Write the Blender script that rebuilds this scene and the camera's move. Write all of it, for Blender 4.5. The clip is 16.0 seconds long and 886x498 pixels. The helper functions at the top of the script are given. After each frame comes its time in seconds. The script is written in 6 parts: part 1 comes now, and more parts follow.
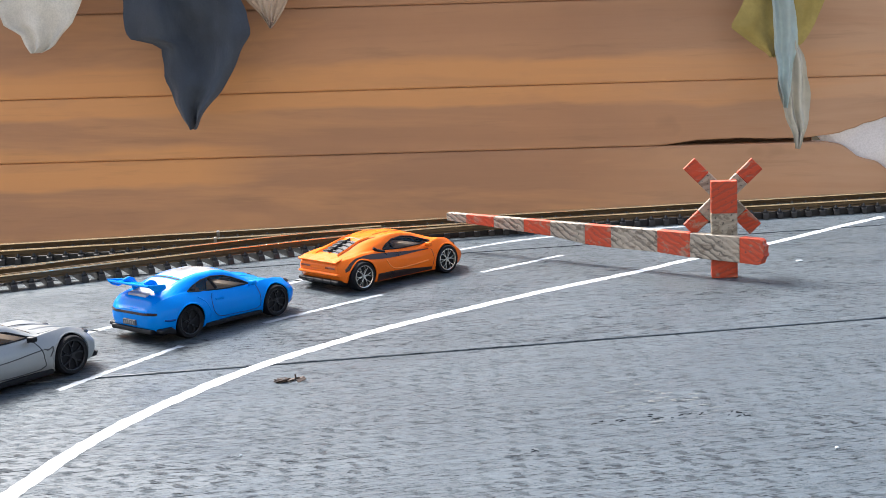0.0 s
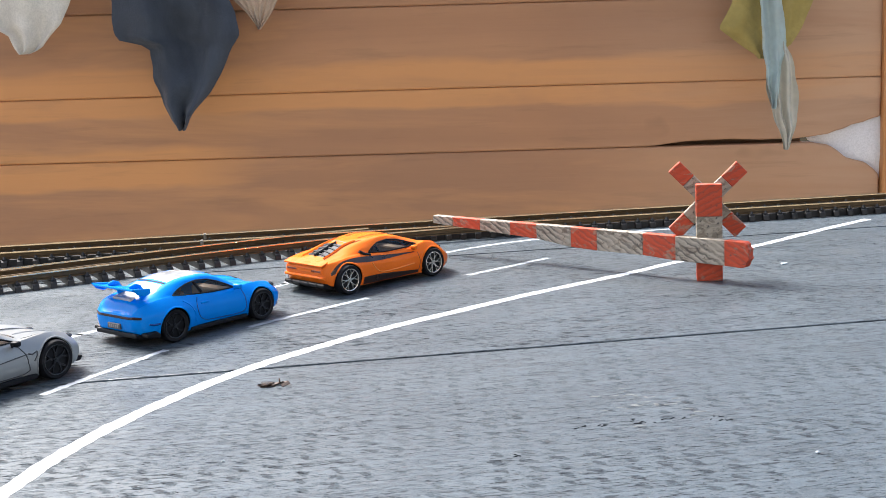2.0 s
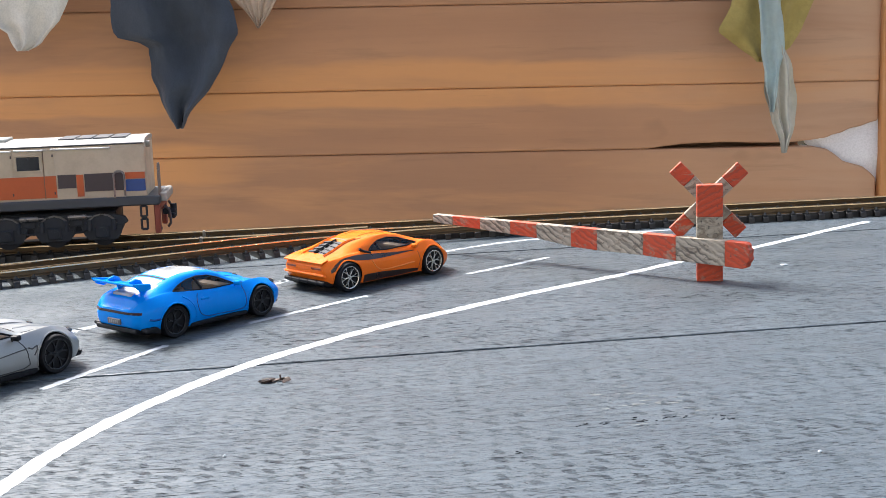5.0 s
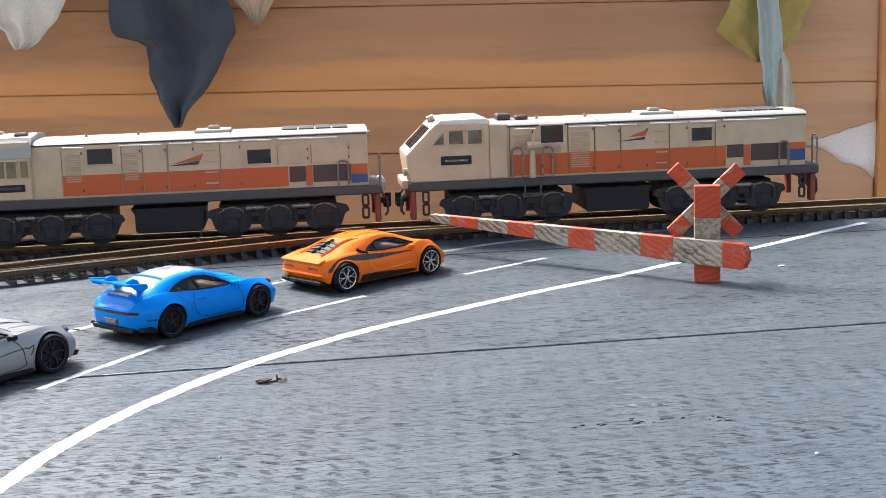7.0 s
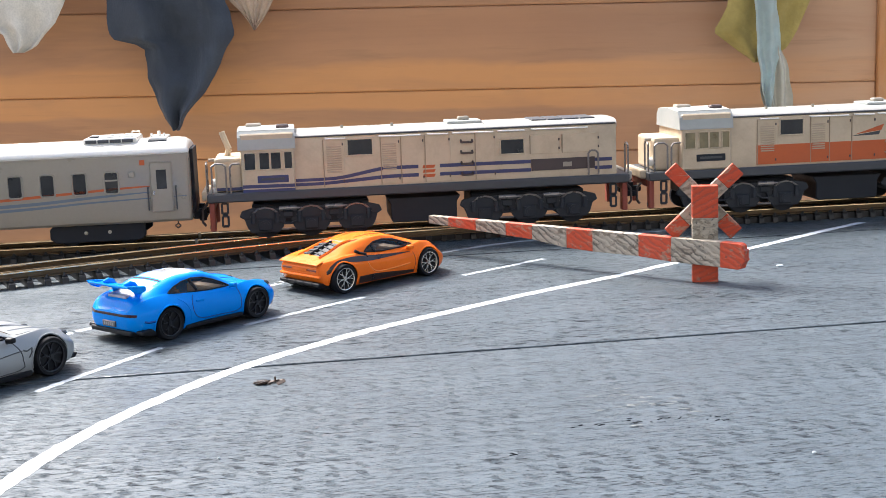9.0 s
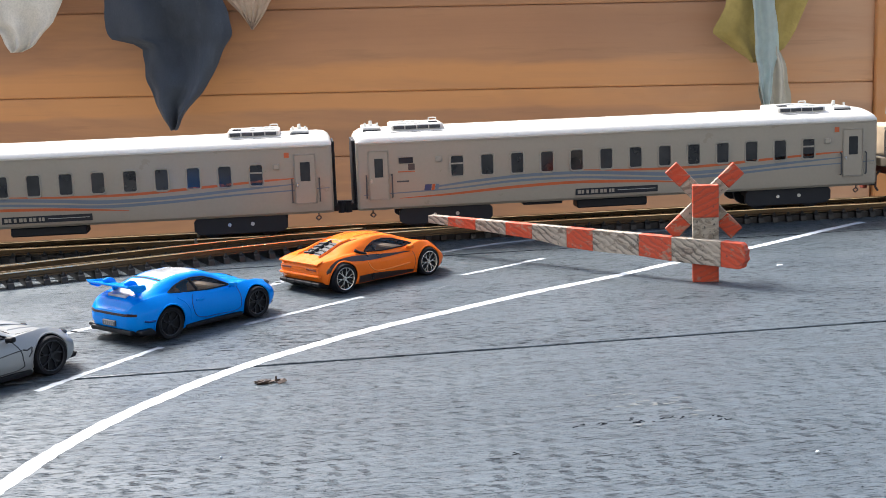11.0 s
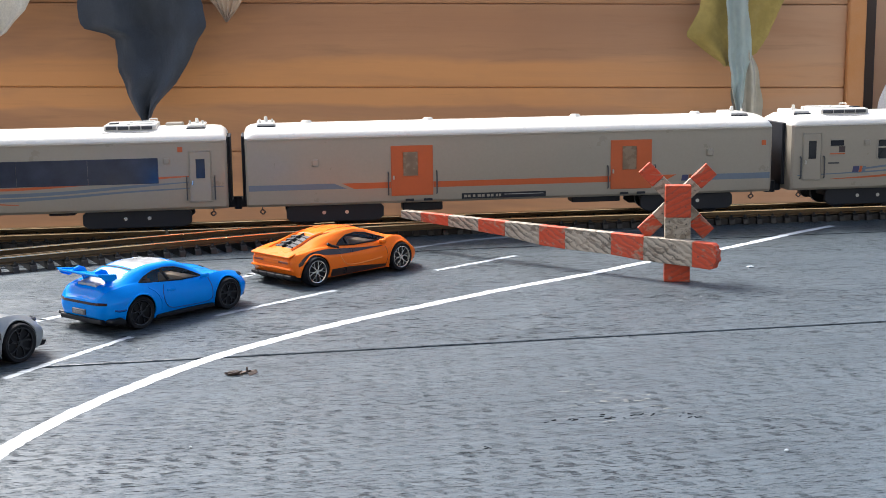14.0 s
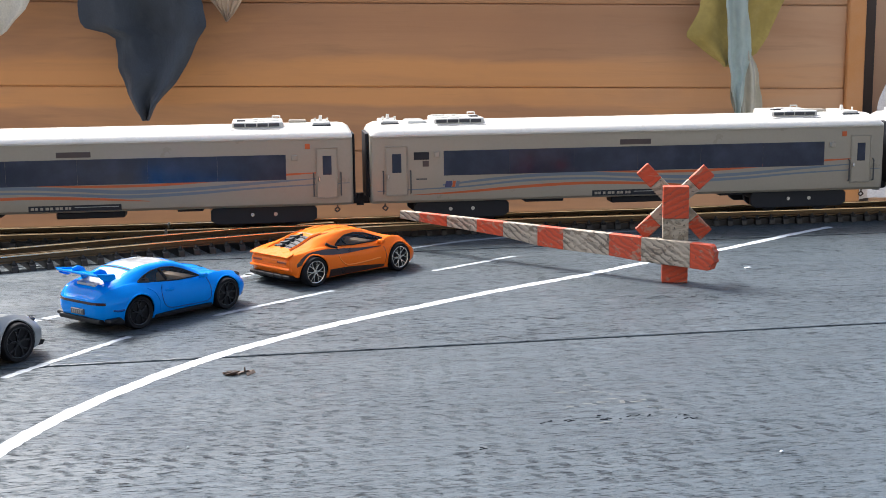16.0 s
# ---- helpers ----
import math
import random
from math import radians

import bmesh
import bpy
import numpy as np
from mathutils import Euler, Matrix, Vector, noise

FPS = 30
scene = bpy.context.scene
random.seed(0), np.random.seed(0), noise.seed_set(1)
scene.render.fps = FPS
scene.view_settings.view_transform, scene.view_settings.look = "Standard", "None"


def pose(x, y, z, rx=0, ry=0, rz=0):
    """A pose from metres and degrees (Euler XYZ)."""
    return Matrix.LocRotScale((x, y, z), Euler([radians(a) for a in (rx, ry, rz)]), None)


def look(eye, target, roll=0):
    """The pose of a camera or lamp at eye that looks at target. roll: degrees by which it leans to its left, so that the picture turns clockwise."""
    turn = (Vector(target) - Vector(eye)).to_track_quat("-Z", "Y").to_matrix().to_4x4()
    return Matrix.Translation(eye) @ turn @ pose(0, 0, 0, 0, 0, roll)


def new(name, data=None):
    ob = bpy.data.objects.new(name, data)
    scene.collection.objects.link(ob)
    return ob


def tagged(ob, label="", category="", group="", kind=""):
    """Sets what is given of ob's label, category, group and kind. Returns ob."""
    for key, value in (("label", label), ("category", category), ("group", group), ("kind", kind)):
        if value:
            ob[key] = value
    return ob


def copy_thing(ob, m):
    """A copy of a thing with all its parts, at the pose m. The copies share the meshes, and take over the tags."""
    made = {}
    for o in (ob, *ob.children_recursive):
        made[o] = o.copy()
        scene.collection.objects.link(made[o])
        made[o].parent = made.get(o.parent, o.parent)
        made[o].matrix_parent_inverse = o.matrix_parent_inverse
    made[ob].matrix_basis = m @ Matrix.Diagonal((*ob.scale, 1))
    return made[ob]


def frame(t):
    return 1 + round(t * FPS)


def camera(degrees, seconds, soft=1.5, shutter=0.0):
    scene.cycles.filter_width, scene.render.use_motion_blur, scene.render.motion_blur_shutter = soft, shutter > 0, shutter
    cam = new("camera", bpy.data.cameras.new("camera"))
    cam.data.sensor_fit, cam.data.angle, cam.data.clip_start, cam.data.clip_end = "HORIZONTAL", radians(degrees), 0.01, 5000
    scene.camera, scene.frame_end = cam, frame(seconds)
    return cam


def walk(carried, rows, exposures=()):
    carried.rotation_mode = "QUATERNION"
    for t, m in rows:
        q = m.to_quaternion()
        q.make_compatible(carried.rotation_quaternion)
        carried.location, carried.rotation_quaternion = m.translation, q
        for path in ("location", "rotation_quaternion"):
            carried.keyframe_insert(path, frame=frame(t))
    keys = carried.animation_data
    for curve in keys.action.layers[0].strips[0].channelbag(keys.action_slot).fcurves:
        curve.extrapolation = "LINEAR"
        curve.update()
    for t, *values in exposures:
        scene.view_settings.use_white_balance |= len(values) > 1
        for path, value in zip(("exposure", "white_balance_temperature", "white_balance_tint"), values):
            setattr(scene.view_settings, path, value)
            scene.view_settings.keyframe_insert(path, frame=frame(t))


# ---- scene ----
# ---- camera and its path ----
cam = camera(37.645, 16.0, soft=0.7)
walk(cam, [
    (0.0, look((-0.0003, -0.0003, 0.0834), (-0.00633, 0.49256, -0.00037), -2.58)),
    (0.5, look((0.0006, -0.0003, 0.0837), (-0.00458, 0.49268, 0.00015), -2.50)),
    (1.0, look((0.0010, 0.0000, 0.0840), (-0.00323, 0.49294, 0.00028), -2.56)),
    (1.5, look((0.0005, -0.0001, 0.0837), (-0.00281, 0.49278, -0.00015), -2.55)),
    (2.0, look((0.0016, -0.0005, 0.0845), (-0.00116, 0.49234, 0.00048), -2.56)),
    (2.5, look((0.0017, -0.0004, 0.0845), (-0.00054, 0.49249, 0.00045), -2.55)),
    (3.0, look((0.0014, -0.0001, 0.0842), (-0.00042, 0.49280, 0.00022), -2.62)),
    (3.5, look((0.0001, -0.0001, 0.0838), (-0.00087, 0.49277, -0.00029), -2.56)),
    (4.0, look((-0.0002, -0.0002, 0.0834), (-0.00129, 0.49279, -0.00027), -2.36)),
    (6.5, look((-0.0002, -0.0004, 0.0834), (-0.00008, 0.49265, 0.00004), -1.87)),
    (7.0, look((0.0000, -0.0000, 0.0837), (0.00000, 0.49293, -0.00004), -1.91)),
    (7.5, look((0.0000, -0.0003, 0.0836), (0.00006, 0.49272, 0.00015), -1.91)),
    (8.0, look((0.0007, -0.0002, 0.0838), (0.00034, 0.49277, 0.00042), -1.98)),
    (8.5, look((0.0004, -0.0002, 0.0837), (0.00038, 0.49286, 0.00041), -2.03)),
    (9.0, look((0.0005, -0.0003, 0.0835), (0.00067, 0.49275, 0.00045), -2.14)),
    (11.5, look((-0.0008, 0.0004, 0.0831), (0.00150, 0.49344, 0.00017), -2.00)),
    (12.0, look((-0.0007, 0.0002, 0.0832), (0.00275, 0.49323, 0.00003), -1.76)),
    (12.5, look((-0.0013, 0.0004, 0.0828), (0.00514, 0.49332, -0.00055), -1.47)),
    (13.0, look((-0.0023, 0.0001, 0.0820), (0.00738, 0.49304, -0.00122), -1.04)),
    (13.5, look((-0.0018, 0.0002, 0.0828), (0.00987, 0.49294, -0.00133), -0.87)),
    (14.0, look((-0.0018, 0.0002, 0.0821), (0.01146, 0.49296, -0.00167), -0.79)),
    (14.5, look((-0.0013, -0.0003, 0.0828), (0.01224, 0.49238, -0.00127), -0.77)),
    (15.0, look((-0.0016, -0.0003, 0.0826), (0.01225, 0.49236, -0.00142), -0.74)),
    (15.5, look((-0.0018, -0.0001, 0.0820), (0.01203, 0.49259, -0.00188), -0.71)),
    (16.0, look((-0.0011, -0.0006, 0.0826), (0.01199, 0.49215, -0.00143), -0.67)),
], exposures=((0, 1.40), (4, 1.40), (7, 1.32), (9, 1.50), (11.5, 1.25), (12.5, 1.19), (14, 1.17), (16, 1.17)))

# ---- daylight: bright overcast sky, hazy high sun from behind the plank wall ----
world = bpy.data.worlds.new("sky")
scene.world = world
world.use_nodes = True
wn = world.node_tree.nodes
sky = wn.new("ShaderNodeTexSky")
sky.sky_type = "NISHITA"
sky.sun_disc = False
sky.sun_elevation = radians(50)
sky.sun_rotation = radians(-42)
sky.air_density = 1.0
sky.dust_density = 4.0
world.node_tree.links.new(sky.outputs[0], wn["Background"].inputs[0])
wn["Background"].inputs[1].default_value = 0.12
sun = new("sun", bpy.data.lights.new("sun", "SUN"))
sun.data.energy = 4.0
sun.data.angle = radians(20)
sun.data.color = (1.0, 0.985, 0.96)
sun.matrix_world = look((-1.7, 2.3, 3.0), (0, 0.4, 0))

# ---- materials ----
def nodes_of(name):
    m = bpy.data.materials.new(name)
    m.use_nodes = True
    return m, m.node_tree.nodes, m.node_tree.links, m.node_tree.nodes["Principled BSDF"]


def mix(nt, links, fac, a, b, kind="MIX"):
    """A colour mix of two colours or sockets."""
    n = nt.new("ShaderNodeMix")
    n.data_type, n.blend_type = "RGBA", kind
    for socket, value in ((n.inputs[0], fac), (n.inputs[6], a), (n.inputs[7], b)):
        if isinstance(value, bpy.types.NodeSocket):
            links.new(value, socket)
        elif isinstance(value, tuple):
            socket.default_value = (*value[:3], 1)
        else:
            socket.default_value = value
    return n.outputs[2]


def noise_tex(nt, links, scale, detail=4, rough=0.55, stretch=(1, 1, 1), turn=0.0, distort=0.0, per_object=False):
    tc = nt.new("ShaderNodeTexCoord")
    mp = nt.new("ShaderNodeMapping")
    mp.inputs["Scale"].default_value = stretch
    mp.inputs["Rotation"].default_value = (0, 0, turn)
    links.new(tc.outputs["Object"], mp.inputs[0])
    if per_object:
        info = nt.new("ShaderNodeObjectInfo")
        sc = nt.new("ShaderNodeMath")
        sc.operation = "MULTIPLY"
        sc.inputs[1].default_value = 7.0
        links.new(info.outputs["Random"], sc.inputs[0])
        links.new(sc.outputs[0], mp.inputs["Location"])
    n = nt.new("ShaderNodeTexNoise")
    n.inputs["Scale"].default_value = scale
    n.inputs["Detail"].default_value = detail
    n.inputs["Roughness"].default_value = rough
    n.inputs["Distortion"].default_value = distort
    links.new(mp.outputs[0], n.inputs["Vector"])
    return n.outputs["Fac"]


def ramp(nt, links, src, lo, hi, a=0.0, b=1.0):
    n = nt.new("ShaderNodeMapRange")
    links.new(src, n.inputs[0])
    for i, v in enumerate((lo, hi, a, b)):
        n.inputs[i + 1].default_value = v
    return n.outputs[0]


def bump(nt, links, height, strength, dist, bsdf, chain=None):
    n = nt.new("ShaderNodeBump")
    n.inputs["Strength"].default_value = strength
    n.inputs["Distance"].default_value = dist
    links.new(height, n.inputs["Height"])
    if chain:
        links.new(chain, n.inputs["Normal"])
    links.new(n.outputs[0], bsdf.inputs["Normal"])
    return n.outputs[0]


def paint(name, color, rough=0.45, metal=0.0, dirt=0.25, scale=60, dark=(0.05, 0.04, 0.03), bumps=0.05, coat=0.0, fine=900, spec=0.5):
    """A painted or moulded surface with grime at two scales."""
    m, nt, lk, b = nodes_of(name)
    n1 = noise_tex(nt, lk, scale, 5, 0.65)
    n2 = noise_tex(nt, lk, fine, 3, 0.6)
    f1 = ramp(nt, lk, n1, 0.45, 0.8, 0, dirt)
    c = mix(nt, lk, f1, color, dark)
    c = mix(nt, lk, ramp(nt, lk, n2, 0.3, 0.7, 0, 0.12), c, tuple(0.6 * v for v in color))
    lk.new(c, b.inputs["Base Color"])
    lk.new(ramp(nt, lk, n1, 0.3, 0.8, max(rough - 0.08, 0.03), rough + 0.12), b.inputs["Roughness"])
    b.inputs["Metallic"].default_value = metal
    b.inputs["Specular IOR Level"].default_value = spec
    b.inputs["Coat Weight"].default_value = coat
    b.inputs["Coat Roughness"].default_value = 0.08
    if bumps:
        bump(nt, lk, n2, bumps, 0.0003, b)
    return m


def board_paint():
    """Dark grey painted rough timber: sawn grain along x, cracks, woven press marks, scuffs."""
    m, nt, lk, b = nodes_of("dark grey board paint")
    grain = noise_tex(nt, lk, 520, 6, 0.72, (0.09, 1, 1), 0, 0.5)
    crack = noise_tex(nt, lk, 1700, 3, 0.6, (0.13, 1, 1), 0, 1.6)
    fine = noise_tex(nt, lk, 3600, 3, 0.7, (0.3, 1, 1))
    big = noise_tex(nt, lk, 8, 5, 0.6, (0.5, 1, 1))
    blot = noise_tex(nt, lk, 38, 5, 0.6, (0.7, 1, 1))
    # rows of slanting dents pressed into the wood, strongest on the two near boards, that come and go
    def calc(kind, a, b, c=0.0):
        n = nt.new("ShaderNodeMath")
        n.operation = kind
        for socket, value in zip(n.inputs, (a, b, c)):
            if isinstance(value, bpy.types.NodeSocket):
                lk.new(value, socket)
            else:
                socket.default_value = value
        return n.outputs[0]

    xyz = nt.new("ShaderNodeSeparateXYZ")
    lk.new(nt.new("ShaderNodeTexCoord").outputs["Object"], xyz.inputs[0])
    sway, shift = noise_tex(nt, lk, 130, 4, 0.65), noise_tex(nt, lk, 110, 4, 0.65, (1, 1, 1), 1.0)
    ripple = noise_tex(nt, lk, 900, 3, 0.7)
    px = calc("MULTIPLY_ADD", sway, 0.0062, xyz.outputs[0])
    px = calc("MULTIPLY_ADD", ripple, 0.0034, px)
    py = calc("MULTIPLY_ADD", shift, 0.0060, xyz.outputs[1])
    px = calc("MULTIPLY_ADD", py, 0.55, px)
    across = calc("SINE", calc("MULTIPLY", px, 2 * math.pi / 0.0064), 0.0)
    along = calc("SINE", calc("MULTIPLY", py, 2 * math.pi / 0.0096), 0.0)
    dent = ramp(nt, lk, calc("MULTIPLY", across, along), 0.36, 0.60)
    gate = calc("MULTIPLY", ramp(nt, lk, blot, 0.40, 0.64), ramp(nt, lk, xyz.outputs[1], 0.25, 0.33, 1.0, 0.3))
    press = calc("MULTIPLY", dent, gate)
    c = mix(nt, lk, ramp(nt, lk, grain, 0.32, 0.66), BOARD_LOW, BOARD_HIGH)
    c = mix(nt, lk, ramp(nt, lk, big, 0.35, 0.7, 0, 0.45), c, BOARD_PALE)
    c = mix(nt, lk, ramp(nt, lk, crack, 0.565, 0.615, 0, 0.75), c, BOARD_DARK)
    c = mix(nt, lk, ramp(nt, lk, fine, 0.54, 0.64, 0, 0.45), c, BOARD_DARK)
    # shade in the hollows of the dents is put into the colour too
    c = mix(nt, lk, calc("MULTIPLY", press, ramp(nt, lk, ripple, 0.42, 0.54, 0.12, 1.0)), c, BOARD_DARK)
    lk.new(c, b.inputs["Base Color"])
    lk.new(ramp(nt, lk, blot, 0.3, 0.75, 0.30, 0.46), b.inputs["Roughness"])
    gleam = ramp(nt, lk, crack, 0.55, 0.605, 0.6, 0.08)
    lk.new(calc("MULTIPLY", gleam, ramp(nt, lk, press, 0.0, 0.6, 1.0, 0.25)), b.inputs["Specular IOR Level"])
    n1 = bump(nt, lk, calc("SUBTRACT", 1.0, press), 0.13, 0.0009, b)
    n2 = bump(nt, lk, grain, 0.36, 0.0005, b, n1)
    inv = ramp(nt, lk, crack, 0.54, 0.61, 1, 0)
    bump(nt, lk, inv, 0.5, 0.0005, b, n2)
    return m


BOARD_DARK, BOARD_LOW, BOARD_HIGH, BOARD_PALE = (0.014, 0.016, 0.020), (0.043, 0.057, 0.068), (0.082, 0.106, 0.124), (0.094, 0.122, 0.143)


def plank_wood():
    """Brown weathered wall timber: dull film with fresh orange streaks along the grain."""
    m, nt, lk, b = nodes_of("wall plank wood")
    grain = noise_tex(nt, lk, 40, 5, 0.6, (0.06, 1, 1), 0, 0.8, True)
    fine = noise_tex(nt, lk, 170, 4, 0.6, (0.08, 1, 1), 0, 0.3, True)
    streak = noise_tex(nt, lk, 13, 5, 0.62, (0.16, 1, 1.6), 0, 0.5, True)
    blot = noise_tex(nt, lk, 6, 5, 0.6, (0.6, 1, 1), 0, 0, True)
    knot = noise_tex(nt, lk, 30, 2, 0.5, (0.6, 1, 1), 0, 0, True)
    c = mix(nt, lk, ramp(nt, lk, grain, 0.25, 0.75), (0.365, 0.174, 0.082), (0.45, 0.222, 0.103))
    c = mix(nt, lk, ramp(nt, lk, blot, 0.40, 0.66, 0, 0.6), c, (0.29, 0.150, 0.083))
    c = mix(nt, lk, ramp(nt, lk, streak, 0.53, 0.66, 0, 0.62), c, (0.55, 0.27, 0.11))
    # fresh wood where the film has peeled, along two of the joints
    tc = nt.new("ShaderNodeTexCoord")
    xyz = nt.new("ShaderNodeSeparateXYZ")
    lk.new(tc.outputs["Object"], xyz.inputs[0])
    wob = nt.new("ShaderNodeMath")
    wob.operation = "MULTIPLY_ADD"
    wob.inputs[1].default_value = 0.022
    lk.new(noise_tex(nt, lk, 22, 3, 0.6, (0.35, 1, 1)), wob.inputs[0])
    lk.new(xyz.outputs[2], wob.inputs[2])
    for z0, z1, x0, x1, full in ((0.030, 0.068, 9.0, 10.0, 0.85), (-0.030, 0.003, -0.215, -0.150, 0.9)):
        lo = ramp(nt, lk, wob.outputs[0], z0 - 0.002, z0 + 0.002)
        hi = ramp(nt, lk, wob.outputs[0], z1 - 0.003, z1 + 0.003, 1, 0)
        side = ramp(nt, lk, xyz.outputs[0], x0, x1, 1, 0)
        f = ramp(nt, lk, grain, 0.25, 0.55, 0.45 * full, full)
        for other in (lo, hi, side, ramp(nt, lk, blot, 0.34, 0.44, 0.25, 1)):
            mu = nt.new("ShaderNodeMath")
            mu.operation = "MULTIPLY"
            lk.new(f, mu.inputs[0])
            lk.new(other, mu.inputs[1])
            f = mu.outputs[0]
        c = mix(nt, lk, f, c, (0.60, 0.275, 0.095))
    # paler colour towards the free end of the planks, stronger along the streaks
    pale = nt.new("ShaderNodeMath")
    pale.operation = "MULTIPLY"
    lk.new(ramp(nt, lk, xyz.outputs[0], 0.10, 0.34, 0, 0.75), pale.inputs[0])
    lk.new(ramp(nt, lk, streak, 0.35, 0.55, 0.35, 1), pale.inputs[1])
    c = mix(nt, lk, pale.outputs[0], c, (0.50, 0.315, 0.195))
    c = mix(nt, lk, ramp(nt, lk, fine, 0.58, 0.75, 0, 0.22), c, (0.16, 0.085, 0.045))
    c = mix(nt, lk, ramp(nt, lk, knot, 0.72, 0.80, 0, 0.3), c, (0.17, 0.09, 0.05))
    lk.new(c, b.inputs["Base Color"])
    b.inputs["Roughness"].default_value = 0.6
    n1 = bump(nt, lk, grain, 0.25, 0.002, b)
    bump(nt, lk, fine, 0.2, 0.001, b, n1)
    return m


def line_paint(name, wear, color):
    """Hand-brushed white road paint, thin at places."""
    m, nt, lk, b = nodes_of(name)
    grain = noise_tex(nt, lk, 300, 6, 0.7, (0.09, 1, 1), 0, 0.6)
    n2 = noise_tex(nt, lk, 900, 4, 0.7)
    c = mix(nt, lk, ramp(nt, lk, grain, 0.50, 0.66, 0, wear), color, (0.17, 0.195, 0.22))
    c = mix(nt, lk, ramp(nt, lk, n2, 0.56, 0.72, 0, 0.55), c, (0.25, 0.27, 0.29))
    lk.new(c, b.inputs["Base Color"])
    b.inputs["Roughness"].default_value = 0.55
    bump(nt, lk, grain, 0.5, 0.0006, b)
    return m


def stick_paint(name, color, bare=(0.33, 0.30, 0.26), wear=0.6, kerf=0.5, pock=0.62):
    """Brushed paint on rough-sawn softwood: slanting kerf lines, chips and black specks."""
    m, nt, lk, b = nodes_of(name)
    tc = nt.new("ShaderNodeTexCoord")
    mp = nt.new("ShaderNodeMapping")
    mp.inputs["Rotation"].default_value = (0, radians(-62), 0)
    lk.new(tc.outputs["Object"], mp.inputs[0])
    w = nt.new("ShaderNodeTexWave")
    w.inputs["Scale"].default_value = 165
    w.inputs["Distortion"].default_value = 4.5
    w.inputs["Detail"].default_value = 4
    w.inputs["Detail Scale"].default_value = 1.6
    lk.new(mp.outputs[0], w.inputs["Vector"])
    g = noise_tex(nt, lk, 330, 5, 0.7, (0.5, 1, 1), 0, 0.8)
    s = noise_tex(nt, lk, 1000, 4, 0.7)
    big = noise_tex(nt, lk, 110, 4, 0.6)
    kf = nt.new("ShaderNodeMath")
    kf.operation = "MULTIPLY"
    lk.new(ramp(nt, lk, w.outputs["Fac"], 0.34, 0.10), kf.inputs[0])
    lk.new(ramp(nt, lk, big, 0.36, 0.54, 0.1 * kerf, kerf), kf.inputs[1])
    c = mix(nt, lk, ramp(nt, lk, g, wear, wear + 0.06, 0, 0.85), color, bare)
    c = mix(nt, lk, kf.outputs[0], c, (0.06, 0.052, 0.045))
    c = mix(nt, lk, ramp(nt, lk, s, pock, pock + 0.05, 0, 0.9), c, (0.04, 0.036, 0.032))
    lk.new(c, b.inputs["Base Color"])
    b.inputs["Roughness"].default_value = 0.62
    n1 = bump(nt, lk, w.outputs["Fac"], 0.55 * kerf, 0.0005, b)
    bump(nt, lk, g, 0.5, 0.0004, b, n1)
    return m


def glass_dark(name, color=(0.012, 0.013, 0.016), rough=0.06):
    m, nt, lk, b = nodes_of(name)
    n = noise_tex(nt, lk, 140, 4, 0.6)
    lk.new(mix(nt, lk, ramp(nt, lk, n, 0.4, 0.75, 0, 0.6), color, tuple(2.2 * v + 0.006 for v in color)), b.inputs["Base Color"])
    lk.new(ramp(nt, lk, n, 0.3, 0.8, rough, rough + 0.16), b.inputs["Roughness"])
    return m


def cloth(name, color, dark, weave=700, thin=0.0):
    m, nt, lk, b = nodes_of(name)
    n = noise_tex(nt, lk, 22, 5, 0.6)
    w = noise_tex(nt, lk, weave, 2, 0.5)
    c = mix(nt, lk, ramp(nt, lk, n, 0.35, 0.7), dark, color)
    c = mix(nt, lk, ramp(nt, lk, w, 0.4, 0.65, 0, 0.3), c, tuple(0.55 * v for v in color))
    lk.new(c, b.inputs["Base Color"])
    b.inputs["Roughness"].default_value = 0.9
    b.inputs["Sheen Weight"].default_value = 0.15
    b.inputs["Transmission Weight"].default_value = thin
    bump(nt, lk, w, 0.4, 0.001, b)
    return m


M_BOARD = board_paint()
M_WALL = plank_wood()
M_LINE = line_paint("white line paint", 0.4, (0.55, 0.595, 0.64))
M_LINE_THIN = line_paint("thin white line paint", 0.9, (0.34, 0.375, 0.41))
M_RED = stick_paint("worn vermilion paint", (0.50, 0.058, 0.016), (0.34, 0.19, 0.13), 0.54, 0.35, 0.63)
M_POSTBARE = stick_paint("flaking white post paint", (0.37, 0.32, 0.25), (0.20, 0.16, 0.115), 0.52, 0.25, 0.585)
M_BARE = stick_paint("grey worn white paint", (0.37, 0.315, 0.25), (0.17, 0.13, 0.095), 0.54, 0.7)
M_RAIL = paint("browned rail brass", (0.13, 0.085, 0.045), 0.36, 0.7, 0.5, 90, (0.04, 0.025, 0.014), fine=500)
M_RAILTOP = paint("worn rail brass", (0.62, 0.49, 0.30), 0.2, 0.95, 0.35, 60, (0.2, 0.13, 0.07), fine=500)
M_JOINER = paint("tinned rail joiner", (0.42, 0.39, 0.34), 0.35, 0.8, 0.3, 200)
M_TIE = paint("black sleeper plastic", (0.010, 0.0095, 0.0095), 0.5, 0, 0.25, 200, (0.04, 0.032, 0.026))
M_CREAM = paint("cream body paint", (0.54, 0.43, 0.305), 0.42, 0, 0.4, 110, (0.22, 0.15, 0.09))
M_WHITE = paint("white roof paint", (0.70, 0.68, 0.63), 0.30, 0, 0.10, 60, (0.45, 0.42, 0.38), coat=0.2)
M_COACH = paint("warm grey coach paint", (0.315, 0.282, 0.230), 0.34, 0, 0.14, 70, (0.35, 0.31, 0.26), coat=0.15)
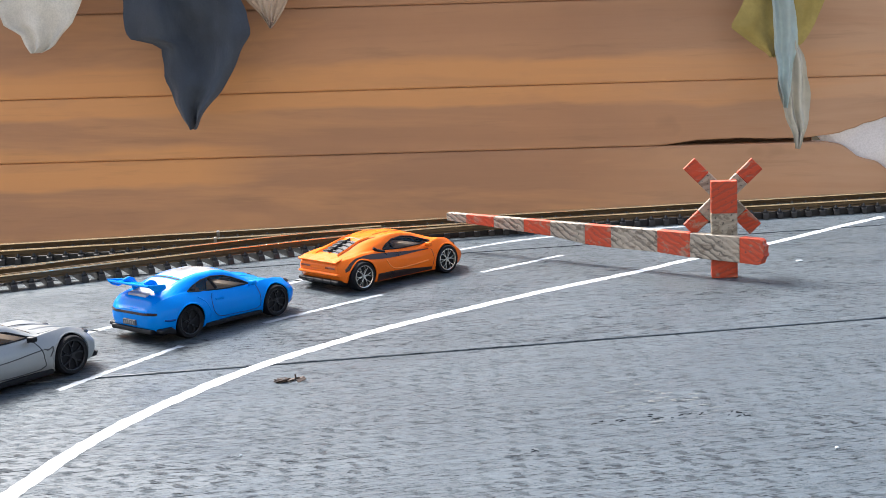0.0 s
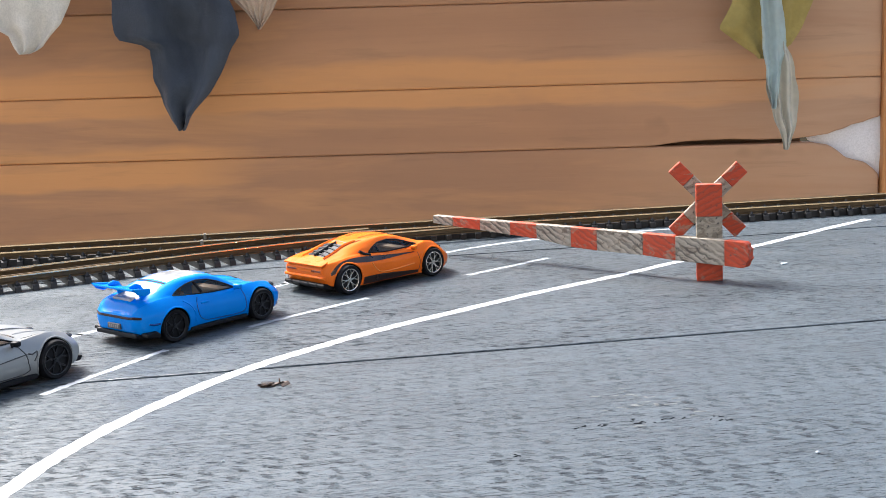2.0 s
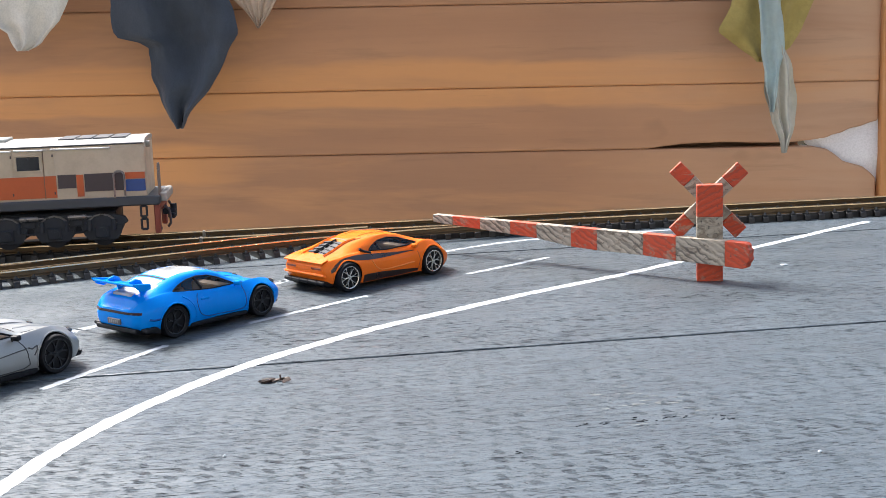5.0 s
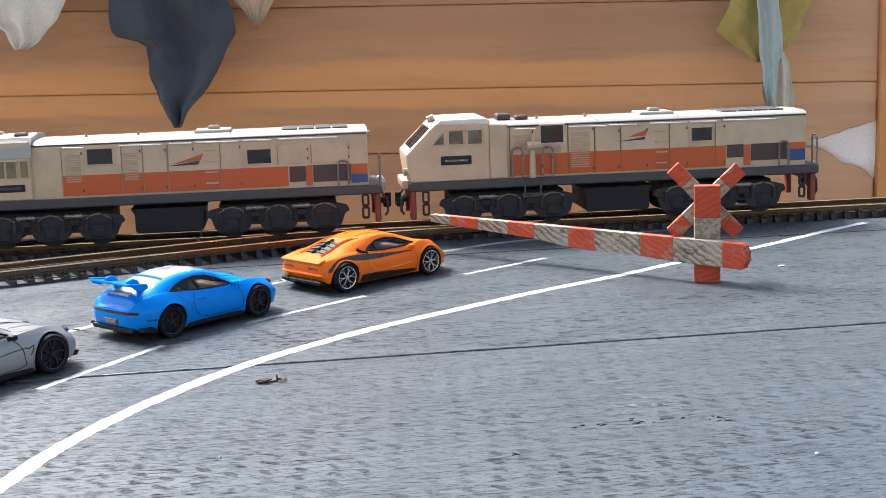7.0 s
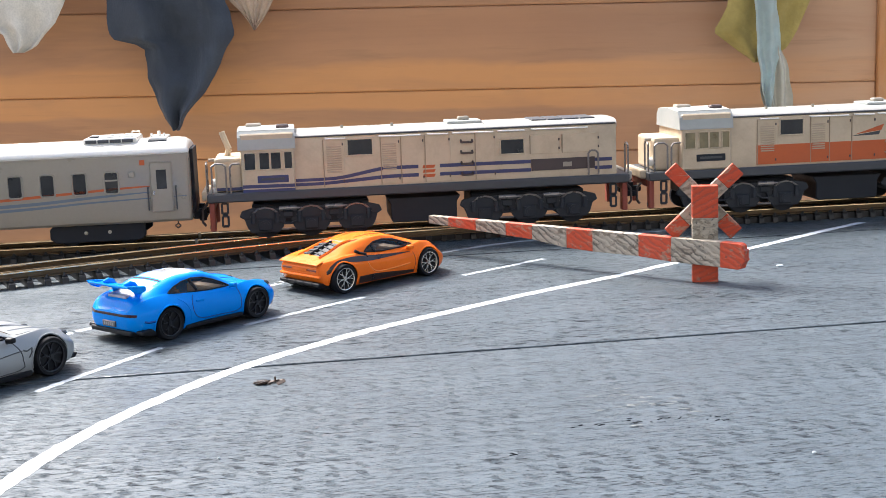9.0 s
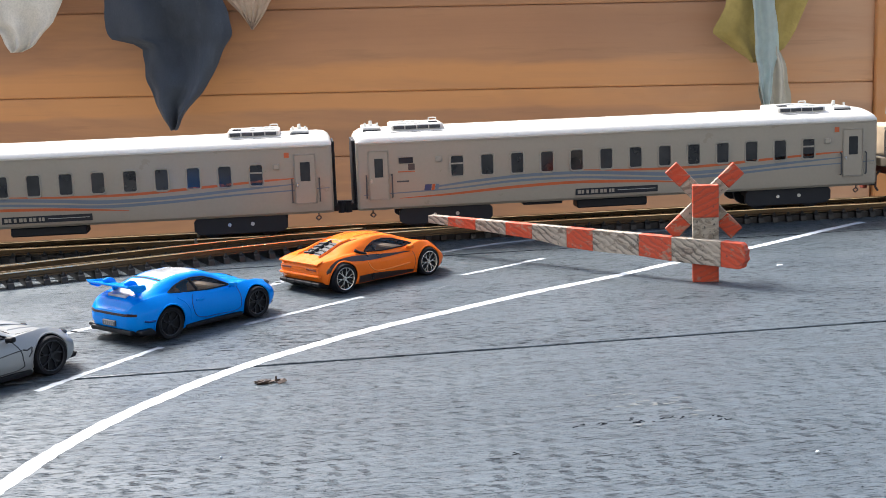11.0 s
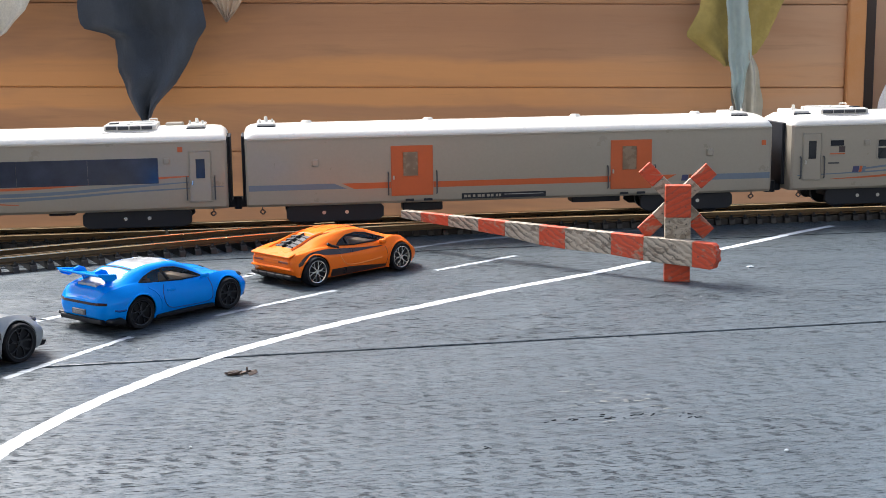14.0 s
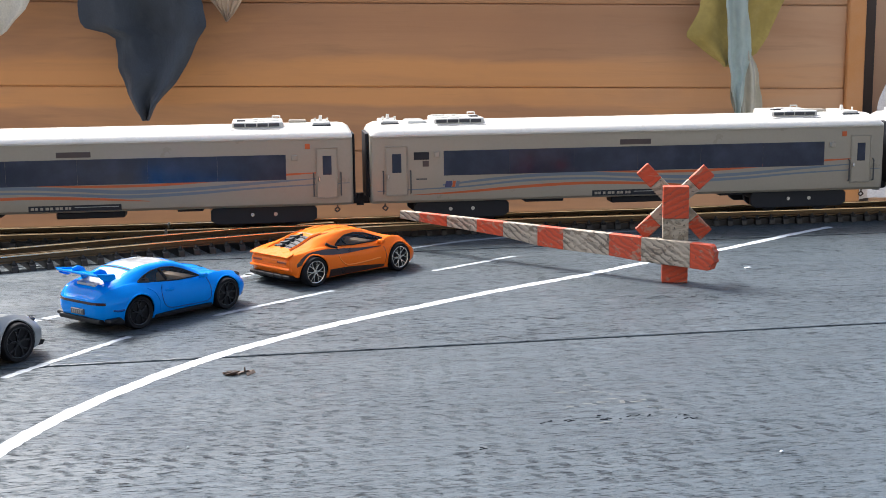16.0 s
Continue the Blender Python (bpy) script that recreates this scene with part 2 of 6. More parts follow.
M_ORANGE = paint("orange stripe paint", (0.50, 0.095, 0.02), 0.42, 0, 0.2, 90, (0.2, 0.07, 0.03))
M_NAVY = paint("navy stripe paint", (0.035, 0.04, 0.12), 0.4, 0, 0.1)
M_BLUE = paint("dusty blue stripe", (0.125, 0.165, 0.22), 0.42, 0, 0.1)
M_GREY = paint("grey frame paint", (0.048, 0.052, 0.06), 0.45, 0, 0.3, 90, (0.04, 0.035, 0.03))
M_GREYROOF = paint("light grey roof paint", (0.36, 0.375, 0.36), 0.4, 0, 0.2)
M_DARK = paint("black underframe", (0.017, 0.020, 0.027), 0.55, 0, 0.2, 150, (0.035, 0.03, 0.028), spec=0.25)
M_BROWN = paint("dark brown grille", (0.06, 0.04, 0.04), 0.5, 0, 0.2)
M_STEEL = paint("bare steel", (0.55, 0.53, 0.50), 0.3, 1.0, 0.2)
M_GLASS = glass_dark("dark coach glass")
M_REDDISH = paint("red buffer paint", (0.26, 0.05, 0.03), 0.5, 0, 0.3)
M_SPLIT_SHADE = paint("shaded brown timber", (0.15, 0.08, 0.042), 0.8, 0, 0.3, 20)
M_GAP_SHADE = paint("dark post gap shade", (0.07, 0.055, 0.05), 0.8, 0, 0.4, 20)
M_POST = paint("orange-brown timber", (0.52, 0.23, 0.075), 0.6, 0, 0.4, 18, (0.55, 0.40, 0.30))
M_PALEWOOD = paint("pale peach timber", (0.62, 0.40, 0.26), 0.7, 0, 0.3, 15, (0.3, 0.18, 0.12))
M_FLOOR = paint("grey cement", (0.34, 0.33, 0.31), 0.85, 0, 0.3, 3, (0.2, 0.19, 0.18))
M_LOCOROOF = paint("weathered pale roof paint", (0.36, 0.35, 0.32), 0.34, 0, 0.3, 90, (0.28, 0.24, 0.19))
M_STROKE = paint("dark torn grain", (0.013, 0.015, 0.019), 0.85, 0, 0.3, 300, (0.035, 0.042, 0.05), spec=0.1)

# ---- mesh helpers; things are drawn in millimetres ----
MM = 0.001


def finish(name, bm, material, parent=None, label="", smooth=None):
    me = bpy.data.meshes.new(name)
    bm.normal_update()
    bm.to_mesh(me)
    bm.free()
    for m in material if isinstance(material, (list, tuple)) else (material,):
        me.materials.append(m)
    if smooth is not None:
        for p in me.polygons:
            p.use_smooth = True
        me.set_sharp_from_angle(angle=radians(smooth))
    ob = new(name, me)
    if parent:
        ob.parent = parent
    if label:
        ob["label"] = label
    return ob


def part(name, bm, material, parent, label="", smooth=None):
    return finish(name, bm, material, parent, label, smooth)


def thing(name, m, label, category, group="", kind=""):
    ob = new(name)
    ob.empty_display_size = 0.01
    ob.matrix_world = m
    return tagged(ob, label, category, group, kind)


def box(x0, x1, y0, y1, z0, z1, bevel=0.0, seg=2, bm=None, m=None):
    """A box in millimetres, with rounded edges, added to bm."""
    b = bmesh.new()
    bmesh.ops.create_cube(b, size=1)
    for v in b.verts:
        v.co = Vector((x0 + (v.co.x + 0.5) * (x1 - x0), y0 + (v.co.y + 0.5) * (y1 - y0), z0 + (v.co.z + 0.5) * (z1 - z0))) * MM
    if bevel:
        bmesh.ops.bevel(b, geom=b.edges[:], offset=bevel * MM, segments=seg, affect="EDGES", profile=0.5)
    if m is not None:
        bmesh.ops.transform(b, matrix=m, verts=b.verts)
    return join(bm, b)


def join(bm, b):
    if bm is None:
        return b
    me = bpy.data.meshes.new("tmp")
    b.to_mesh(me)
    b.free()
    bm.from_mesh(me)
    bpy.data.meshes.remove(me)
    return bm


def cyl(p, q, r, seg=12, r2=None, bm=None):
    """A round bar from p to q, in millimetres."""
    p, q = Vector(p) * MM, Vector(q) * MM
    b = bmesh.new()
    bmesh.ops.create_cone(b, cap_ends=True, segments=seg, radius1=r * MM, radius2=(r if r2 is None else r2) * MM, depth=(q - p).length)
    turn = (q - p).to_track_quat("Z", "Y").to_matrix().to_4x4()
    bmesh.ops.transform(b, matrix=Matrix.Translation((p + q) / 2) @ turn, verts=b.verts)
    return join(bm, b)


def tube(points, r, seg=6, bm=None):
    """A bent wire through points, in millimetres."""
    for a, c in zip(points, points[1:]):
        bm = cyl(a, c, r, seg, bm=bm)
    return bm


def prism(outline, y0, y1, bevel=0.0, bm=None, seg=2):
    """An outline in x and z (millimetres), extruded from y0 to y1."""
    b = bmesh.new()
    lo = [b.verts.new((x * MM, y0 * MM, z * MM)) for x, z in outline]
    hi = [b.verts.new((x * MM, y1 * MM, z * MM)) for x, z in outline]
    n = len(outline)
    b.faces.new(lo)
    b.faces.new(hi[::-1])
    for i in range(n):
        b.faces.new((lo[i], hi[i], hi[(i + 1) % n], lo[(i + 1) % n]))
    bmesh.ops.recalc_face_normals(b, faces=b.faces[:])
    if bevel:
        bmesh.ops.bevel(b, geom=b.edges[:], offset=bevel * MM, segments=seg, affect="EDGES", profile=0.5)
    return join(bm, b)


def ribbon(points, width, z, thick=0.15, bm=None, rag=0.0):
    """A painted band on the ground through points (millimetres), with a slightly ragged edge."""
    b = bmesh.new()
    rnd = random.Random(len(points))
    left, right = [], []
    for i, p in enumerate(points):
        a, c = Vector(points[max(i - 1, 0)]), Vector(points[min(i + 1, len(points) - 1)])
        d = (c - a).normalized()
        n = Vector((-d.y, d.x))
        wide = width(p[0]) if callable(width) else width
        w1, w2 = (wide / 2 + rnd.uniform(-rag, rag) for _ in range(2))
        left.append(b.verts.new((*(Vector(p) + n * w1) * MM, (z + thick) * MM)))
        right.append(b.verts.new((*(Vector(p) - n * w2) * MM, (z + thick) * MM)))
    for i in range(len(points) - 1):
        b.faces.new((right[i], right[i + 1], left[i + 1], left[i]))
    return join(bm, b)


def spline(points, step=2.0):
    """A smooth curve through points (Catmull-Rom), sampled about every step millimetres."""
    pts = [Vector(p) for p in points]
    pts = [2 * pts[0] - pts[1]] + pts + [2 * pts[-1] - pts[-2]]
    out = []
    for a, b, c, d in zip(pts, pts[1:], pts[2:], pts[3:]):
        n = max(1, int((c - b).length / step))
        for i in range(n):
            t = i / n
            out.append(0.5 * (2 * b + (c - a) * t + (2 * a - 5 * b + 4 * c - d) * t * t + (3 * b - a - 3 * c + d) * t**3))
    return out + [pts[-2]]


# ---- the layout base: three long boards painted black ----
BOARD_TURN = math.atan(0.14)
base_frame = Matrix.Rotation(BOARD_TURN, 4, "Z")
ground = tagged(new("ground"), "black-painted rough wooden boards carrying the road and track", "baseboard", kind="structure")
ground.matrix_world = base_frame
for y0, y1 in ((-60, 183), (183.9, 327.2), (328.8, 474.0)):
    part("plank", box(-3000, 2200, y0, y1, -22, 0, 0.3, 2), M_BOARD, ground)
# the last board is sawn off along the track
b = bmesh.new()
sawn = [Vector((-3.0, 0.4752)), Vector((2.2, 0.4752))]
for x in (2.3, -3.0):
    sawn.append((base_frame.inverted() @ Vector((x, 0.5268 + 0.11 * x + 0.026, 0))).to_2d())
for z in (-0.022, 0):
    for p in sawn:
        b.verts.new((*p, z))
v = list(b.verts)
b.faces.new(v[4:8])
b.faces.new(v[3::-1])
for i in range(4):
    b.faces.new((v[i], v[(i + 1) % 4], v[4 + (i + 1) % 4], v[4 + i]))
bmesh.ops.recalc_face_normals(b, faces=b.faces[:])
part("plank", b, M_BOARD, ground)

# torn grain: thousands of fine dark strokes along the boards
def torn_grain():
    rng = np.random.default_rng(7)
    verts, faces = [], []

    def stroke(x, y, length, wide, ang):
        c, s = math.cos(ang), math.sin(ang)
        k = len(verts)
        for u, v in ((-0.5, 0), (rng.uniform(-0.25, 0.1), -0.5), (0.5, rng.uniform(-0.3, 0.3)), (rng.uniform(-0.1, 0.25), 0.5)):
            u, v = u * length, v * wide
            verts.append(((x + u * c - v * s) * MM, (y + u * s + v * c) * MM, 0.00004))
        faces.append((k, k + 1, k + 2, k + 3))

    def clear(x, y):
        return abs((y - x * 0.14) - 331.5) > 1.6 and y < 0.11 * x + 506

    for _ in range(4200):
        y = rng.uniform(205, 520)
        x = rng.uniform(-0.40 * y, 0.42 * y)
        n = noise.noise(Vector((x * 0.012, y * 0.03, 1.0)))
        if clear(x, y) and n > rng.uniform(-0.40, 0.30) + (0.12 if x > 0 else 0):
            stroke(x, y, rng.gamma(2.0, 0.9) + 0.4, rng.uniform(0.12, 0.32), BOARD_TURN + rng.normal(0, 0.05))
    for _ in range(7000):
        y = rng.uniform(336, 520)
        x = rng.uniform(-0.30 * y, 0.42 * y)
        n = noise.noise(Vector((x * 0.02, y * 0.05, 4.0)))
        if clear(x, y) and n > rng.uniform(-0.35, 0.45):
            stroke(x, y, rng.gamma(2.4, 1.2) + 0.8, rng.uniform(0.10, 0.42), BOARD_TURN + rng.normal(0, 0.035))
    me = bpy.data.meshes.new("torn_grain")
    me.from_pydata(verts, [], faces)
    me.materials.append(M_STROKE)
    tagged(new("torn_grain", me), "fine dark torn grain marks over the grey-black boards", "wood grain", kind="stuff")


torn_grain()

# ---- white road markings ----
edge = spline([(-95.8, 190), (-86.1, 238.8), (-82.0, 258.7), (-75.3, 279.5), (-66.5, 298.8), (-56.0, 318.0), (-43.6, 335.3), (-22.3, 359.5), (2.1, 381.8), (29.4, 405.3),
               (59.7, 428.7), (79.9, 446.2), (113.6, 471.3), (147.4, 501.6), (172, 522.5)], 1.5)
tagged(finish("edge_line", ribbon(edge, lambda x: float(np.interp(x, (-80, -20, 60), (4.3, 3.9, 3.3))), 0, 0.07, rag=0.28), M_LINE), "white hand-painted solid edge line along the road", "road marking", kind="structure")
upper = spline([(-140, 322), (-110.1, 370.1), (-105.2, 376.6), (-57.8, 434.2), (-53.7, 440.6), (3.5, 489.3), (30.7, 506), (62, 514), (92, 519.5)], 1.5)
tagged(finish("edge_line", ribbon(upper, 2.7, 0, 0.07, rag=0.3), M_LINE_THIN), "white hand-painted solid edge line behind the cars", "road marking", kind="structure")
for pts in (((-128, 262), (-112, 288)), ((-100.1, 307.6), (-78.1, 349.2)), ((-58.7, 373.4), (-25.6, 408.1)), ((7.3, 439.1), (37.3, 465.6))):
    tagged(finish("lane_dash", ribbon(spline(pts, 1.5), 2.3, 0, 0.07, rag=0.3), M_LINE_THIN), "white hand-painted dash of the lane line", "road marking", "lane dashes", "structure")

# ---- railway track ----
TRACK_TURN = math.atan(0.11)
TRACK = Matrix.Translation((0, 0.5268, 0)) @ Matrix.Rotation(TRACK_TURN, 4, "Z")


RAIL_HEAD = ((-0.62, 5.2), (-0.58, 5.5), (-0.45, 5.62), (0.45, 5.62), (0.58, 5.5), (0.62, 5.2))


def rail_mesh(path, bm=None, sec=None):
    """A rail along a path of (x, y) millimetres: foot, web and head, or the worn head alone."""
    b = bmesh.new()
    sec = sec or ((-1.1, 3.0), (-1.1, 3.4), (-0.35, 3.7), (-0.35, 4.8), (-0.6, 5.0), (-0.55, 5.5), (0.55, 5.5), (0.6, 5.0), (0.35, 4.8), (0.35, 3.7), (1.1, 3.4), (1.1, 3.0))
    rings = []
    for i, p in enumerate(path):
        d = (Vector(path[min(i + 1, len(path) - 1)]) - Vector(path[max(i - 1, 0)])).normalized()
        n = Vector((-d.y, d.x))
        rings.append([b.verts.new((*(Vector(p) + n * o) * MM, z * MM)) for o, z in sec])
    for r, s in zip(rings, rings[1:]):
        for k in range(len(sec)):
            b.faces.new((r[k], s[k], s[(k + 1) % len(sec)], r[(k + 1) % len(sec)]))
    b.faces.new(rings[0])
    b.faces.new(rings[-1][::-1])
    bmesh.ops.recalc_face_normals(b, faces=b.faces[:])
    return join(bm, b)


def offset(path, o):
    out = []
    for i, p in enumerate(path):
        d = (Vector(path[min(i + 1, len(path) - 1)]) - Vector(path[max(i - 1, 0)])).normalized()
        out.append(Vector(p) + Vector((-d.y, d.x)) * o)
    return out


def sleeper_bm(half=12.4):
    """One sleeper: sloping ends, and a chair with a bolt head on either side of each rail."""
    b = prism([(-half, 0), (half, 0), (half - 0.5, 2.1), (half - 1.6, 2.7), (1.6 - half, 2.7), (0.5 - half, 2.1)], -1.15, 1.15, 0.15, None, 1)
    bmesh.ops.transform(b, matrix=Matrix.Rotation(radians(90), 4, "Z"), verts=b.verts)
    for s in (-8.75, 8.75):
        box(-0.95, 0.95, s - 2.2, s + 2.2, 2.7, 3.1, 0, 1, bm=b)
        for d in (-1.9, 1.9):
            cyl((0, s + d, 3.0), (0, s + d, 4.1), 0.85, 4, 0.25, bm=b)
    return b


GAUGE = 17.5
PITCH = 6.0
main_track = tagged(new("railway_track"), "brass-coloured model rails on black plastic sleepers", "railway track", kind="structure")
main_track.matrix_world = TRACK
for s in (-1, 1):
    line = [Vector((x, s * GAUGE / 2)) for x in (-2950, -600, -200, 0, 200, 2100)]
    rail = part("rail", rail_mesh(line), M_RAIL, main_track)
    part("rail_head", rail_mesh(line, sec=RAIL_HEAD), M_RAILTOP, rail, "bright worn rail head")
    part("sleeper_web", box(-2950, 2100, s * GAUGE / 2 - 1.5, s * GAUGE / 2 + 1.5, 0, 2.4, 0, 1), M_TIE, main_track)
tie_mesh = None
far_ties = bmesh.new()
for i in range(-490, 350):
    x = i * PITCH
    if -230 < x < 260:
        if tie_mesh is None:
            first = part("sleeper", sleeper_bm(), M_TIE, main_track)
            tie_mesh = first.data
        else:
            first = new("sleeper", tie_mesh)
            first.parent = main_track
        first.location = (x * MM, 0, 0)
    else:
        box(x - 1.15, x + 1.15, -13, 13, 0, 2.7, bm=far_ties)
tagged(part("sleeper_row", far_ties, M_TIE, main_track), kind="stuff")

for s in (-1, 1):
    part("rail_joiner", box(-98.6, -97.4, s * GAUGE / 2 - 1.1, s * GAUGE / 2 + 1.1, 3.0, 5.8, 0.25, 1), M_JOINER, main_track)

# the siding that curves in at the turnout
siding_path = spline([(-700, 330), (-480, 352), (-300, 392), (-220, 423), (-160, 451.5), (-124, 470), (-87, 489), (-55, 504), (-20, 516), (30, 527.5)], 4)
siding = tagged(new("siding_track"), "brass-coloured siding rails on black sleepers joining at a turnout", "railway track", kind="structure")
for s in (-1, 1):
    cut = siding_path if s < 0 else siding_path[: int(len(siding_path) * 0.93)]
    rail = part("rail", rail_mesh(offset(cut, s * GAUGE / 2)), M_RAIL, siding)
    part("rail_head", rail_mesh(offset(cut, s * GAUGE / 2), sec=RAIL_HEAD), M_RAILTOP, rail, "bright worn rail head")
for o, a, b in ((5.6, 0.66, 0.76), (-5.6, 0.70, 0.80)):
    n = len(siding_path)
    part("check_rail", rail_mesh(offset(siding_path[int(n * a): int(n * b)], o)), M_RAIL, siding)
run, far_ties = 0.0, bmesh.new()
for a, c in zip(siding_path, siding_path[1:]):
    run += (c - a).length
    if run >= PITCH and c.x < -30:
        run -= PITCH
        ang = math.atan2(c.y - a.y, c.x - a.x)
        at = c - (c - a).normalized() * run
        m = Matrix.Translation((at.x * MM, at.y * MM, -0.0002)) @ Matrix.Rotation(ang, 4, "Z")
        if c.x > -260:
            o = new("sleeper", tie_mesh)
            o.parent = siding
            o.matrix_local = m
        else:
            box(-1.15, 1.15, -13, 13, 0, 2.7, bm=far_ties, m=m)
tagged(part("sleeper_row", far_ties, M_TIE, siding), kind="stuff")

# ---- the plank wall behind, the floor below and the plain wall behind the camera ----
wall = tagged(new("wall_back"), "weathered brown wooden plank wall behind the layout", "wall", kind="structure")
wall.matrix_world = Matrix.Translation((0, 1.0735, 0)) @ Matrix.Rotation(radians(0.9), 4, "Y")
def wall_plank(z0, z1, x1, ends=()):
    """One plank; ends: a broken outline of its far end, as (x, z)."""
    outline = [(-1500, z0), (x1, z0), *ends, (x1, z1), (-1500, z1)]
    part("plank", prism(outline, 0, 14, 1.8), M_WALL, wall)


for z0, z1, x1 in ((-700, -330, 430), (-329, -180, 430), (-179, -97.7, 420), (34.65, 102.2, 361), (102.3, 172.9, 361), (173, 250.9, 361), (251, 330, 361)):
    wall_plank(z0, z1, x1)
wall_plank(-97.5, -17.9, 300, [(361, -97.5), (361, -46), (355, -40), (349, -35.5), (341, -33.5), (333, -31), (326, -25), (319, -20.5), (306, -18.2)])
# the split board: its lower edge opens into a dark gap towards the end
part("plank", prism([(-1500, -17.75), (170, -17.7), (200, -14.2), (235, -13.4), (262, -14.6), (290, -14.6), (305, -13), (318, -11.4), (324, -9), (331, -7.4), (338, -4), (346, -2.6), (355, 0.7), (361, 2), (361, 34.55), (-1500, 34.55)], 0, 14, 1.4), M_WALL, wall)
# sheet added behind the planks; its dark brown stands for shade in the split
part("gap_backing", box(-1500, 300, 18, 26, -720, 340, 0.5, 1), M_SPLIT_SHADE, wall)
stud = tagged(new("door_post"), "bright orange-brown timber post at the wall's end", "post", kind="structure")
part("timber", box(361.6, 376, 1068, 1100, -700, 330, 1.0, 1), M_POST, stud)
# dark strip put in for the shaded gap between post and pale wood
part("timber", box(376.5, 390, 1085, 1130, -700, 330, 1.0, 1), M_GAP_SHADE, stud)
part("timber", box(390.5, 450, 1090, 1140, -700, 330, 1.0, 1), M_PALEWOOD, stud)

# ---- added, unseen, to close the place: floor far below, wall behind the camera ----
floor = finish("floor", box(-4000, 4000, -1500, 5000, -740, -705, 0, 1), M_FLOOR)
tagged(floor, "plain dusty concrete floor below the layout", "floor", kind="structure")
closing_wall = finish("wall_front", box(-4000, 4000, -1560, -1500, -740, 1500, 0, 1), M_FLOOR)
tagged(closing_wall, "plain grey wall, unseen, added behind the camera", "wall", kind="structure")

# ---- the train: three diesel locomotives and five coaches ----
def profile_loft(rings, bm=None, cap=True, close=True):
    """Skin rings of equal length (metres); each ring is a closed outline."""
    b = bmesh.new()
    vs = [[b.verts.new(p) for p in r] for r in rings]
    n = len(rings[0])
    for r, s in zip(vs, vs[1:]):
        for k in range(n if close else n - 1):
            b.faces.new((r[k], s[k], s[(k + 1) % n], r[(k + 1) % n]))
    if cap:
        b.faces.new(vs[0])
        b.faces.new(vs[-1][::-1])
    bmesh.ops.recalc_face_normals(b, faces=b.faces[:])
    return join(bm, b)


def flat(x0, x1, z0, z1, y, depth=0.35, bevel=0.12, bm=None):
    """A thin panel on the near side of a vehicle, standing proud of the plane y."""
    return box(x0, x1, y - depth, y + 0.3, z0, z1, bevel, 1, bm)


def ring(x0, x1, z0, z1, y, w=0.7, depth=0.5, bm=None):
    """A raised frame round a window."""
    for a in ((x0 - w, x1 + w, z1, z1 + w), (x0 - w, x1 + w, z0 - w, z0), (x0 - w, x0, z0, z1), (x1, x1 + w, z0, z1)):
        bm = box(a[0], a[1], y - depth, y + 0.3, a[2], a[3], 0.15, 1, bm)
    return bm


def swoosh(rows, y, bm=None):
    """A painted band on the side: rows of x, z and half width."""
    b = bmesh.new()
    pts = spline([(x, z, w) for x, z, w in rows], 2.0)
    up = [b.verts.new((p.x * MM, y * MM, (p.y + p.z) * MM)) for p in pts]
    dn = [b.verts.new((p.x * MM, y * MM, (p.y - p.z) * MM)) for p in pts]
    for i in range(len(pts) - 1):
        b.faces.new((dn[i], dn[i + 1], up[i + 1], up[i]))
    return join(bm, b)


def polygon(points, y, bm=None, depth=0.12):
    return prism(points, y - depth, y + 0.2, 0, bm)


SIDE = -17.0
ROOF = ((-17.0, 40.6), (-17.15, 41.1), (-16.6, 42.3), (-14.8, 43.5), (-11.0, 44.7), (-5.5, 45.4), (0, 45.6), (5.5, 45.4), (11.0, 44.7), (14.8, 43.5), (16.6, 42.3), (17.15, 41.1), (17.0, 40.6))


def coach_shell(t, half, paint_side, paint_roof):
    rings = []
    for x, k in ((-half, 0.93), (-half + 0.8, 0.98), (-half + 2.2, 1), (half - 2.2, 1), (half - 0.8, 0.98), (half, 0.93)):
        sec = ((-15.6, 14.2), (-16.6, 15.2), (-17.0, 18), (-17.0, 40.7), (17.0, 40.7), (17.0, 18), (16.6, 15.2), (15.6, 14.2))
        rings.append([(x * MM, y * k * MM, z * MM) for y, z in sec])
    part("body", profile_loft(rings), paint_side, t, smooth=30)
    rings = []
    for x, k, h in ((-half, 0.93, 0.45), (-half + 0.7, 0.97, 0.72), (-half + 2.4, 1, 0.93), (-half + 5, 1, 1), (half - 5, 1, 1), (half - 2.4, 1, 0.93), (half - 0.7, 0.97, 0.72), (half, 0.93, 0.45)):
        rings.append([(x * MM, y * k * MM, (40.65 + (z - 40.6) * h) * MM) for y, z in ROOF])
    part("roof", profile_loft(rings), paint_roof, t, "white rounded roof", smooth=40)
    part("gutter", box(-half + 1, half - 1, -17.35, -16.8, 40.0, 40.6, 0.1, 1), paint_side, t)


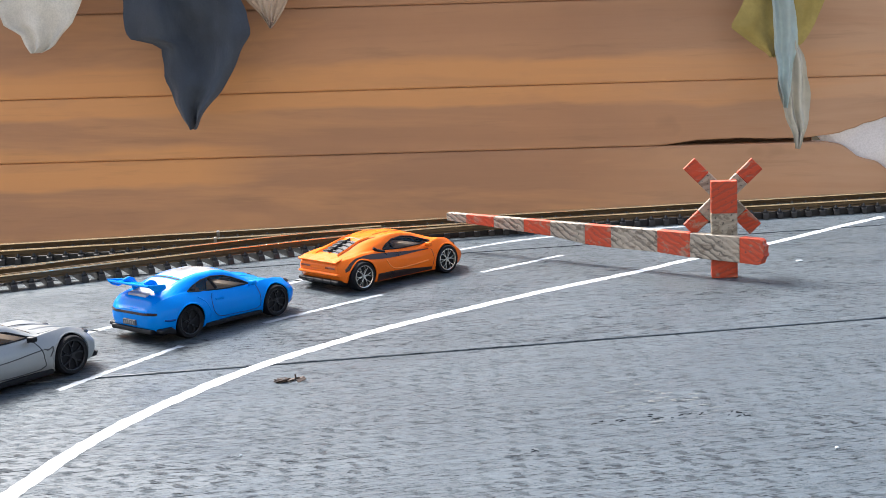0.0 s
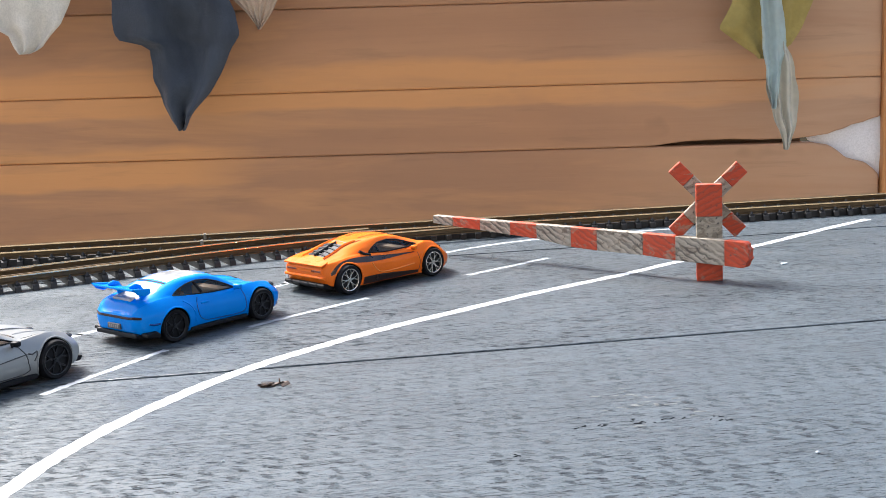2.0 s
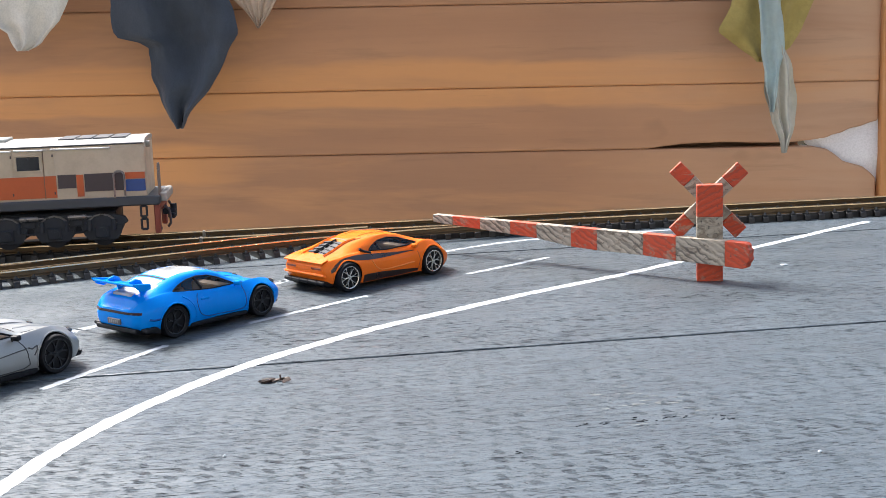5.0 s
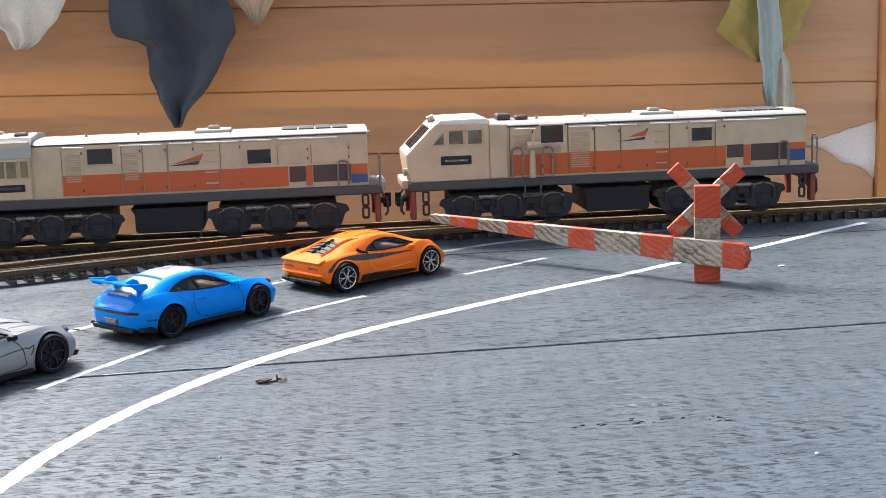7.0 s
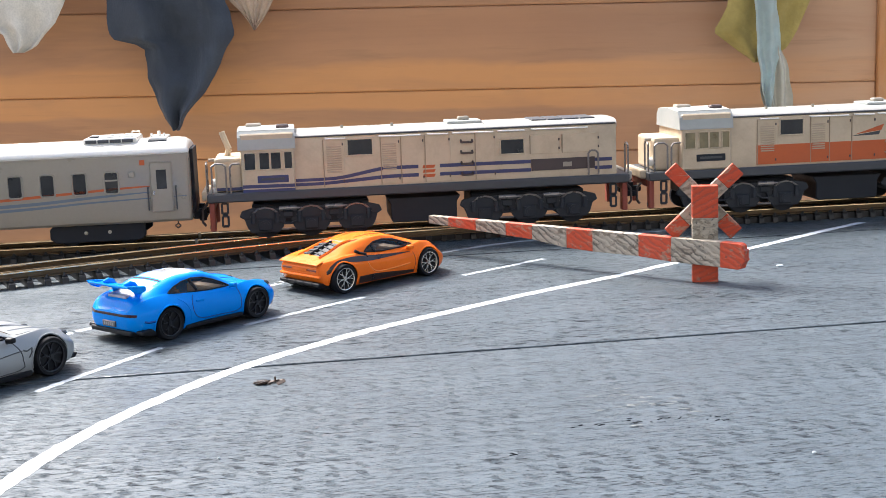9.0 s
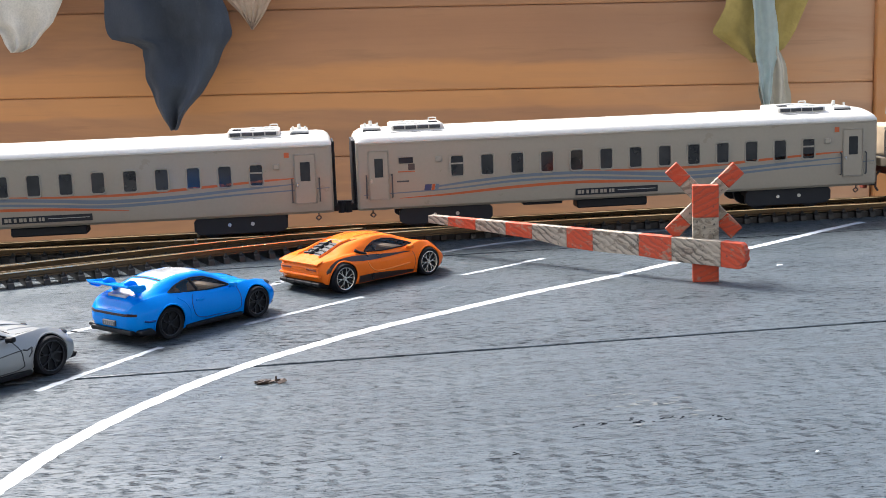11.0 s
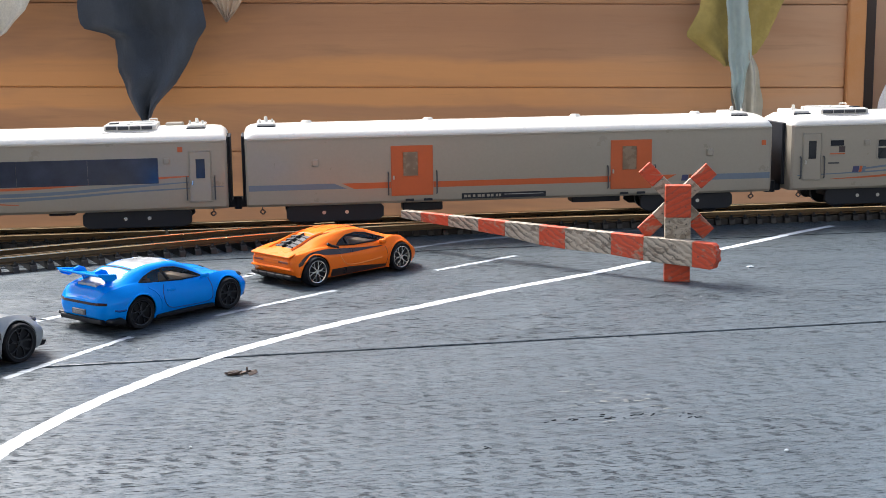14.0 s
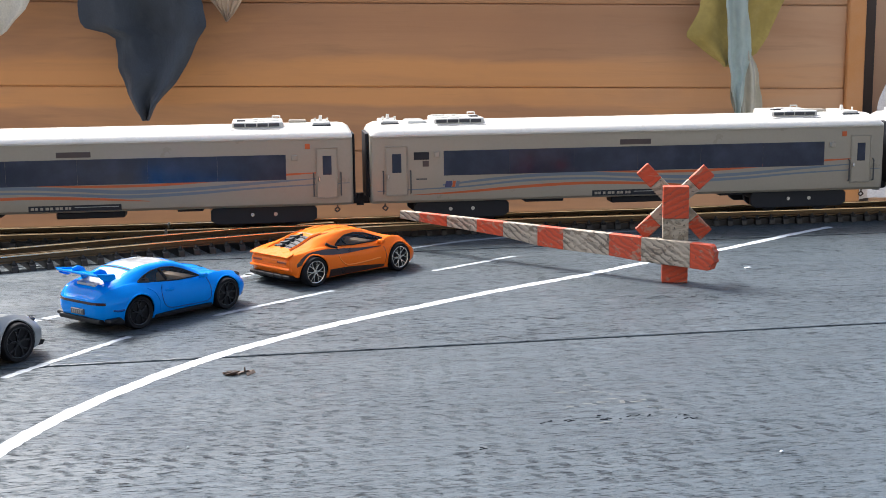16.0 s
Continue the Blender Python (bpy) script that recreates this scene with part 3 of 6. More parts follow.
def coach_ends(t, half):
    for s in (-1, 1):
        bm = None
        for i in range(2):
            bm = box(s * (half + 0.2 + i * 0.8) - 0.4, s * (half + 0.2 + i * 0.8) + 0.4, -9.5, 9.5, 16.0, 41.6, 0.35, 2, bm)
        part("gangway", bm, M_DARK, t, "black rubber gangway bellows")
        c = box(s * (half + 2.2) - 3.0, s * (half + 2.2) + 3.0, -5, 5, 13.0, 16.4, 0.9, 2)
        cyl((s * (half + 3.4), -4, 12.4), (s * (half + 3.4), -4, 17.2), 1.5, 10, bm=c)
        part("coupler", c, M_DARK, t)
        hook = tube([((half - 6) * s, -10, 14.2), ((half - 6) * s, -10, 12.6), ((half - 5) * s, -10, 11.6), ((half - 6.2) * s, -10, 10.6), ((half - 7.2) * s, -10, 11.6), ((half - 6) * s, -10, 12.6)], 0.28)
        part("hook", hook, M_BROWN, t)


def bogie(t, x0, x1, holes=True):
    outline = [(x0, 14), (x0 - 1.2, 12.8), (x0 - 1.2, 9), (x0 + 1, 7.4), (x1 - 1, 7.4), (x1 + 1.2, 9), (x1 + 1.2, 12.8), (x1, 14)]
    side = part("bogie", prism(outline, -13.5, -11.5, 0.3), M_DARK, t)
    bm = prism([(x, z) for x, z in outline], 11.5, 13.5, 0.3)
    box(x0 + 4, x1 - 4, -11.5, 11.5, 9.5, 13.8, 0.5, 1, bm)
    part("bogie_frame", bm, M_DARK, t)
    c = (x0 + x1) / 2
    for x in (c - 11, c + 11):
        for y in (-9.6, 7.6):
            part("wheel", cyl((x, y, 10.2), (x, y + 2, 10.2), 4.7, 20), M_DARK, side)
    if holes:
        bm = None
        for x in (c - 4.5, c + 4.5):
            bm = cyl((x, -13.7, 11), (x, -13.3, 11), 0.75, 10, bm=bm)
        part("bolt_cover", bm, M_STEEL, side)


def roof_unit(t, x0, x1, flip=1):
    """The box of an air conditioner on the roof: grilles and a hatch."""
    unit = part("air_conditioner", box(x0, x1, -10.5, 10.5, 43.6, 47.0, 0.7, 2), M_WHITE, t, "white rooftop air-conditioning unit")
    part("skirt", box(x0 - 0.8, x1 + 0.8, -13.2, 13.2, 42.4, 44.3, 0.4, 1), M_DARK, unit)
    w = (x1 - x0) / 4
    for i in range(2):
        a = x0 + 1.2 + i * (w + 0.6) if flip > 0 else x1 - 1.2 - (i + 1) * (w + 0.3)
        part("grille", box(a, a + w, -8.5, -3.0, 46.7, 47.35, 0.15, 1), M_GREYROOF, unit)
        part("grille", box(a, a + w, 3.0, 8.5, 46.7, 47.35, 0.15, 1), M_GREYROOF, unit)
    part("top_panel", box(x0 + 0.7, x0 + 0.46 * (x1 - x0), -9.6, 9.6, 46.5, 47.12, 0.2, 1), M_WHITE, unit)
    part("top_panel", box(x0 + 0.5 * (x1 - x0), x1 - 0.7, -9.6, 9.6, 46.5, 47.12, 0.2, 1), M_WHITE, unit)
    for i in range(4):
        a = x0 + 1.0 + i * (x1 - x0 - 2.0) / 4
        part("side_louvre", box(a, a + (x1 - x0 - 2.0) / 4 - 0.5, -11.0, -10.3, 45.2, 46.5, 0.1, 1), M_GREY, unit)
    a = x1 - 5.5 if flip > 0 else x0 + 2
    part("hatch", box(a, a + 3.4, -7, -3, 46.7, 47.6, 0.2, 1), M_DARK, unit)
    part("lifting_eye", tube([(x1 - 4, 9, 47), (x1 - 4, 9, 48), (x1 - 1, 9, 48), (x1 - 1, 9, 47)], 0.25), M_WHITE, unit)


def end_vent(t, x):
    v = part("roof_vent", box(x - 3.6, x + 3.6, -9, 9, 44.0, 46.4, 0.6, 2), M_WHITE, t)
    part("vent_grille", box(x - 3.6, x + 3.6, -9.8, -8.8, 43.6, 45.4, 0.15, 1), M_DARK, v)
    bm = cyl((x - 2.4, -5, 46.2), (x - 2.4, -5, 47.8), 0.45, 8)
    cyl((x + 2.4, -5, 46.2), (x + 2.4, -5, 47.8), 0.45, 8, bm=bm)
    cyl((x, 0, 46.2), (x, 0, 48.4), 0.9, 10, 0.6, bm=bm)
    part("vent_pipe", bm, M_WHITE, v)


def door(t, x0, x1, z0=18.6, z1=37.4, panel=M_COACH, label="", frame=True):
    d = part("door", flat(x0, x1, z0, z1, SIDE, 0.3, 0.15), panel, t, label)
    if frame:
        part("door_frame", ring(x0, x1, z0, z1, SIDE, 0.35, 0.55), M_COACH if panel is M_COACH else M_ORANGE, d)
    rail = None
    for x in (x0 - 1.2, x1 + 1.4):
        rail = tube([(x, SIDE, z0 + 0.5), (x, SIDE - 1, z0 + 1), (x, SIDE - 1, z0 + 9), (x, SIDE, z0 + 9.5)], 0.28, bm=rail)
    part("handrail", rail, M_GREY, d)
    part("door_handle", box(x0 + 0.6, x0 + 1.3, SIDE - 0.9, SIDE, z0 + 6.4, z0 + 8.0, 0.15, 1), M_STEEL, d)
    return d


def logo_bars(t, x, z):
    """A small mark in dark blue and orange, drawn as plain slanted shapes."""
    for x0, x1, mat in ((0, 2.6, M_NAVY), (2.9, 4.0, M_ORANGE), (4.3, 5.6, M_BLUE)):
        part("logo_mark", polygon([(x + x0, z), (x + x1, z), (x + x1 + 0.5, z + 2.4), (x + x0 + 0.5, z + 2.4)], SIDE), mat, t)


def number_strip(t, x0, x1, z0, z1):
    """A dark strip with a running number as plain pale bars."""
    s = part("number_strip", flat(x0, x1, z0, z1, SIDE, 0.15, 0), M_DARK, t)
    bm, x, k = None, x0 + 0.9, 0
    for w in (1.2, 1.0, 0, 1.0, 0, 1.3, 1.1, 0, 1.2, 1.1, 0, 0.9, 0.9):
        if w:
            bm = box(x, x + w, SIDE - 0.25, SIDE, z0 + 0.6, z1 - 0.6, 0, 1, bm)
        x += w + 0.35 if w else 0.6
    part("lettering_bar", bm, M_COACH, s)
    bm = box(x + 1, x1 - 1, SIDE - 0.22, SIDE, z0 + 1.25, z0 + 1.5)
    part("lettering_bar", bm, M_GREYROOF, s)


def side_swooshes(t, dz=0.0):
    blue_a = [(-78, 22.3, 0.3), (-60, 24, 0.5), (-40, 25.2, 0.6), (-20, 25.3, 0.6), (0, 24.2, 0.65), (20, 22.9, 0.7), (45, 23.4, 0.6), (70, 25, 0.5), (92, 26.2, 0.15)]
    blue_b = [(-104, 20.4, 0.15), (-70, 21.4, 0.3), (-45, 23.2, 0.45), (-20, 23.4, 0.45), (0, 22.3, 0.5), (20, 21.1, 0.6), (45, 21.7, 0.5), (70, 23.1, 0.35), (105, 24.2, 0.12)]
    or_a = [(-90, 18.6, 0.1), (-70, 19.3, 0.4), (-45, 20.8, 0.55), (-20, 21.5, 0.55), (5, 20.7, 0.5), (28, 19.2, 0.12)]
    or_b = [(-22, 26.5, 0.1), (5, 25.4, 0.4), (30, 25.3, 0.5), (55, 26.6, 0.5), (80, 28, 0.4), (94, 28.5, 0.12)]
    for rows, mat, y in ((blue_a, M_BLUE, -17.06), (blue_b, M_BLUE, -17.06), (or_a, M_ORANGE, -17.10), (or_b, M_ORANGE, -17.10)):
        part("stripe", swoosh([(x, z + dz, w) for x, z, w in rows], y), mat, t)


def small_fittings(t, x_vent):
    for x in x_vent:
        part("vent_box", box(x, x + 2.4, SIDE - 1.2, SIDE + 0.2, 32.2, 34.4, 0.3, 1), M_COACH, t)
    part("red_plate", flat(88.0, 89.9, 36.6, 38.6, SIDE, 0.2, 0), M_ORANGE, t)


def rounded(x0, x1, z0, z1, r):
    """A rectangle with round corners, as (x, z) points."""
    out = []
    for cx, cz, a0 in ((x1 - r, z1 - r, 0), (x0 + r, z1 - r, 90), (x0 + r, z0 + r, 180), (x1 - r, z0 + r, 270)):
        out += [(cx + r * math.cos(radians(a0 + k * 30)), cz + r * math.sin(radians(a0 + k * 30))) for k in range(4)]
    return out


def window_coach(label):
    t = thing("passenger_coach", TRACK, label, "train coach", "coaches of the train")
    coach_shell(t, 106.5, M_COACH, M_WHITE)
    coach_ends(t, 106.5)
    for i in range(13):
        x = -67.0 + 12.0 * i
        edge = rounded(x - 2.7, x + 2.7, 26.1, 34.6, 1.0)
        w = part("window", prism(edge, SIDE - 0.1, SIDE + 0.2), M_GLASS, t)
        part("window_frame", tube([(px, SIDE - 0.1, pz) for px, pz in edge + edge[:1]], 0.38, 6), M_COACH, w)
        if i in (0, 12):
            part("window_bar", box(x - 2.3, x + 2.3, SIDE - 0.4, SIDE, 31.0, 31.6), M_COACH, w)
    for x0, x1 in ((-101.8, -94.3), (91.8, 99.8)):
        d = door(t, x0, x1)
        part("pane", flat(x0 + 2.2, x1 - 2.0, 27.2, 34.6, SIDE, 0.45, 0.05), M_GLASS, d)
    p = part("sign_pane", flat(-90, -84.4, 32.3, 34.5, SIDE, 0.3, 0.1), M_DARK, t)
    part("sign_frame", ring(-90, -84.4, 32.3, 34.5, SIDE, 0.4, 0.2), M_COACH, p)
    part("sign_plate", flat(-86.4, -83.8, 29.6, 32.0, SIDE, 0.25, 0), M_BROWN, t)
    part("sign_bar", flat(-90.4, -83.8, 28.8, 29.2, SIDE, 0.2, 0), M_ORANGE, t)
    part("sign_bar", flat(-91, -86.2, 24.9, 25.5, SIDE, 0.2, 0), M_GREY, t)
    side_swooshes(t)
    logo_bars(t, -80.4, 21.2)
    number_strip(t, -19.7, 14, 16.2, 18.8)
    bogie(t, -89, -54)
    bogie(t, 53, 87)
    part("equipment_box", box(-18, 11, -12, -4, 10.2, 13.9, 0.6, 1), M_DARK, t)
    part("equipment_box", box(-40, -24, -12, -4, 12.6, 14.2, 0.3, 1), M_DARK, t)
    roof_unit(t, -92, -71, 1)
    roof_unit(t, 66.5, 87, -1)
    end_vent(t, -99.5)
    end_vent(t, 94.5)
    small_fittings(t, (-75.6, 83.6))
    return t


def lounge_coach(label):
    t = thing("passenger_coach", TRACK, label, "train coach", "coaches of the train")
    coach_shell(t, 106.5, M_COACH, M_WHITE)
    coach_ends(t, 106.5)
    for i in range(6):
        a = -77.6 + i * 26.35
        part("window", flat(a, a + 26.3, 24.8, 34.6, SIDE, 0.12, 0.03), M_GLASS_BLUE, t, "long tinted window band")
    for x0, x1 in ((-100.5, -92.3), (92.3, 100.3)):
        d = door(t, x0, x1, 17.6, 36.6)
        part("pane", flat(x0 + 2.4, x1 - 2.2, 26.4, 33.8, SIDE, 0.45, 0.05), M_GLASS_BLUE, d)
    part("sign_pane", flat(-89.5, -83.4, 31.3, 34.3, SIDE, 0.25, 0.1), M_DARK, t)
    part("sign_plate", flat(-86, -83.6, 28.6, 30.8, SIDE, 0.25, 0), M_BROWN, t)
    part("sign_bar", flat(-88.6, -84.4, 23.4, 23.9, SIDE, 0.2, 0), M_GREY, t)
    part("name_plate", flat(-6, 6.8, 35.4, 37.5, SIDE, 0.2, 0.05), M_BROWN, t)
    side_swooshes(t, -1.2)
    logo_bars(t, -77.3, 20.2)
    number_strip(t, -17.3, 17.3, 15.0, 17.2)
    bogie(t, -88, -52)
    bogie(t, 52, 91)
    part("equipment_box", box(-8, 18, -12, -4, 11.2, 13.9, 0.5, 1), M_DARK, t)
    part("equipment_box", box(-44, -28, -12, -4, 12.6, 14.2, 0.3, 1), M_DARK, t)
    part("equipment_box", box(38, 48, -12, -4, 12.8, 14.2, 0.3, 1), M_DARK, t)
    roof_unit(t, -80.5, -60, 1)
    roof_unit(t, 60, 80, -1)
    end_vent(t, -98)
    end_vent(t, 95)
    part("roof_hatch", box(-91, -83, -9, 9, 44.2, 45.9, 0.6, 1), M_GREYROOF, t)
    part("roof_hatch", box(82.5, 89.5, 2, 9, 44.6, 46.6, 0.4, 1), M_COACH, t)
    small_fittings(t, (-81.6, 82.6))
    return t


def baggage_coach(label):
    t = thing("baggage_coach", TRACK, label, "train coach", "coaches of the train")
    coach_shell(t, 106.5, M_COACH, M_WHITE)
    coach_ends(t, 106.5)
    for x0, x1 in ((-50, -33.4), (38.6, 55.6)):
        d = door(t, x0, x1, 17.2, 36.9, M_ORANGE, "orange sliding baggage door", False)
        part("pane", flat(x0 + 4.8, x0 + 10.6, 25.0, 34.4, SIDE, 0.4, 0.05), M_BROWN_GLASS, d)
        part("pane_frame", ring(x0 + 4.8, x0 + 10.6, 25.0, 34.4, SIDE, 0.3, 0.5), M_ORANGE, d)
    for pts, mat in (([(-64.5, 20.4), (-50.1, 20.4), (-50.1, 22.7), (-69.5, 22.7)], M_ORANGE), ([(-33.3, 20.2), (38.5, 20.2), (38.5, 22.5), (-33.3, 22.5)], M_ORANGE),
                     ([(55.7, 20.0), (61, 20.0), (66, 22.4), (55.7, 22.4)], M_ORANGE), ([(-105.5, 20.6), (-67.5, 20.6), (-72.5, 22.8), (-105.5, 22.8)], M_BLUE),
                     ([(75.5, 19.8), (105.5, 19.8), (105.5, 22.2), (79, 22.2)], M_BLUE)):
        part("stripe", polygon(pts, SIDE), mat, t)
    logo_bars(t, 68.0, 19.8)
    number_strip(t, -22, 12, 15.2, 17.4)
    for x in (-80.9, 78.6):
        part("vent_box", box(x, x + 2.6, SIDE - 1.2, SIDE + 0.2, 29.8, 32.4, 0.3, 1), M_COACH, t)
    for x in (-44.5, -37.2, 42.6, 49.6):
        part("step_slot", flat(x, x + 3.4, 15.0, 15.9, SIDE, 0.3, 0), M_DARK, t)
    part("red_plate", flat(101.8, 103.6, 33.4, 35.4, SIDE, 0.2, 0), M_ORANGE, t)
    bogie(t, -90, -54)
    bogie(t, 53.5, 90)
    part("equipment_box", box(-45, -29, -12, -4, 10.4, 13.9, 0.5, 1), M_DARK, t)
    part("equipment_box", box(24, 44, -12, -4, 11.6, 14.0, 0.3, 1), M_DARK, t)
    for x in (-82, -33, 28, 79):
        part("roof_dome", cyl((x, 0, 45.0), (x, 0, 46.6), 3.0, 20, 1.6), M_WHITE, t)
    end_vent(t, 95)
    end_vent(t, -98)
    return t


def loco_bogie(t, x0, x1):
    """A three-axle bogie: open side frame with pedestals, springs, axle boxes, brake gear and three wheelsets."""
    frame = part("bogie", prism([(x0 + 1, 13.0), (x0 - 1, 14.2), (x0, 16.4), (x0 + 4, 17.4), (x1 - 4, 17.4), (x1, 16.4), (x1 + 1, 14.2), (x1 - 1, 13.0)], -14.6, -12.8, 0.35), M_UNDER, t)
    part("bogie_core", box(x0 + 4, x1 - 4, -11, 11, 13.0, 18.6, 0.6, 1), M_DARK, t)
    part("side_plate", box(x0 + 3, x1 - 3, -12.9, -12.4, 10.2, 14.0, 0, 1), M_DARK, frame)
    n = (x1 - x0) / 3
    tie = tube([(x0 + 3, -13.6, 8.4), (x1 - 3, -13.6, 8.4)], 0.45)
    for i in range(3):
        x = x0 + n * (i + 0.5)
        part("pedestal", prism([(x - 8.2, 13.4), (x - 7.0, 9.6), (x - 5.4, 7.5), (x + 5.4, 7.5), (x + 7.0, 9.6), (x + 8.2, 13.4)], -14.5, -13.0, 0.3), M_UNDER, frame)
        w = cyl((x, -11.8, 10.7), (x, -9.6, 10.7), 5.2, 24)
        cyl((x, -12.2, 10.7), (x, -11.7, 10.7), 5.7, 24, bm=w)
        cyl((x, 9.6, 10.7), (x, 11.8, 10.7), 5.2, 20, bm=w)
        cyl((x, -10, 10.7), (x, 10, 10.7), 1.2, 8, bm=w)
        part("wheelset", w, M_DARK, frame)
        b = cyl((x, -15.8, 10.6), (x, -14.4, 10.6), 1.9, 16)
        cyl((x, -16.0, 10.6), (x, -15.6, 10.6), 1.1, 10, bm=b)
        box(x - 2.8, x + 2.8, -15.2, -14.4, 8.4, 13.0, 0.4, 1, b)
        part("axle_box", b, M_UNDER, frame)
        part("fender_arc", tube([(x + 5.6 * math.cos(a), -14.9, 13.0 + 4.6 * math.sin(a)) for a in (0.2, 0.6, 1.1, 1.57, 2.04, 2.54, 2.94)], 0.4), M_STEEL_DULL, frame)
        for d in (-4.6, 4.6):
            part("spring", cyl((x + d, -15.0, 11.4), (x + d, -15.0, 15.6), 1.0, 10), M_UNDER, frame)
    part("tie_bar", tie, M_UNDER, frame)
    for i in range(2):
        x = x0 + n * (i + 1)
        c = cyl((x - 3.4, -15.8, 17.0), (x + 3.4, -15.8, 17.0), 1.0, 12)
        cyl((x + 3.4, -15.8, 17.0), (x + 5.4, -15.8, 17.0), 0.4, 8, bm=c)
        part("brake_cylinder", c, M_STEEL_DULL, frame)
        part("bracket", box(x - 2.0, x + 2.0, -15.3, -14.3, 13.4, 15.8, 0.3, 1), M_UNDER, frame)
        part("brake_shoe", box(x - 2.8, x + 2.8, -15.0, -14.2, 8.3, 9.1, 0.2, 1), M_STEEL_DULL, frame)
        part("brake_rod", tube([(x - 4, -15.2, 12.4), (x - 1, -15.2, 11.0), (x + 1, -15.2, 11.0), (x + 4, -15.2, 12.4)], 0.35), M_UNDER, frame)


def hand_loop(x, z0, z1, w, y=-16.8, along=True):
    """A bent-wire grab rail, as points."""
    pts = [(0, z0), (0, z1 - 1), (0.25 * w, z1), (0.75 * w, z1), (w, z1 - 1), (w, z0)]
    return [(x + a, y, z) if along else (x, y + a, z) for a, z in pts]


def loco_frame(t):
    part("frame", box(-83.8, 83.8, -17, 17, 20.4, 24.0, 0.5, 1), M_GREY, t, "grey running frame")
    tank = prism([(-14, 18.5), (-12.4, 16), (-12.4, 9.6), (-11.4, 8.6), (13, 8.6), (14, 9.6), (14, 16), (15.6, 18.5)], -13.5, 13.5, 0.5)
    part("fuel_tank", tank, M_DARK, t)
    loco_bogie(t, -71, -17)
    loco_bogie(t, 16, 70)
    for s in (-1, 1):
        beam = box(82.2 * s - 1.1, 82.2 * s + 1.1, -15, -11, 9.0, 21, 0.4, 1)
        box(82.2 * s - 1.1, 82.2 * s + 1.1, 11, 15, 9.0, 21, 0.4, 1, bm=beam)
        box(82.2 * s - 1.1, 82.2 * s + 1.1, -11.2, 11.2, 17.5, 21, 0.4, 1, bm=beam)
        p = part("pilot", beam, M_REDDISH, t, "red buffer beam")
        for z in (11, 16):
            a, c = sorted((78.4 * s, 76.2 * s))
            part("step", tube([(a, -15.2, z), (c, -15.2, z), (c, -15.2, z + 4), (a, -15.2, z + 4), (a, -15.2, z)], 0.5), M_UNDER, p)
        c = box(85.6 * s - 2.6, 85.6 * s + 2.6, -2.0, 2.0, 14.6, 17.0, 0.6, 2)
        cyl((87.2 * s, 0, 13.6), (87.2 * s, 0, 18.6), 1.3, 10, bm=c)
        box(86.6 * s - 1.5, 86.6 * s + 1.5, -3.2, 0.4, 13.0, 15.2, 0.5, 1, bm=c)
        part("coupler", c, M_DARK, p)
        part("end_step", box(84.8 * s - 1.4, 84.8 * s + 1.4, -12, 12, 21.0, 24.6, 0.7, 2), M_CREAM if s < 0 else M_LOCOROOF, p)
        part("safety_chain", tube([(82.6 * s, -12, 13), (83.4 * s, -12.6, 10.6), (82.8 * s, -12.6, 9.2), (82.0 * s, -12.6, 10.4), (82.6 * s, -12, 12)], 0.35), M_BROWN, p)
        part("brake_hose", tube([(84.6 * s, -8, 19), (86.4 * s, -8, 17), (86.6 * s, -8, 12), (85.4 * s, -8, 10.5)], 0.5), M_BROWN, p)
        part("brake_hose", tube([(84.6 * s, 7, 19), (86.6 * s, 7, 16), (86.6 * s, 7, 12)], 0.5), M_BROWN, p)


HOOD = ((-14.8, 24.0), (-14.8, 43.0), (-14.5, 44.3), (-13.2, 45.3), (-10.5, 45.9), (0, 46.2), (10.5, 45.9), (13.2, 45.3), (14.5, 44.3), (14.8, 43.0), (14.8, 24.0))


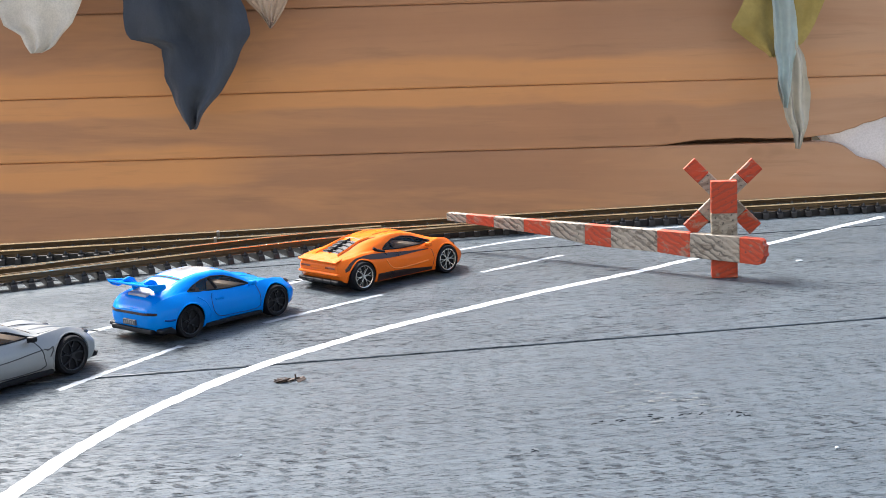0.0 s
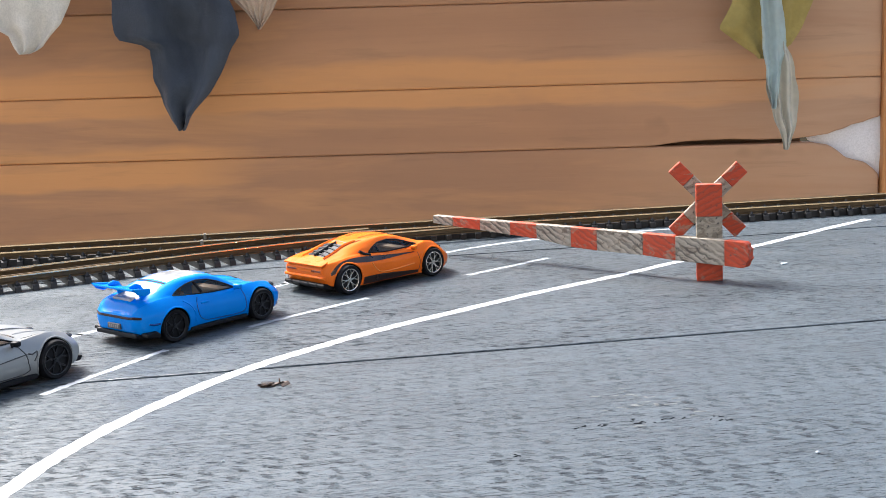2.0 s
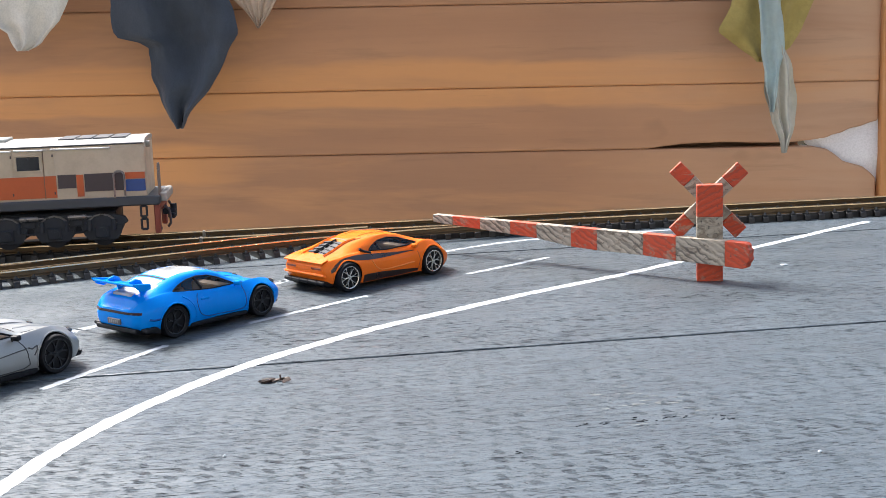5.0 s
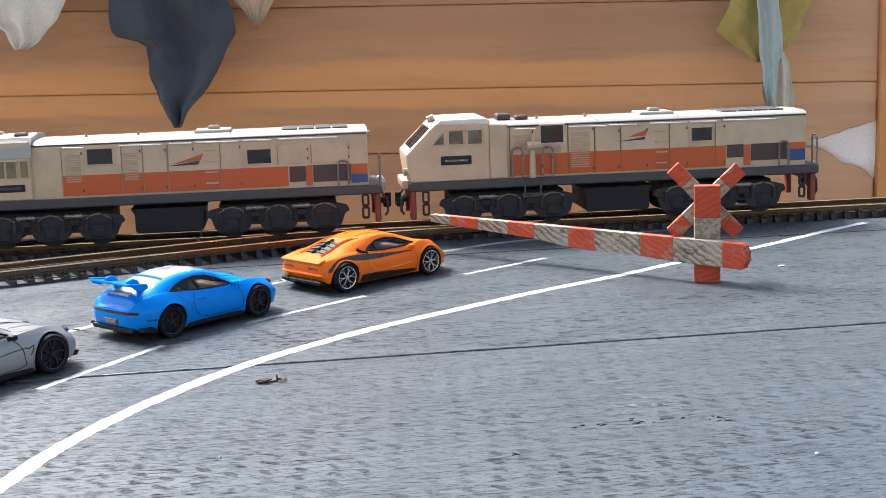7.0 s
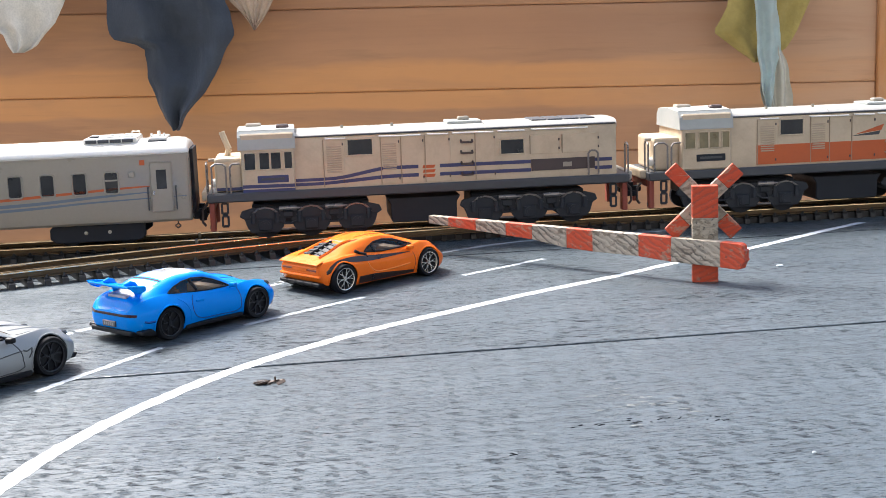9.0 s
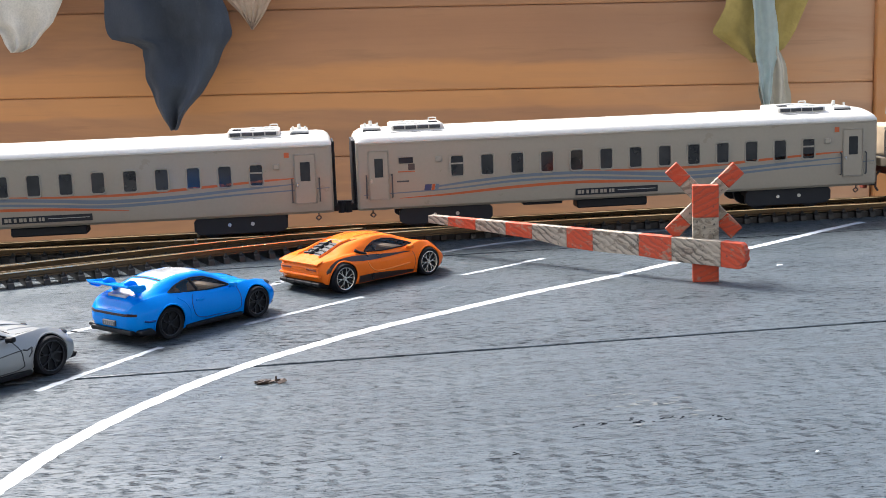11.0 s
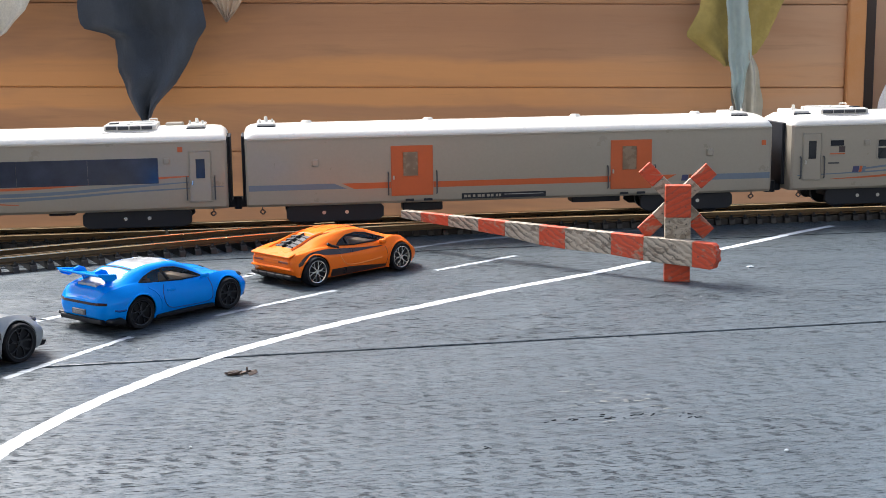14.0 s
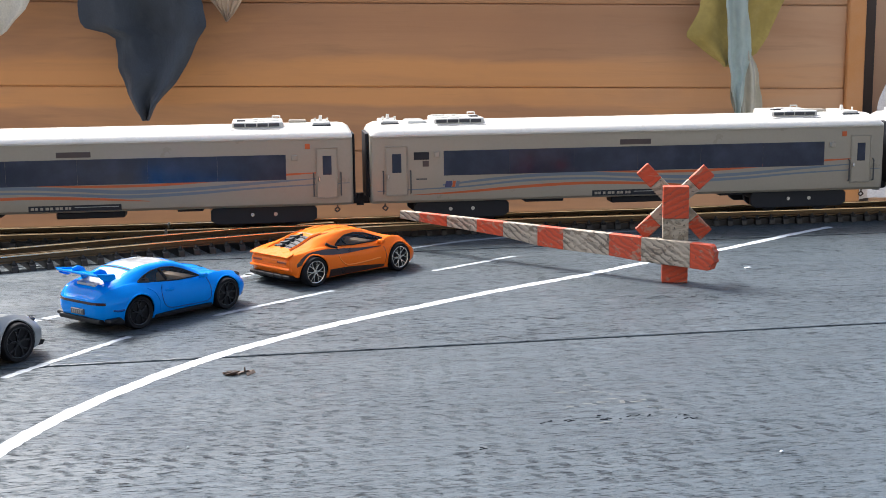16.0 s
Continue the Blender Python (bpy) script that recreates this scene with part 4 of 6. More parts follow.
def loco_hood(t, x0, x1, louvres, doors, loops, ladder, gap):
    ys = -14.8
    part("hood", profile_loft([[(x * MM, y * k * MM, z * MM) for y, z in HOOD] for x, k in ((x0, 1), (x1 - 1, 1), (x1, 0.96))]), M_CREAM, t, "cream engine hood", smooth=35)
    top = [(y * 1.02, z + 0.25) for y, z in HOOD[2:9]]
    for a, b in ((x0 + 0.2, -8), (-7.7, 26), (26.3, x1 + 0.2)):
        part("roof_panel", profile_loft([[(x * MM, y * MM, z * MM) for y, z in (*top, (0, 45.0))] for x in (a, b)]), M_LOCOROOF, t, smooth=35)
    for s in (-1, 1):
        part("roof_edge", tube([(x0 + 0.4, s * 14.75, 44.5), (x1 - 0.4, s * 14.75, 44.5)], 0.4), M_GREY, t)
    for x0_, x1_, z0, z1 in louvres:
        bm = None
        for i in range(int((z1 - z0) / 0.9)):
            bm = box(x0_, x1_, ys - 0.45, ys + 0.2, z0 + i * 0.9, z0 + i * 0.9 + 0.5, 0.1, 1, bm)
        part("louvre", bm, M_CREAM_SHADE, t)
    for x0_, x1_, z0, z1 in doors:
        d = part("hood_door", flat(x0_, x1_, z0, z1, ys, 0.22, 0.1), M_CREAM, t)
        bm = None
        for z in (z0 + 2, z1 - 2):
            bm = cyl((x1_ - 0.5, ys - 0.5, z - 0.5), (x1_ - 0.5, ys - 0.5, z + 0.5), 0.28, 6, bm=bm)
        part("hinge", bm, M_BROWN, d)
        part("door_gap", flat(x0_ - 0.3, x0_ - 0.02, z0, z1, ys, 0.4, 0), gap, d)
    for a, b in loops:
        part("grab_rail", tube([(a, ys, 43.6), (a, ys - 1, 43.4), (b, ys - 1, 43.2), (b, ys, 43.4)], 0.32), M_WHITE, t)
    lx, lw, kind = ladder
    for i in range(4):
        z = 27.5 + i * 4.3
        part("rung", tube([(lx, ys, z), (lx, ys - 1.4, z - (0.8 if kind else 0)), (lx + lw, ys - 1.4, z - (0.8 if kind else 0)), (lx + lw, ys, z)], 0.42 if kind else 0.3), M_BROWN if kind else M_CREAM, t)
    for x, z1 in ((67.0, 34.0),):
        part("handrail", tube(hand_loop(x, 24, z1, 4), 0.4), M_STEEL_DULL, t)
    for s in (-1, 1):
        part("handrail", tube(hand_loop(83.6 * s, 24, 36, 5, -15, False), 0.4), M_STEEL_DULL, t)
    # roof kit
    part("exhaust_hatch", box(12, 26, -7, 7, 46.0, 47.4, 0.3, 1), M_GREYROOF, t)
    part("exhaust_stack", box(17, 21.5, -2, 2, 47.2, 48.8, 0.4, 1), M_COACH, t)
    for i in range(4):
        part("fan_grille", box(46 + i * 6.6, 52 + i * 6.6, -8.5, 8.5, 45.8, 46.75, 0.2, 1), M_GREY, t)
    for x in (-30, -10):
        part("roof_bolt", cyl((x, -3, 46), (x, -3, 47.6), 0.6, 8), M_COACH, t)
    part("tail_lamp", cyl((x1 - 0.2, -8, 43.5), (x1 + 1.6, -8, 43.5), 1.3, 12), M_COACH, t)


def dark_window(t, x0, x1, z0, z1, y=-14.8):
    w = part("hood_window", flat(x0, x1, z0, z1, y, 0.15, 0.05), M_GLASS, t)
    part("window_frame", ring(x0, x1, z0, z1, y, 0.7, 0.45), M_CREAM, w)


def hood_band(t, x0, x1, z0, z1, mat, y=-14.8, name="stripe", depth=0.32):
    return part(name, flat(x0, x1, z0, z1, y, depth, 0.03), mat, t)


def slant_cab_loco(label):
    t = thing("locomotive", TRACK, label, "locomotive", "locomotives of the train")
    loco_frame(t)
    loops = ((-41, -33), (-19, -4), (-3, 8), (14, 29), (30.5, 41), (44, 66))
    doors = ((-43, -33.5, 24.6, 44), (-19.5, -9, 24.6, 44.2), (-8.6, 1.5, 24.6, 43), (2, 13, 24.6, 43), (22, 29.5, 24.6, 43), (41, 45, 24.6, 43))
    loco_hood(t, -51.6, 79, ((-41.5, -35, 35, 41.5), (-18.5, -11, 27, 41.5), (-29.5, -22.5, 33.5, 36.8)), doors, loops, (16.4, 4, 0), M_SEAM)
    # cab with a raked front
    cab = part("cab", prism([(-83.4, 24), (-84.6, 32.6), (-84.6, 35), (-73.2, 46.2), (-71.6, 47.4), (-51.6, 47.4), (-51.6, 24)], -16.4, 16.4, 0.5), M_CREAM, t, "cream cab with raked front")
    part("cab_roof", prism([(-72.6, 46.2), (-71.2, 48.2), (-53, 48.4), (-51.3, 47.6), (-51.3, 45.6)], -16.7, 16.7, 0.7), M_WHITE, cab)
    for pts in ([(-74.6, 38.3), (-69.4, 38.3), (-69.4, 43.8)], [(-67.8, 38.2), (-61.8, 38.2), (-61.8, 43.9), (-67.8, 43.9)], [(-60.2, 38.1), (-54.2, 38.1), (-54.2, 43.9), (-60.2, 43.9)]):
        w = part("cab_window", polygon(pts, -16.4, depth=0.2), M_GLASS_CAB, cab)
        part("window_frame", tube([(x, -16.6, z) for x, z in (*pts, pts[0])], 0.3), M_CREAM, w)
    ang = math.atan2(46.2 - 35, -73.2 + 84.6)
    for y in (-11.5, 1.5):
        w = box(-5.5, 5.5, y, y + 10, -0.2, 0.3, 0.1, 1, m=Matrix.Translation((-78.6 * MM, 0, 41.0 * MM)) @ Matrix.Rotation(-ang, 4, "Y"))
        part("windscreen", w, M_GLASS, cab)
    plate = part("name_plate", flat(-71, -58.8, 30.4, 33.9, -16.4, 0.35, 0.2), M_DARK, cab)
    part("lettering_bar", flat(-69.4, -60.4, 31.7, 32.5, -16.75, 0.1, 0), M_STEEL_DULL, plate)
    part("headlamp", cyl((-74.6, -4, 47.6), (-72, -4, 48.6), 1.4, 12), M_COACH, cab)
    part("nose_lamp", cyl((-85.6, -12, 28), (-83.4, -12, 28), 1.6, 12), M_COACH, cab)
    part("horn", box(-46.5, -41, -5, 3, 46.2, 48.8, 0.5, 1), M_BROWN, t)
    part("horn", box(-39, -34, -6, 0, 46.2, 48.0, 0.5, 1), M_BROWN, t)
    part("cab_partition", box(-51.6, -44, -15.6, 15.6, 24, 45.6, 0.4, 1), M_CREAM, t)
    hood_band(t, -43.2, 45.2, 24.8, 33.2, M_ORANGE)
    hood_band(t, 45.8, 52.6, 28.2, 33.4, M_BROWN)
    hood_band(t, 52.8, 55.4, 24.8, 33.2, M_ORANGE)
    hood_band(t, 55.8, 70.8, 26.6, 33.4, M_BROWN)
    hood_band(t, 71.2, 78.6, 30.8, 33.3, M_ORANGE)
    hood_band(t, 71.2, 78.6, 26.0, 30.6, M_DEEPBLUE)
    dark_window(t, -30.6, -21.6, 37.4, 44.2)
    dark_window(t, 31.0, 39.4, 35.6, 40.8)
    part("logo_mark", polygon([(4.5, 38.2), (13, 41.2), (12, 38.6)], -15.0), M_ORANGE, t)
    part("logo_mark", polygon([(0, 36.6), (12, 38.2), (11.5, 37.0)], -15.0), M_GREY, t)
    part("handrail", tube(hand_loop(-42.5, 24, 36.0, 4.2), 0.42), M_STEEL_DULL, t)
    part("handrail", tube(hand_loop(-30.4, 24, 36.0, 4.2), 0.42), M_STEEL_DULL, t)
    part("access_ladder", ring(-37.4, -31.8, 18, 23, -17.0, 0.7, 0.7), M_GREY, t)
    bm = cyl((-34.4, -16.4, 24), (-34.4, -16.4, 35), 1.4, 10, 1.1)
    cyl((-36.5, -16.4, 36.5), (-31.0, -16.4, 37), 1.8, 10, 1.5, bm=bm)
    cyl((-34.2, -16.4, 38), (-33.6, -16.4, 41.5), 0.9, 8, 0.5, bm=bm)
    part("standpipe", bm, M_CREAM, t, "cream standpipe on the walkway")
    return t


def hood_cab_loco(label, livery):
    t = thing("locomotive", TRACK, label, "locomotive", "locomotives of the train")
    loco_frame(t)
    loops = ((-37, -29.5), (-16, 0), (3, 11), (13, 29), (31, 41.5), (44.5, 67))
    doors = ((-38, -30, 24.6, 43), (-15.5, -8, 24.6, 43), (-7.5, 1.5, 24.6, 43), (2, 12, 24.6, 43), (22, 30, 24.6, 43), (44, 56, 33.5, 41), (57, 72, 33.5, 41))
    loco_hood(t, -49.4, 79, ((-36.8, -31, 30, 41), (-15, -9.5, 30, 41.5)), doors, loops, (16.2, 4.4, livery), M_SEAM_PALE)
    part("nose_hood", box(-80.6, -69.5, -12.5, 12.5, 24, 37.4, 1.2, 2), M_CREAM, t, "cream short nose hood")
    cab = part("cab", box(-70.0, -49.4, -16.4, 16.4, 24, 46.6, 0.5, 1), M_CREAM, t, "cream cab")
    roof = [[(x * MM, y * MM, z * MM) for y, z in ((-16.9, 40.4), (-16.3, 45.2), (-14.0, 47.6), (0, 48.4), (14.0, 47.6), (16.3, 45.2), (16.9, 40.4))] for x in (-71.0, -48.8)]
    part("cab_roof", profile_loft(roof), M_GREYROOF, cab, "pale grey curved cab roof", smooth=25)
    part("cab_roof_top", profile_loft([[(x * MM, y * MM, z * MM) for y, z in ((-13.8, 47.8), (0, 48.7), (13.8, 47.8), (0, 47.6))] for x in (-70.6, -49.2)]), M_WHITE, cab)
    for x0, x1 in ((-68.6, -64.6), (-62.8, -59.2), (-58.4, -54.8), (-53.2, -50.4)):
        w = part("cab_window", flat(x0, x1, 32.8, 39.0, -16.4, 0.12, 0.03), M_GLASS if livery else M_GLASS_WARM, cab)
        part("window_frame", ring(x0, x1, 32.8, 39.0, -16.4, 0.45, 0.4), M_CREAM, w)
    plate = part("name_plate", flat(-64, -52, 27.4, 30.2, -16.4, 0.35, 0.2), M_NAVY if livery else M_DARK, cab)
    part("lettering_bar", flat(-62.6, -53.4, 28.4, 29.3, -16.75, 0.1, 0), M_GREY, plate)
    part("horn", box(-56, -51, -10, -6, 47.4, 49.4, 0.5, 1), M_BROWN, cab)
    part("roof_bar", box(-68, -62, -3, 3, 48.0, 49.6, 0.4, 1), M_COACH, cab)
    part("nose_lamp", cyl((-82.2, -10, 27.5), (-80, -10, 27.5), 1.8, 12), M_WHITE, t)
    part("handrail", tube(hand_loop(-81.5, 24, 35.6, 5.4), 0.4), M_STEEL_DULL, t)
    part("handrail", tube([(-74.5, -16.8, 24), (-74.5, -16.8, 34), (-73.5, -16.8, 35.4), (-70.5, -16.8, 35.4)], 0.4), M_STEEL_DULL, t)
    part("sand_filler", cyl((-83, -8, 36.5), (-79, -8, 36.5), 0.6, 8), M_COACH, t)
    dark_window(t, -28.4, -19.0, 36.6, 42.4)
    dark_window(t, 32.2, 41.2, 34.2, 39.6)
    if livery:
        for pts, y in (([(-80, 25.2, 0.6), (-70, 25.2, 0.6)], -12.6), ([(-69.8, 26.2, 0.65), (-49.6, 26.0, 0.65)], -16.5), ([(-69.8, 24.4, 0.6), (-49.6, 24.4, 0.6)], -16.5)):
            part("stripe", swoosh(pts, y), M_NAVY, t)
        for dz in (0, -3.3):
            k = -1.7 if dz else 0
            part("stripe", swoosh([(-49.3, 27.6 + k, 0.6), (-40, 27.6 + k, 0.6), (-31, 28.0 + k, 0.65), (-16, 30.6 + dz, 0.7), (-10, 30.8 + dz, 0.7), (-1, 30.8 + dz, 0.7)], -15.1), M_NAVY, t)
            part("stripe", swoosh([(7.5, 30.7 + dz, 0.7), (44, 30.6 + dz, 0.7)], -15.1), M_NAVY, t)
            part("stripe", swoosh([(70, 30.2 + dz, 0.7), (77, 30.2 + dz, 0.7)], -15.1), M_NAVY, t)
        for i in range(3):
            part("emblem_bar", polygon([(0.6, 26.4 + 1.8 * i), (5.2, 26.4 + 1.8 * i), (5.8, 27.6 + 1.8 * i), (1.0, 27.6 + 1.8 * i)], -15.0), M_ORANGE, t)
        hood_band(t, 44.2, 70, 26.8, 31.4, M_BROWN)
        hood_band(t, 57, 60.6, 28.0, 29.8, M_COACH, -15.0)
        part("antenna", tube([(-76, -2, 37), (-75, -2, 40), (-76.5, -2, 44), (-77.5, -2, 47)], 1.2, 8), M_CREAM, t, "bent cream peg on the nose")
    else:
        hood_band(t, -38.4, 47.6, 24.8, 32.6, M_ORANGE)
        hood_band(t, 48.2, 54.4, 26.4, 32.4, M_BROWN)
        hood_band(t, 54.6, 57, 24.8, 32.6, M_ORANGE)
        hood_band(t, 57.4, 72, 26.0, 32.6, M_BROWN)
        hood_band(t, 72.2, 78.6, 28.6, 32.4, M_ORANGE)
        hood_band(t, 72.2, 78.6, 25.0, 28.4, M_DEEPBLUE)
        part("logo_mark", polygon([(3, 35.2), (15.6, 39.0), (14.4, 36.6)], -15.0), M_ORANGE, t)
        part("logo_mark", polygon([(1, 34.6), (14, 36.4), (13.4, 34.8)], -15.0), M_GREY, t)
    return t


M_GLASS_BLUE = glass_dark("blue tinted glass", (0.012, 0.018, 0.04), 0.08)
M_GLASS_WARM = glass_dark("dusty cab glass", (0.16, 0.13, 0.07), 0.25)
M_GLASS_CAB = glass_dark("dusty brown cab glass", (0.10, 0.085, 0.07), 0.2)
M_SEAM = paint("brown grime seam", (0.17, 0.115, 0.07), 0.7)
M_SEAM_PALE = paint("faint grime seam", (0.33, 0.25, 0.17), 0.7)
M_BROWN_GLASS = glass_dark("brown glass", (0.16, 0.11, 0.07), 0.2)
M_DEEPBLUE = paint("deep blue paint", (0.025, 0.07, 0.25), 0.4)
# darker copy of the body cream: the louvres' shade is in the colour
M_CREAM_SHADE = paint("shaded cream louvre paint", (0.44, 0.345, 0.25), 0.5, 0, 0.35, 120, (0.2, 0.15, 0.1))
M_UNDER = paint("dark grey bogie paint", (0.024, 0.028, 0.036), 0.55, 0, 0.3, 200, (0.06, 0.055, 0.05), spec=0.3)
M_STEEL_DULL = paint("dull steel wire", (0.22, 0.20, 0.19), 0.3, 0.6, 0.35, 200)

TRAIN = [
    (slant_cab_loco("cream and orange model diesel locomotive with raked cab"), 69.5),
    (hood_cab_loco("cream and orange model diesel locomotive with square cab", 0), -109.0),
    (hood_cab_loco("cream model diesel locomotive with navy stripes on the rails", 1), -284.5),
]
first = window_coach("grey-white model coach with thirteen windows and swoosh stripes")
TRAIN += [(first, -481.0), (copy_thing(first, TRACK), -703.5)]
TRAIN.append((baggage_coach("grey-white model baggage coach with two orange doors"), -925.0))
first = lounge_coach("grey-white model coach with a long tinted window band")
TRAIN += [(first, -1145.0), (copy_thing(first, TRACK), -1365.0)]
PROGRESS = ((0, -931), (3, -532), (6.3, -93), (7, 0), (8, 138.0), (9, 276), (10.5, 484), (12.5, 762), (14, 965), (16, 1234))

# ---- die-cast cars ----
def curve(keys, x):
    """A smooth line through (x, value) keys that does not overshoot."""
    xs, vs = [k[0] for k in keys], [k[1] for k in keys]
    if x <= xs[0]:
        return vs[0]
    if x >= xs[-1]:
        return vs[-1]
    i = max(k for k in range(len(xs) - 1) if xs[k] <= x)

    def slope(k):
        if k <= 0 or k >= len(xs) - 1:
            j = min(max(k, 1), len(xs) - 1)
            return (vs[j] - vs[j - 1]) / (xs[j] - xs[j - 1])
        a, b = (vs[k] - vs[k - 1]) / (xs[k] - xs[k - 1]), (vs[k + 1] - vs[k]) / (xs[k + 1] - xs[k])
        return 0.0 if a * b <= 0 else 2 * a * b / (a + b)

    h = xs[i + 1] - xs[i]
    t = (x - xs[i]) / h
    a, b = slope(i) * h, slope(i + 1) * h
    return vs[i] * (1 + 2 * t) * (1 - t) ** 2 + a * t * (1 - t) ** 2 + vs[i + 1] * t * t * (3 - 2 * t) + b * t * t * (t - 1)


def pair(name, meshes, mat, parent):
    for bm in meshes:
        part(name, bm, mat, parent)


def inside(poly, u, v):
    hit = False
    for (a, b), (c, d) in zip(poly, poly[1:] + poly[:1]):
        if (b > v) != (d > v) and u < (c - a) * (v - b) / (d - b) + a:
            hit = not hit
    return hit


class CarShape:
    """The skin of a toy car in millimetres: x forward, z up. Each section runs from the sill (floor) over the widest
    line (wide), the shoulder (crest) and the roof rail or inner hood (rail) to the middle (spine)."""

    def __init__(self, x0, x1, floor, wide, crest, rail, spine, axles, gap, crisp=0.0, ledge=0.5, belly=0.45):
        self.x0, self.x1, self.floor, self.wide, self.crest, self.rail, self.spine = x0, x1, floor, wide, crest, rail, spine
        self.axles, self.gap, self.crisp, self.ledge, self.belly = axles, gap, crisp, ledge, belly

    def section(self, x):
        zf, w = curve(self.floor, x), curve(self.wide, x)
        cw, cz = w - curve([(k[0], k[2]) for k in self.crest], x), curve([(k[0], k[1]) for k in self.crest], x)
        rw, rz = curve([(k[0], k[2]) for k in self.rail], x), curve([(k[0], k[1]) for k in self.rail], x)
        zc = curve(self.spine, x)
        high = max(0.0, min(1.0, (rz - cz) / 3.0))
        keys = [(w - 1.2, zf), (w - 0.35, zf + 0.22 * (cz - zf)), (w, zf + self.belly * (cz - zf)), (w - 0.25, zf + 0.72 * (cz - zf)),
                (cw, cz), (cw - self.ledge, cz + 0.18 * high),
                ((cw - self.ledge) * 0.5 + rw * 0.5 + 0.45 * high, cz * 0.5 + rz * 0.5 + 0.12), (rw, rz), (rw * 0.55, rz + 0.72 * (zc - rz)), (0.0, zc)]
        pts = [Vector(k) for k in keys]
        ext = [2 * pts[0] - pts[1]] + pts + [Vector((-pts[-2].x, pts[-2].y))]
        out = []
        for a, b, c, d in zip(ext, ext[1:], ext[2:], ext[3:]):
            n = 4
            for i in range(n):
                t = i / n
                s = 0.5 * (2 * b + (c - a) * t + (2 * a - 5 * b + 4 * c - d) * t * t + (3 * b - a - 3 * c + d) * t**3)
                out.append(s.lerp(b.lerp(c, t), self.crisp))
        return [(p.x, p.y) for p in out] + [(0.0, zc)]

    def side(self, x, z):
        pts = self.section(x)[:18]
        return float(np.interp(z, [p[1] for p in pts], [p[0] for p in pts]))

    def top(self, x, y):
        pts = self.section(x)[16:]
        return float(np.interp(-abs(y), [-p[0] for p in pts], [p[1] for p in pts]))

    def shell(self):
        n = int((self.x1 - self.x0) / 0.55)
        rings = []
        xs = [self.x0 + (self.x1 - self.x0) * i / n for i in range(n + 1)]
        for x in xs:
            half = self.section(x)
            rings.append([(x * MM, -y * MM, z * MM) for y, z in half] + [(x * MM, y * MM, z * MM) for y, z in half[-2::-1]])
        for end, d in ((rings[0], -1), (rings[-1], 1)):
            mid = sum((Vector(p) for p in end), Vector()) / len(end)
            for k, o in ((0.93, 0.35), (0.8, 0.6)):
                ringed = [tuple(mid + (Vector(p) - mid) * k + Vector((d * o * MM, 0, 0))) for p in end]
                rings = [ringed] + rings if d < 0 else rings + [ringed]
        b = profile_loft(rings)
        for a, r in self.axles:
            R = r + self.gap
            disc = [(a + R * math.cos(i * math.pi / 14), r + R * math.sin(i * math.pi / 14)) for i in range(28)]
            self.cut(b, disc, "side", keep=False)
        return b

    def cut(self, bm, poly, view, keep=True, low=-9.0):
        """Cuts an outline out of the shell, seen from the side (x, z) or from above (x, y); gives the piece."""
        us, vs = [p[0] for p in poly], [p[1] for p in poly]
        axis = 2 if view == "side" else 1

        def near(f):
            lo, hi = [1e9, 1e9], [-1e9, -1e9]
            for v in f.verts:
                for k, c in enumerate((v.co.x / MM, v.co[axis] / MM)):
                    lo[k], hi[k] = min(lo[k], c), max(hi[k], c)
            return hi[0] > min(us) - 0.1 and lo[0] < max(us) + 0.1 and hi[1] > min(vs) - 0.1 and lo[1] < max(vs) + 0.1

        faces = [f for f in bm.faces if near(f)]
        for (a, b), (c, d) in zip(poly, poly[1:] + poly[:1]):
            geom = list({v for f in faces for v in f.verts}) + list({e for f in faces for e in f.edges}) + faces
            n = Vector((b - d, 0, c - a)) if view == "side" else Vector((b - d, c - a, 0))
            p = Vector((a, 0, b)) * MM if view == "side" else Vector((a, b, 0)) * MM
            done = bmesh.ops.bisect_plane(bm, geom=geom, dist=1e-7, plane_co=p, plane_no=n.normalized())
            faces = list({f for f in done["geom"] if isinstance(f, bmesh.types.BMFace)} | {f for f in faces if f.is_valid})
        gone, piece, seen = [], bmesh.new(), {}
        for f in bm.faces:
            m = f.calc_center_median() / MM
            if m.z > low and inside(poly, m.x, m[axis]) and not (view == "above" and f.normal.z < 0.15):
                gone.append(f)
                if keep:
                    vv = []
                    for v in f.verts:
                        if v not in seen:
                            seen[v] = piece.verts.new(v.co)
                        vv.append(seen[v])
                    piece.faces.new(vv)
        bmesh.ops.delete(bm, geom=gone, context="FACES")
        return piece

    def lip(self, r=0.28):
        """Rolled lips of the four wheel arches."""
        out = []
        for a, rad in self.axles:
            R = rad + self.gap
            for s in (-1, 1):
                pts = []
                for i in range(-3, 32):
                    g = math.pi * i / 28
                    x, z = a + R * math.cos(g), rad + R * math.sin(g)
                    if z > curve(self.floor, x):
                        pts.append((x, s * (self.side(x, z) - 0.06), z))
                out.append(tube(pts, r, 5))
        return out

    def wells(self):
        """Dark linings of the wheel arches."""
        out = []
        for a, rad in self.axles:
            R = rad + self.gap
            for s in (-1, 1):
                b = bmesh.new()
                rows = []
                for i in range(-2, 31):
                    g = math.pi * i / 28
                    x, z = a + R * math.cos(g), rad + R * math.sin(g)
                    y = self.side(x, max(z, curve(self.floor, x)))
                    rows.append([b.verts.new((x * MM, s * yy * MM, z * MM)) for yy in (y - 0.1, y - 5.5)] + [b.verts.new((a * MM, s * (y - 5.5) * MM, rad * MM))])
                for p, q in zip(rows, rows[1:]):
                    b.faces.new((p[0], p[1], q[1], q[0]))
                    b.faces.new((p[1], p[2], q[2], q[1]))
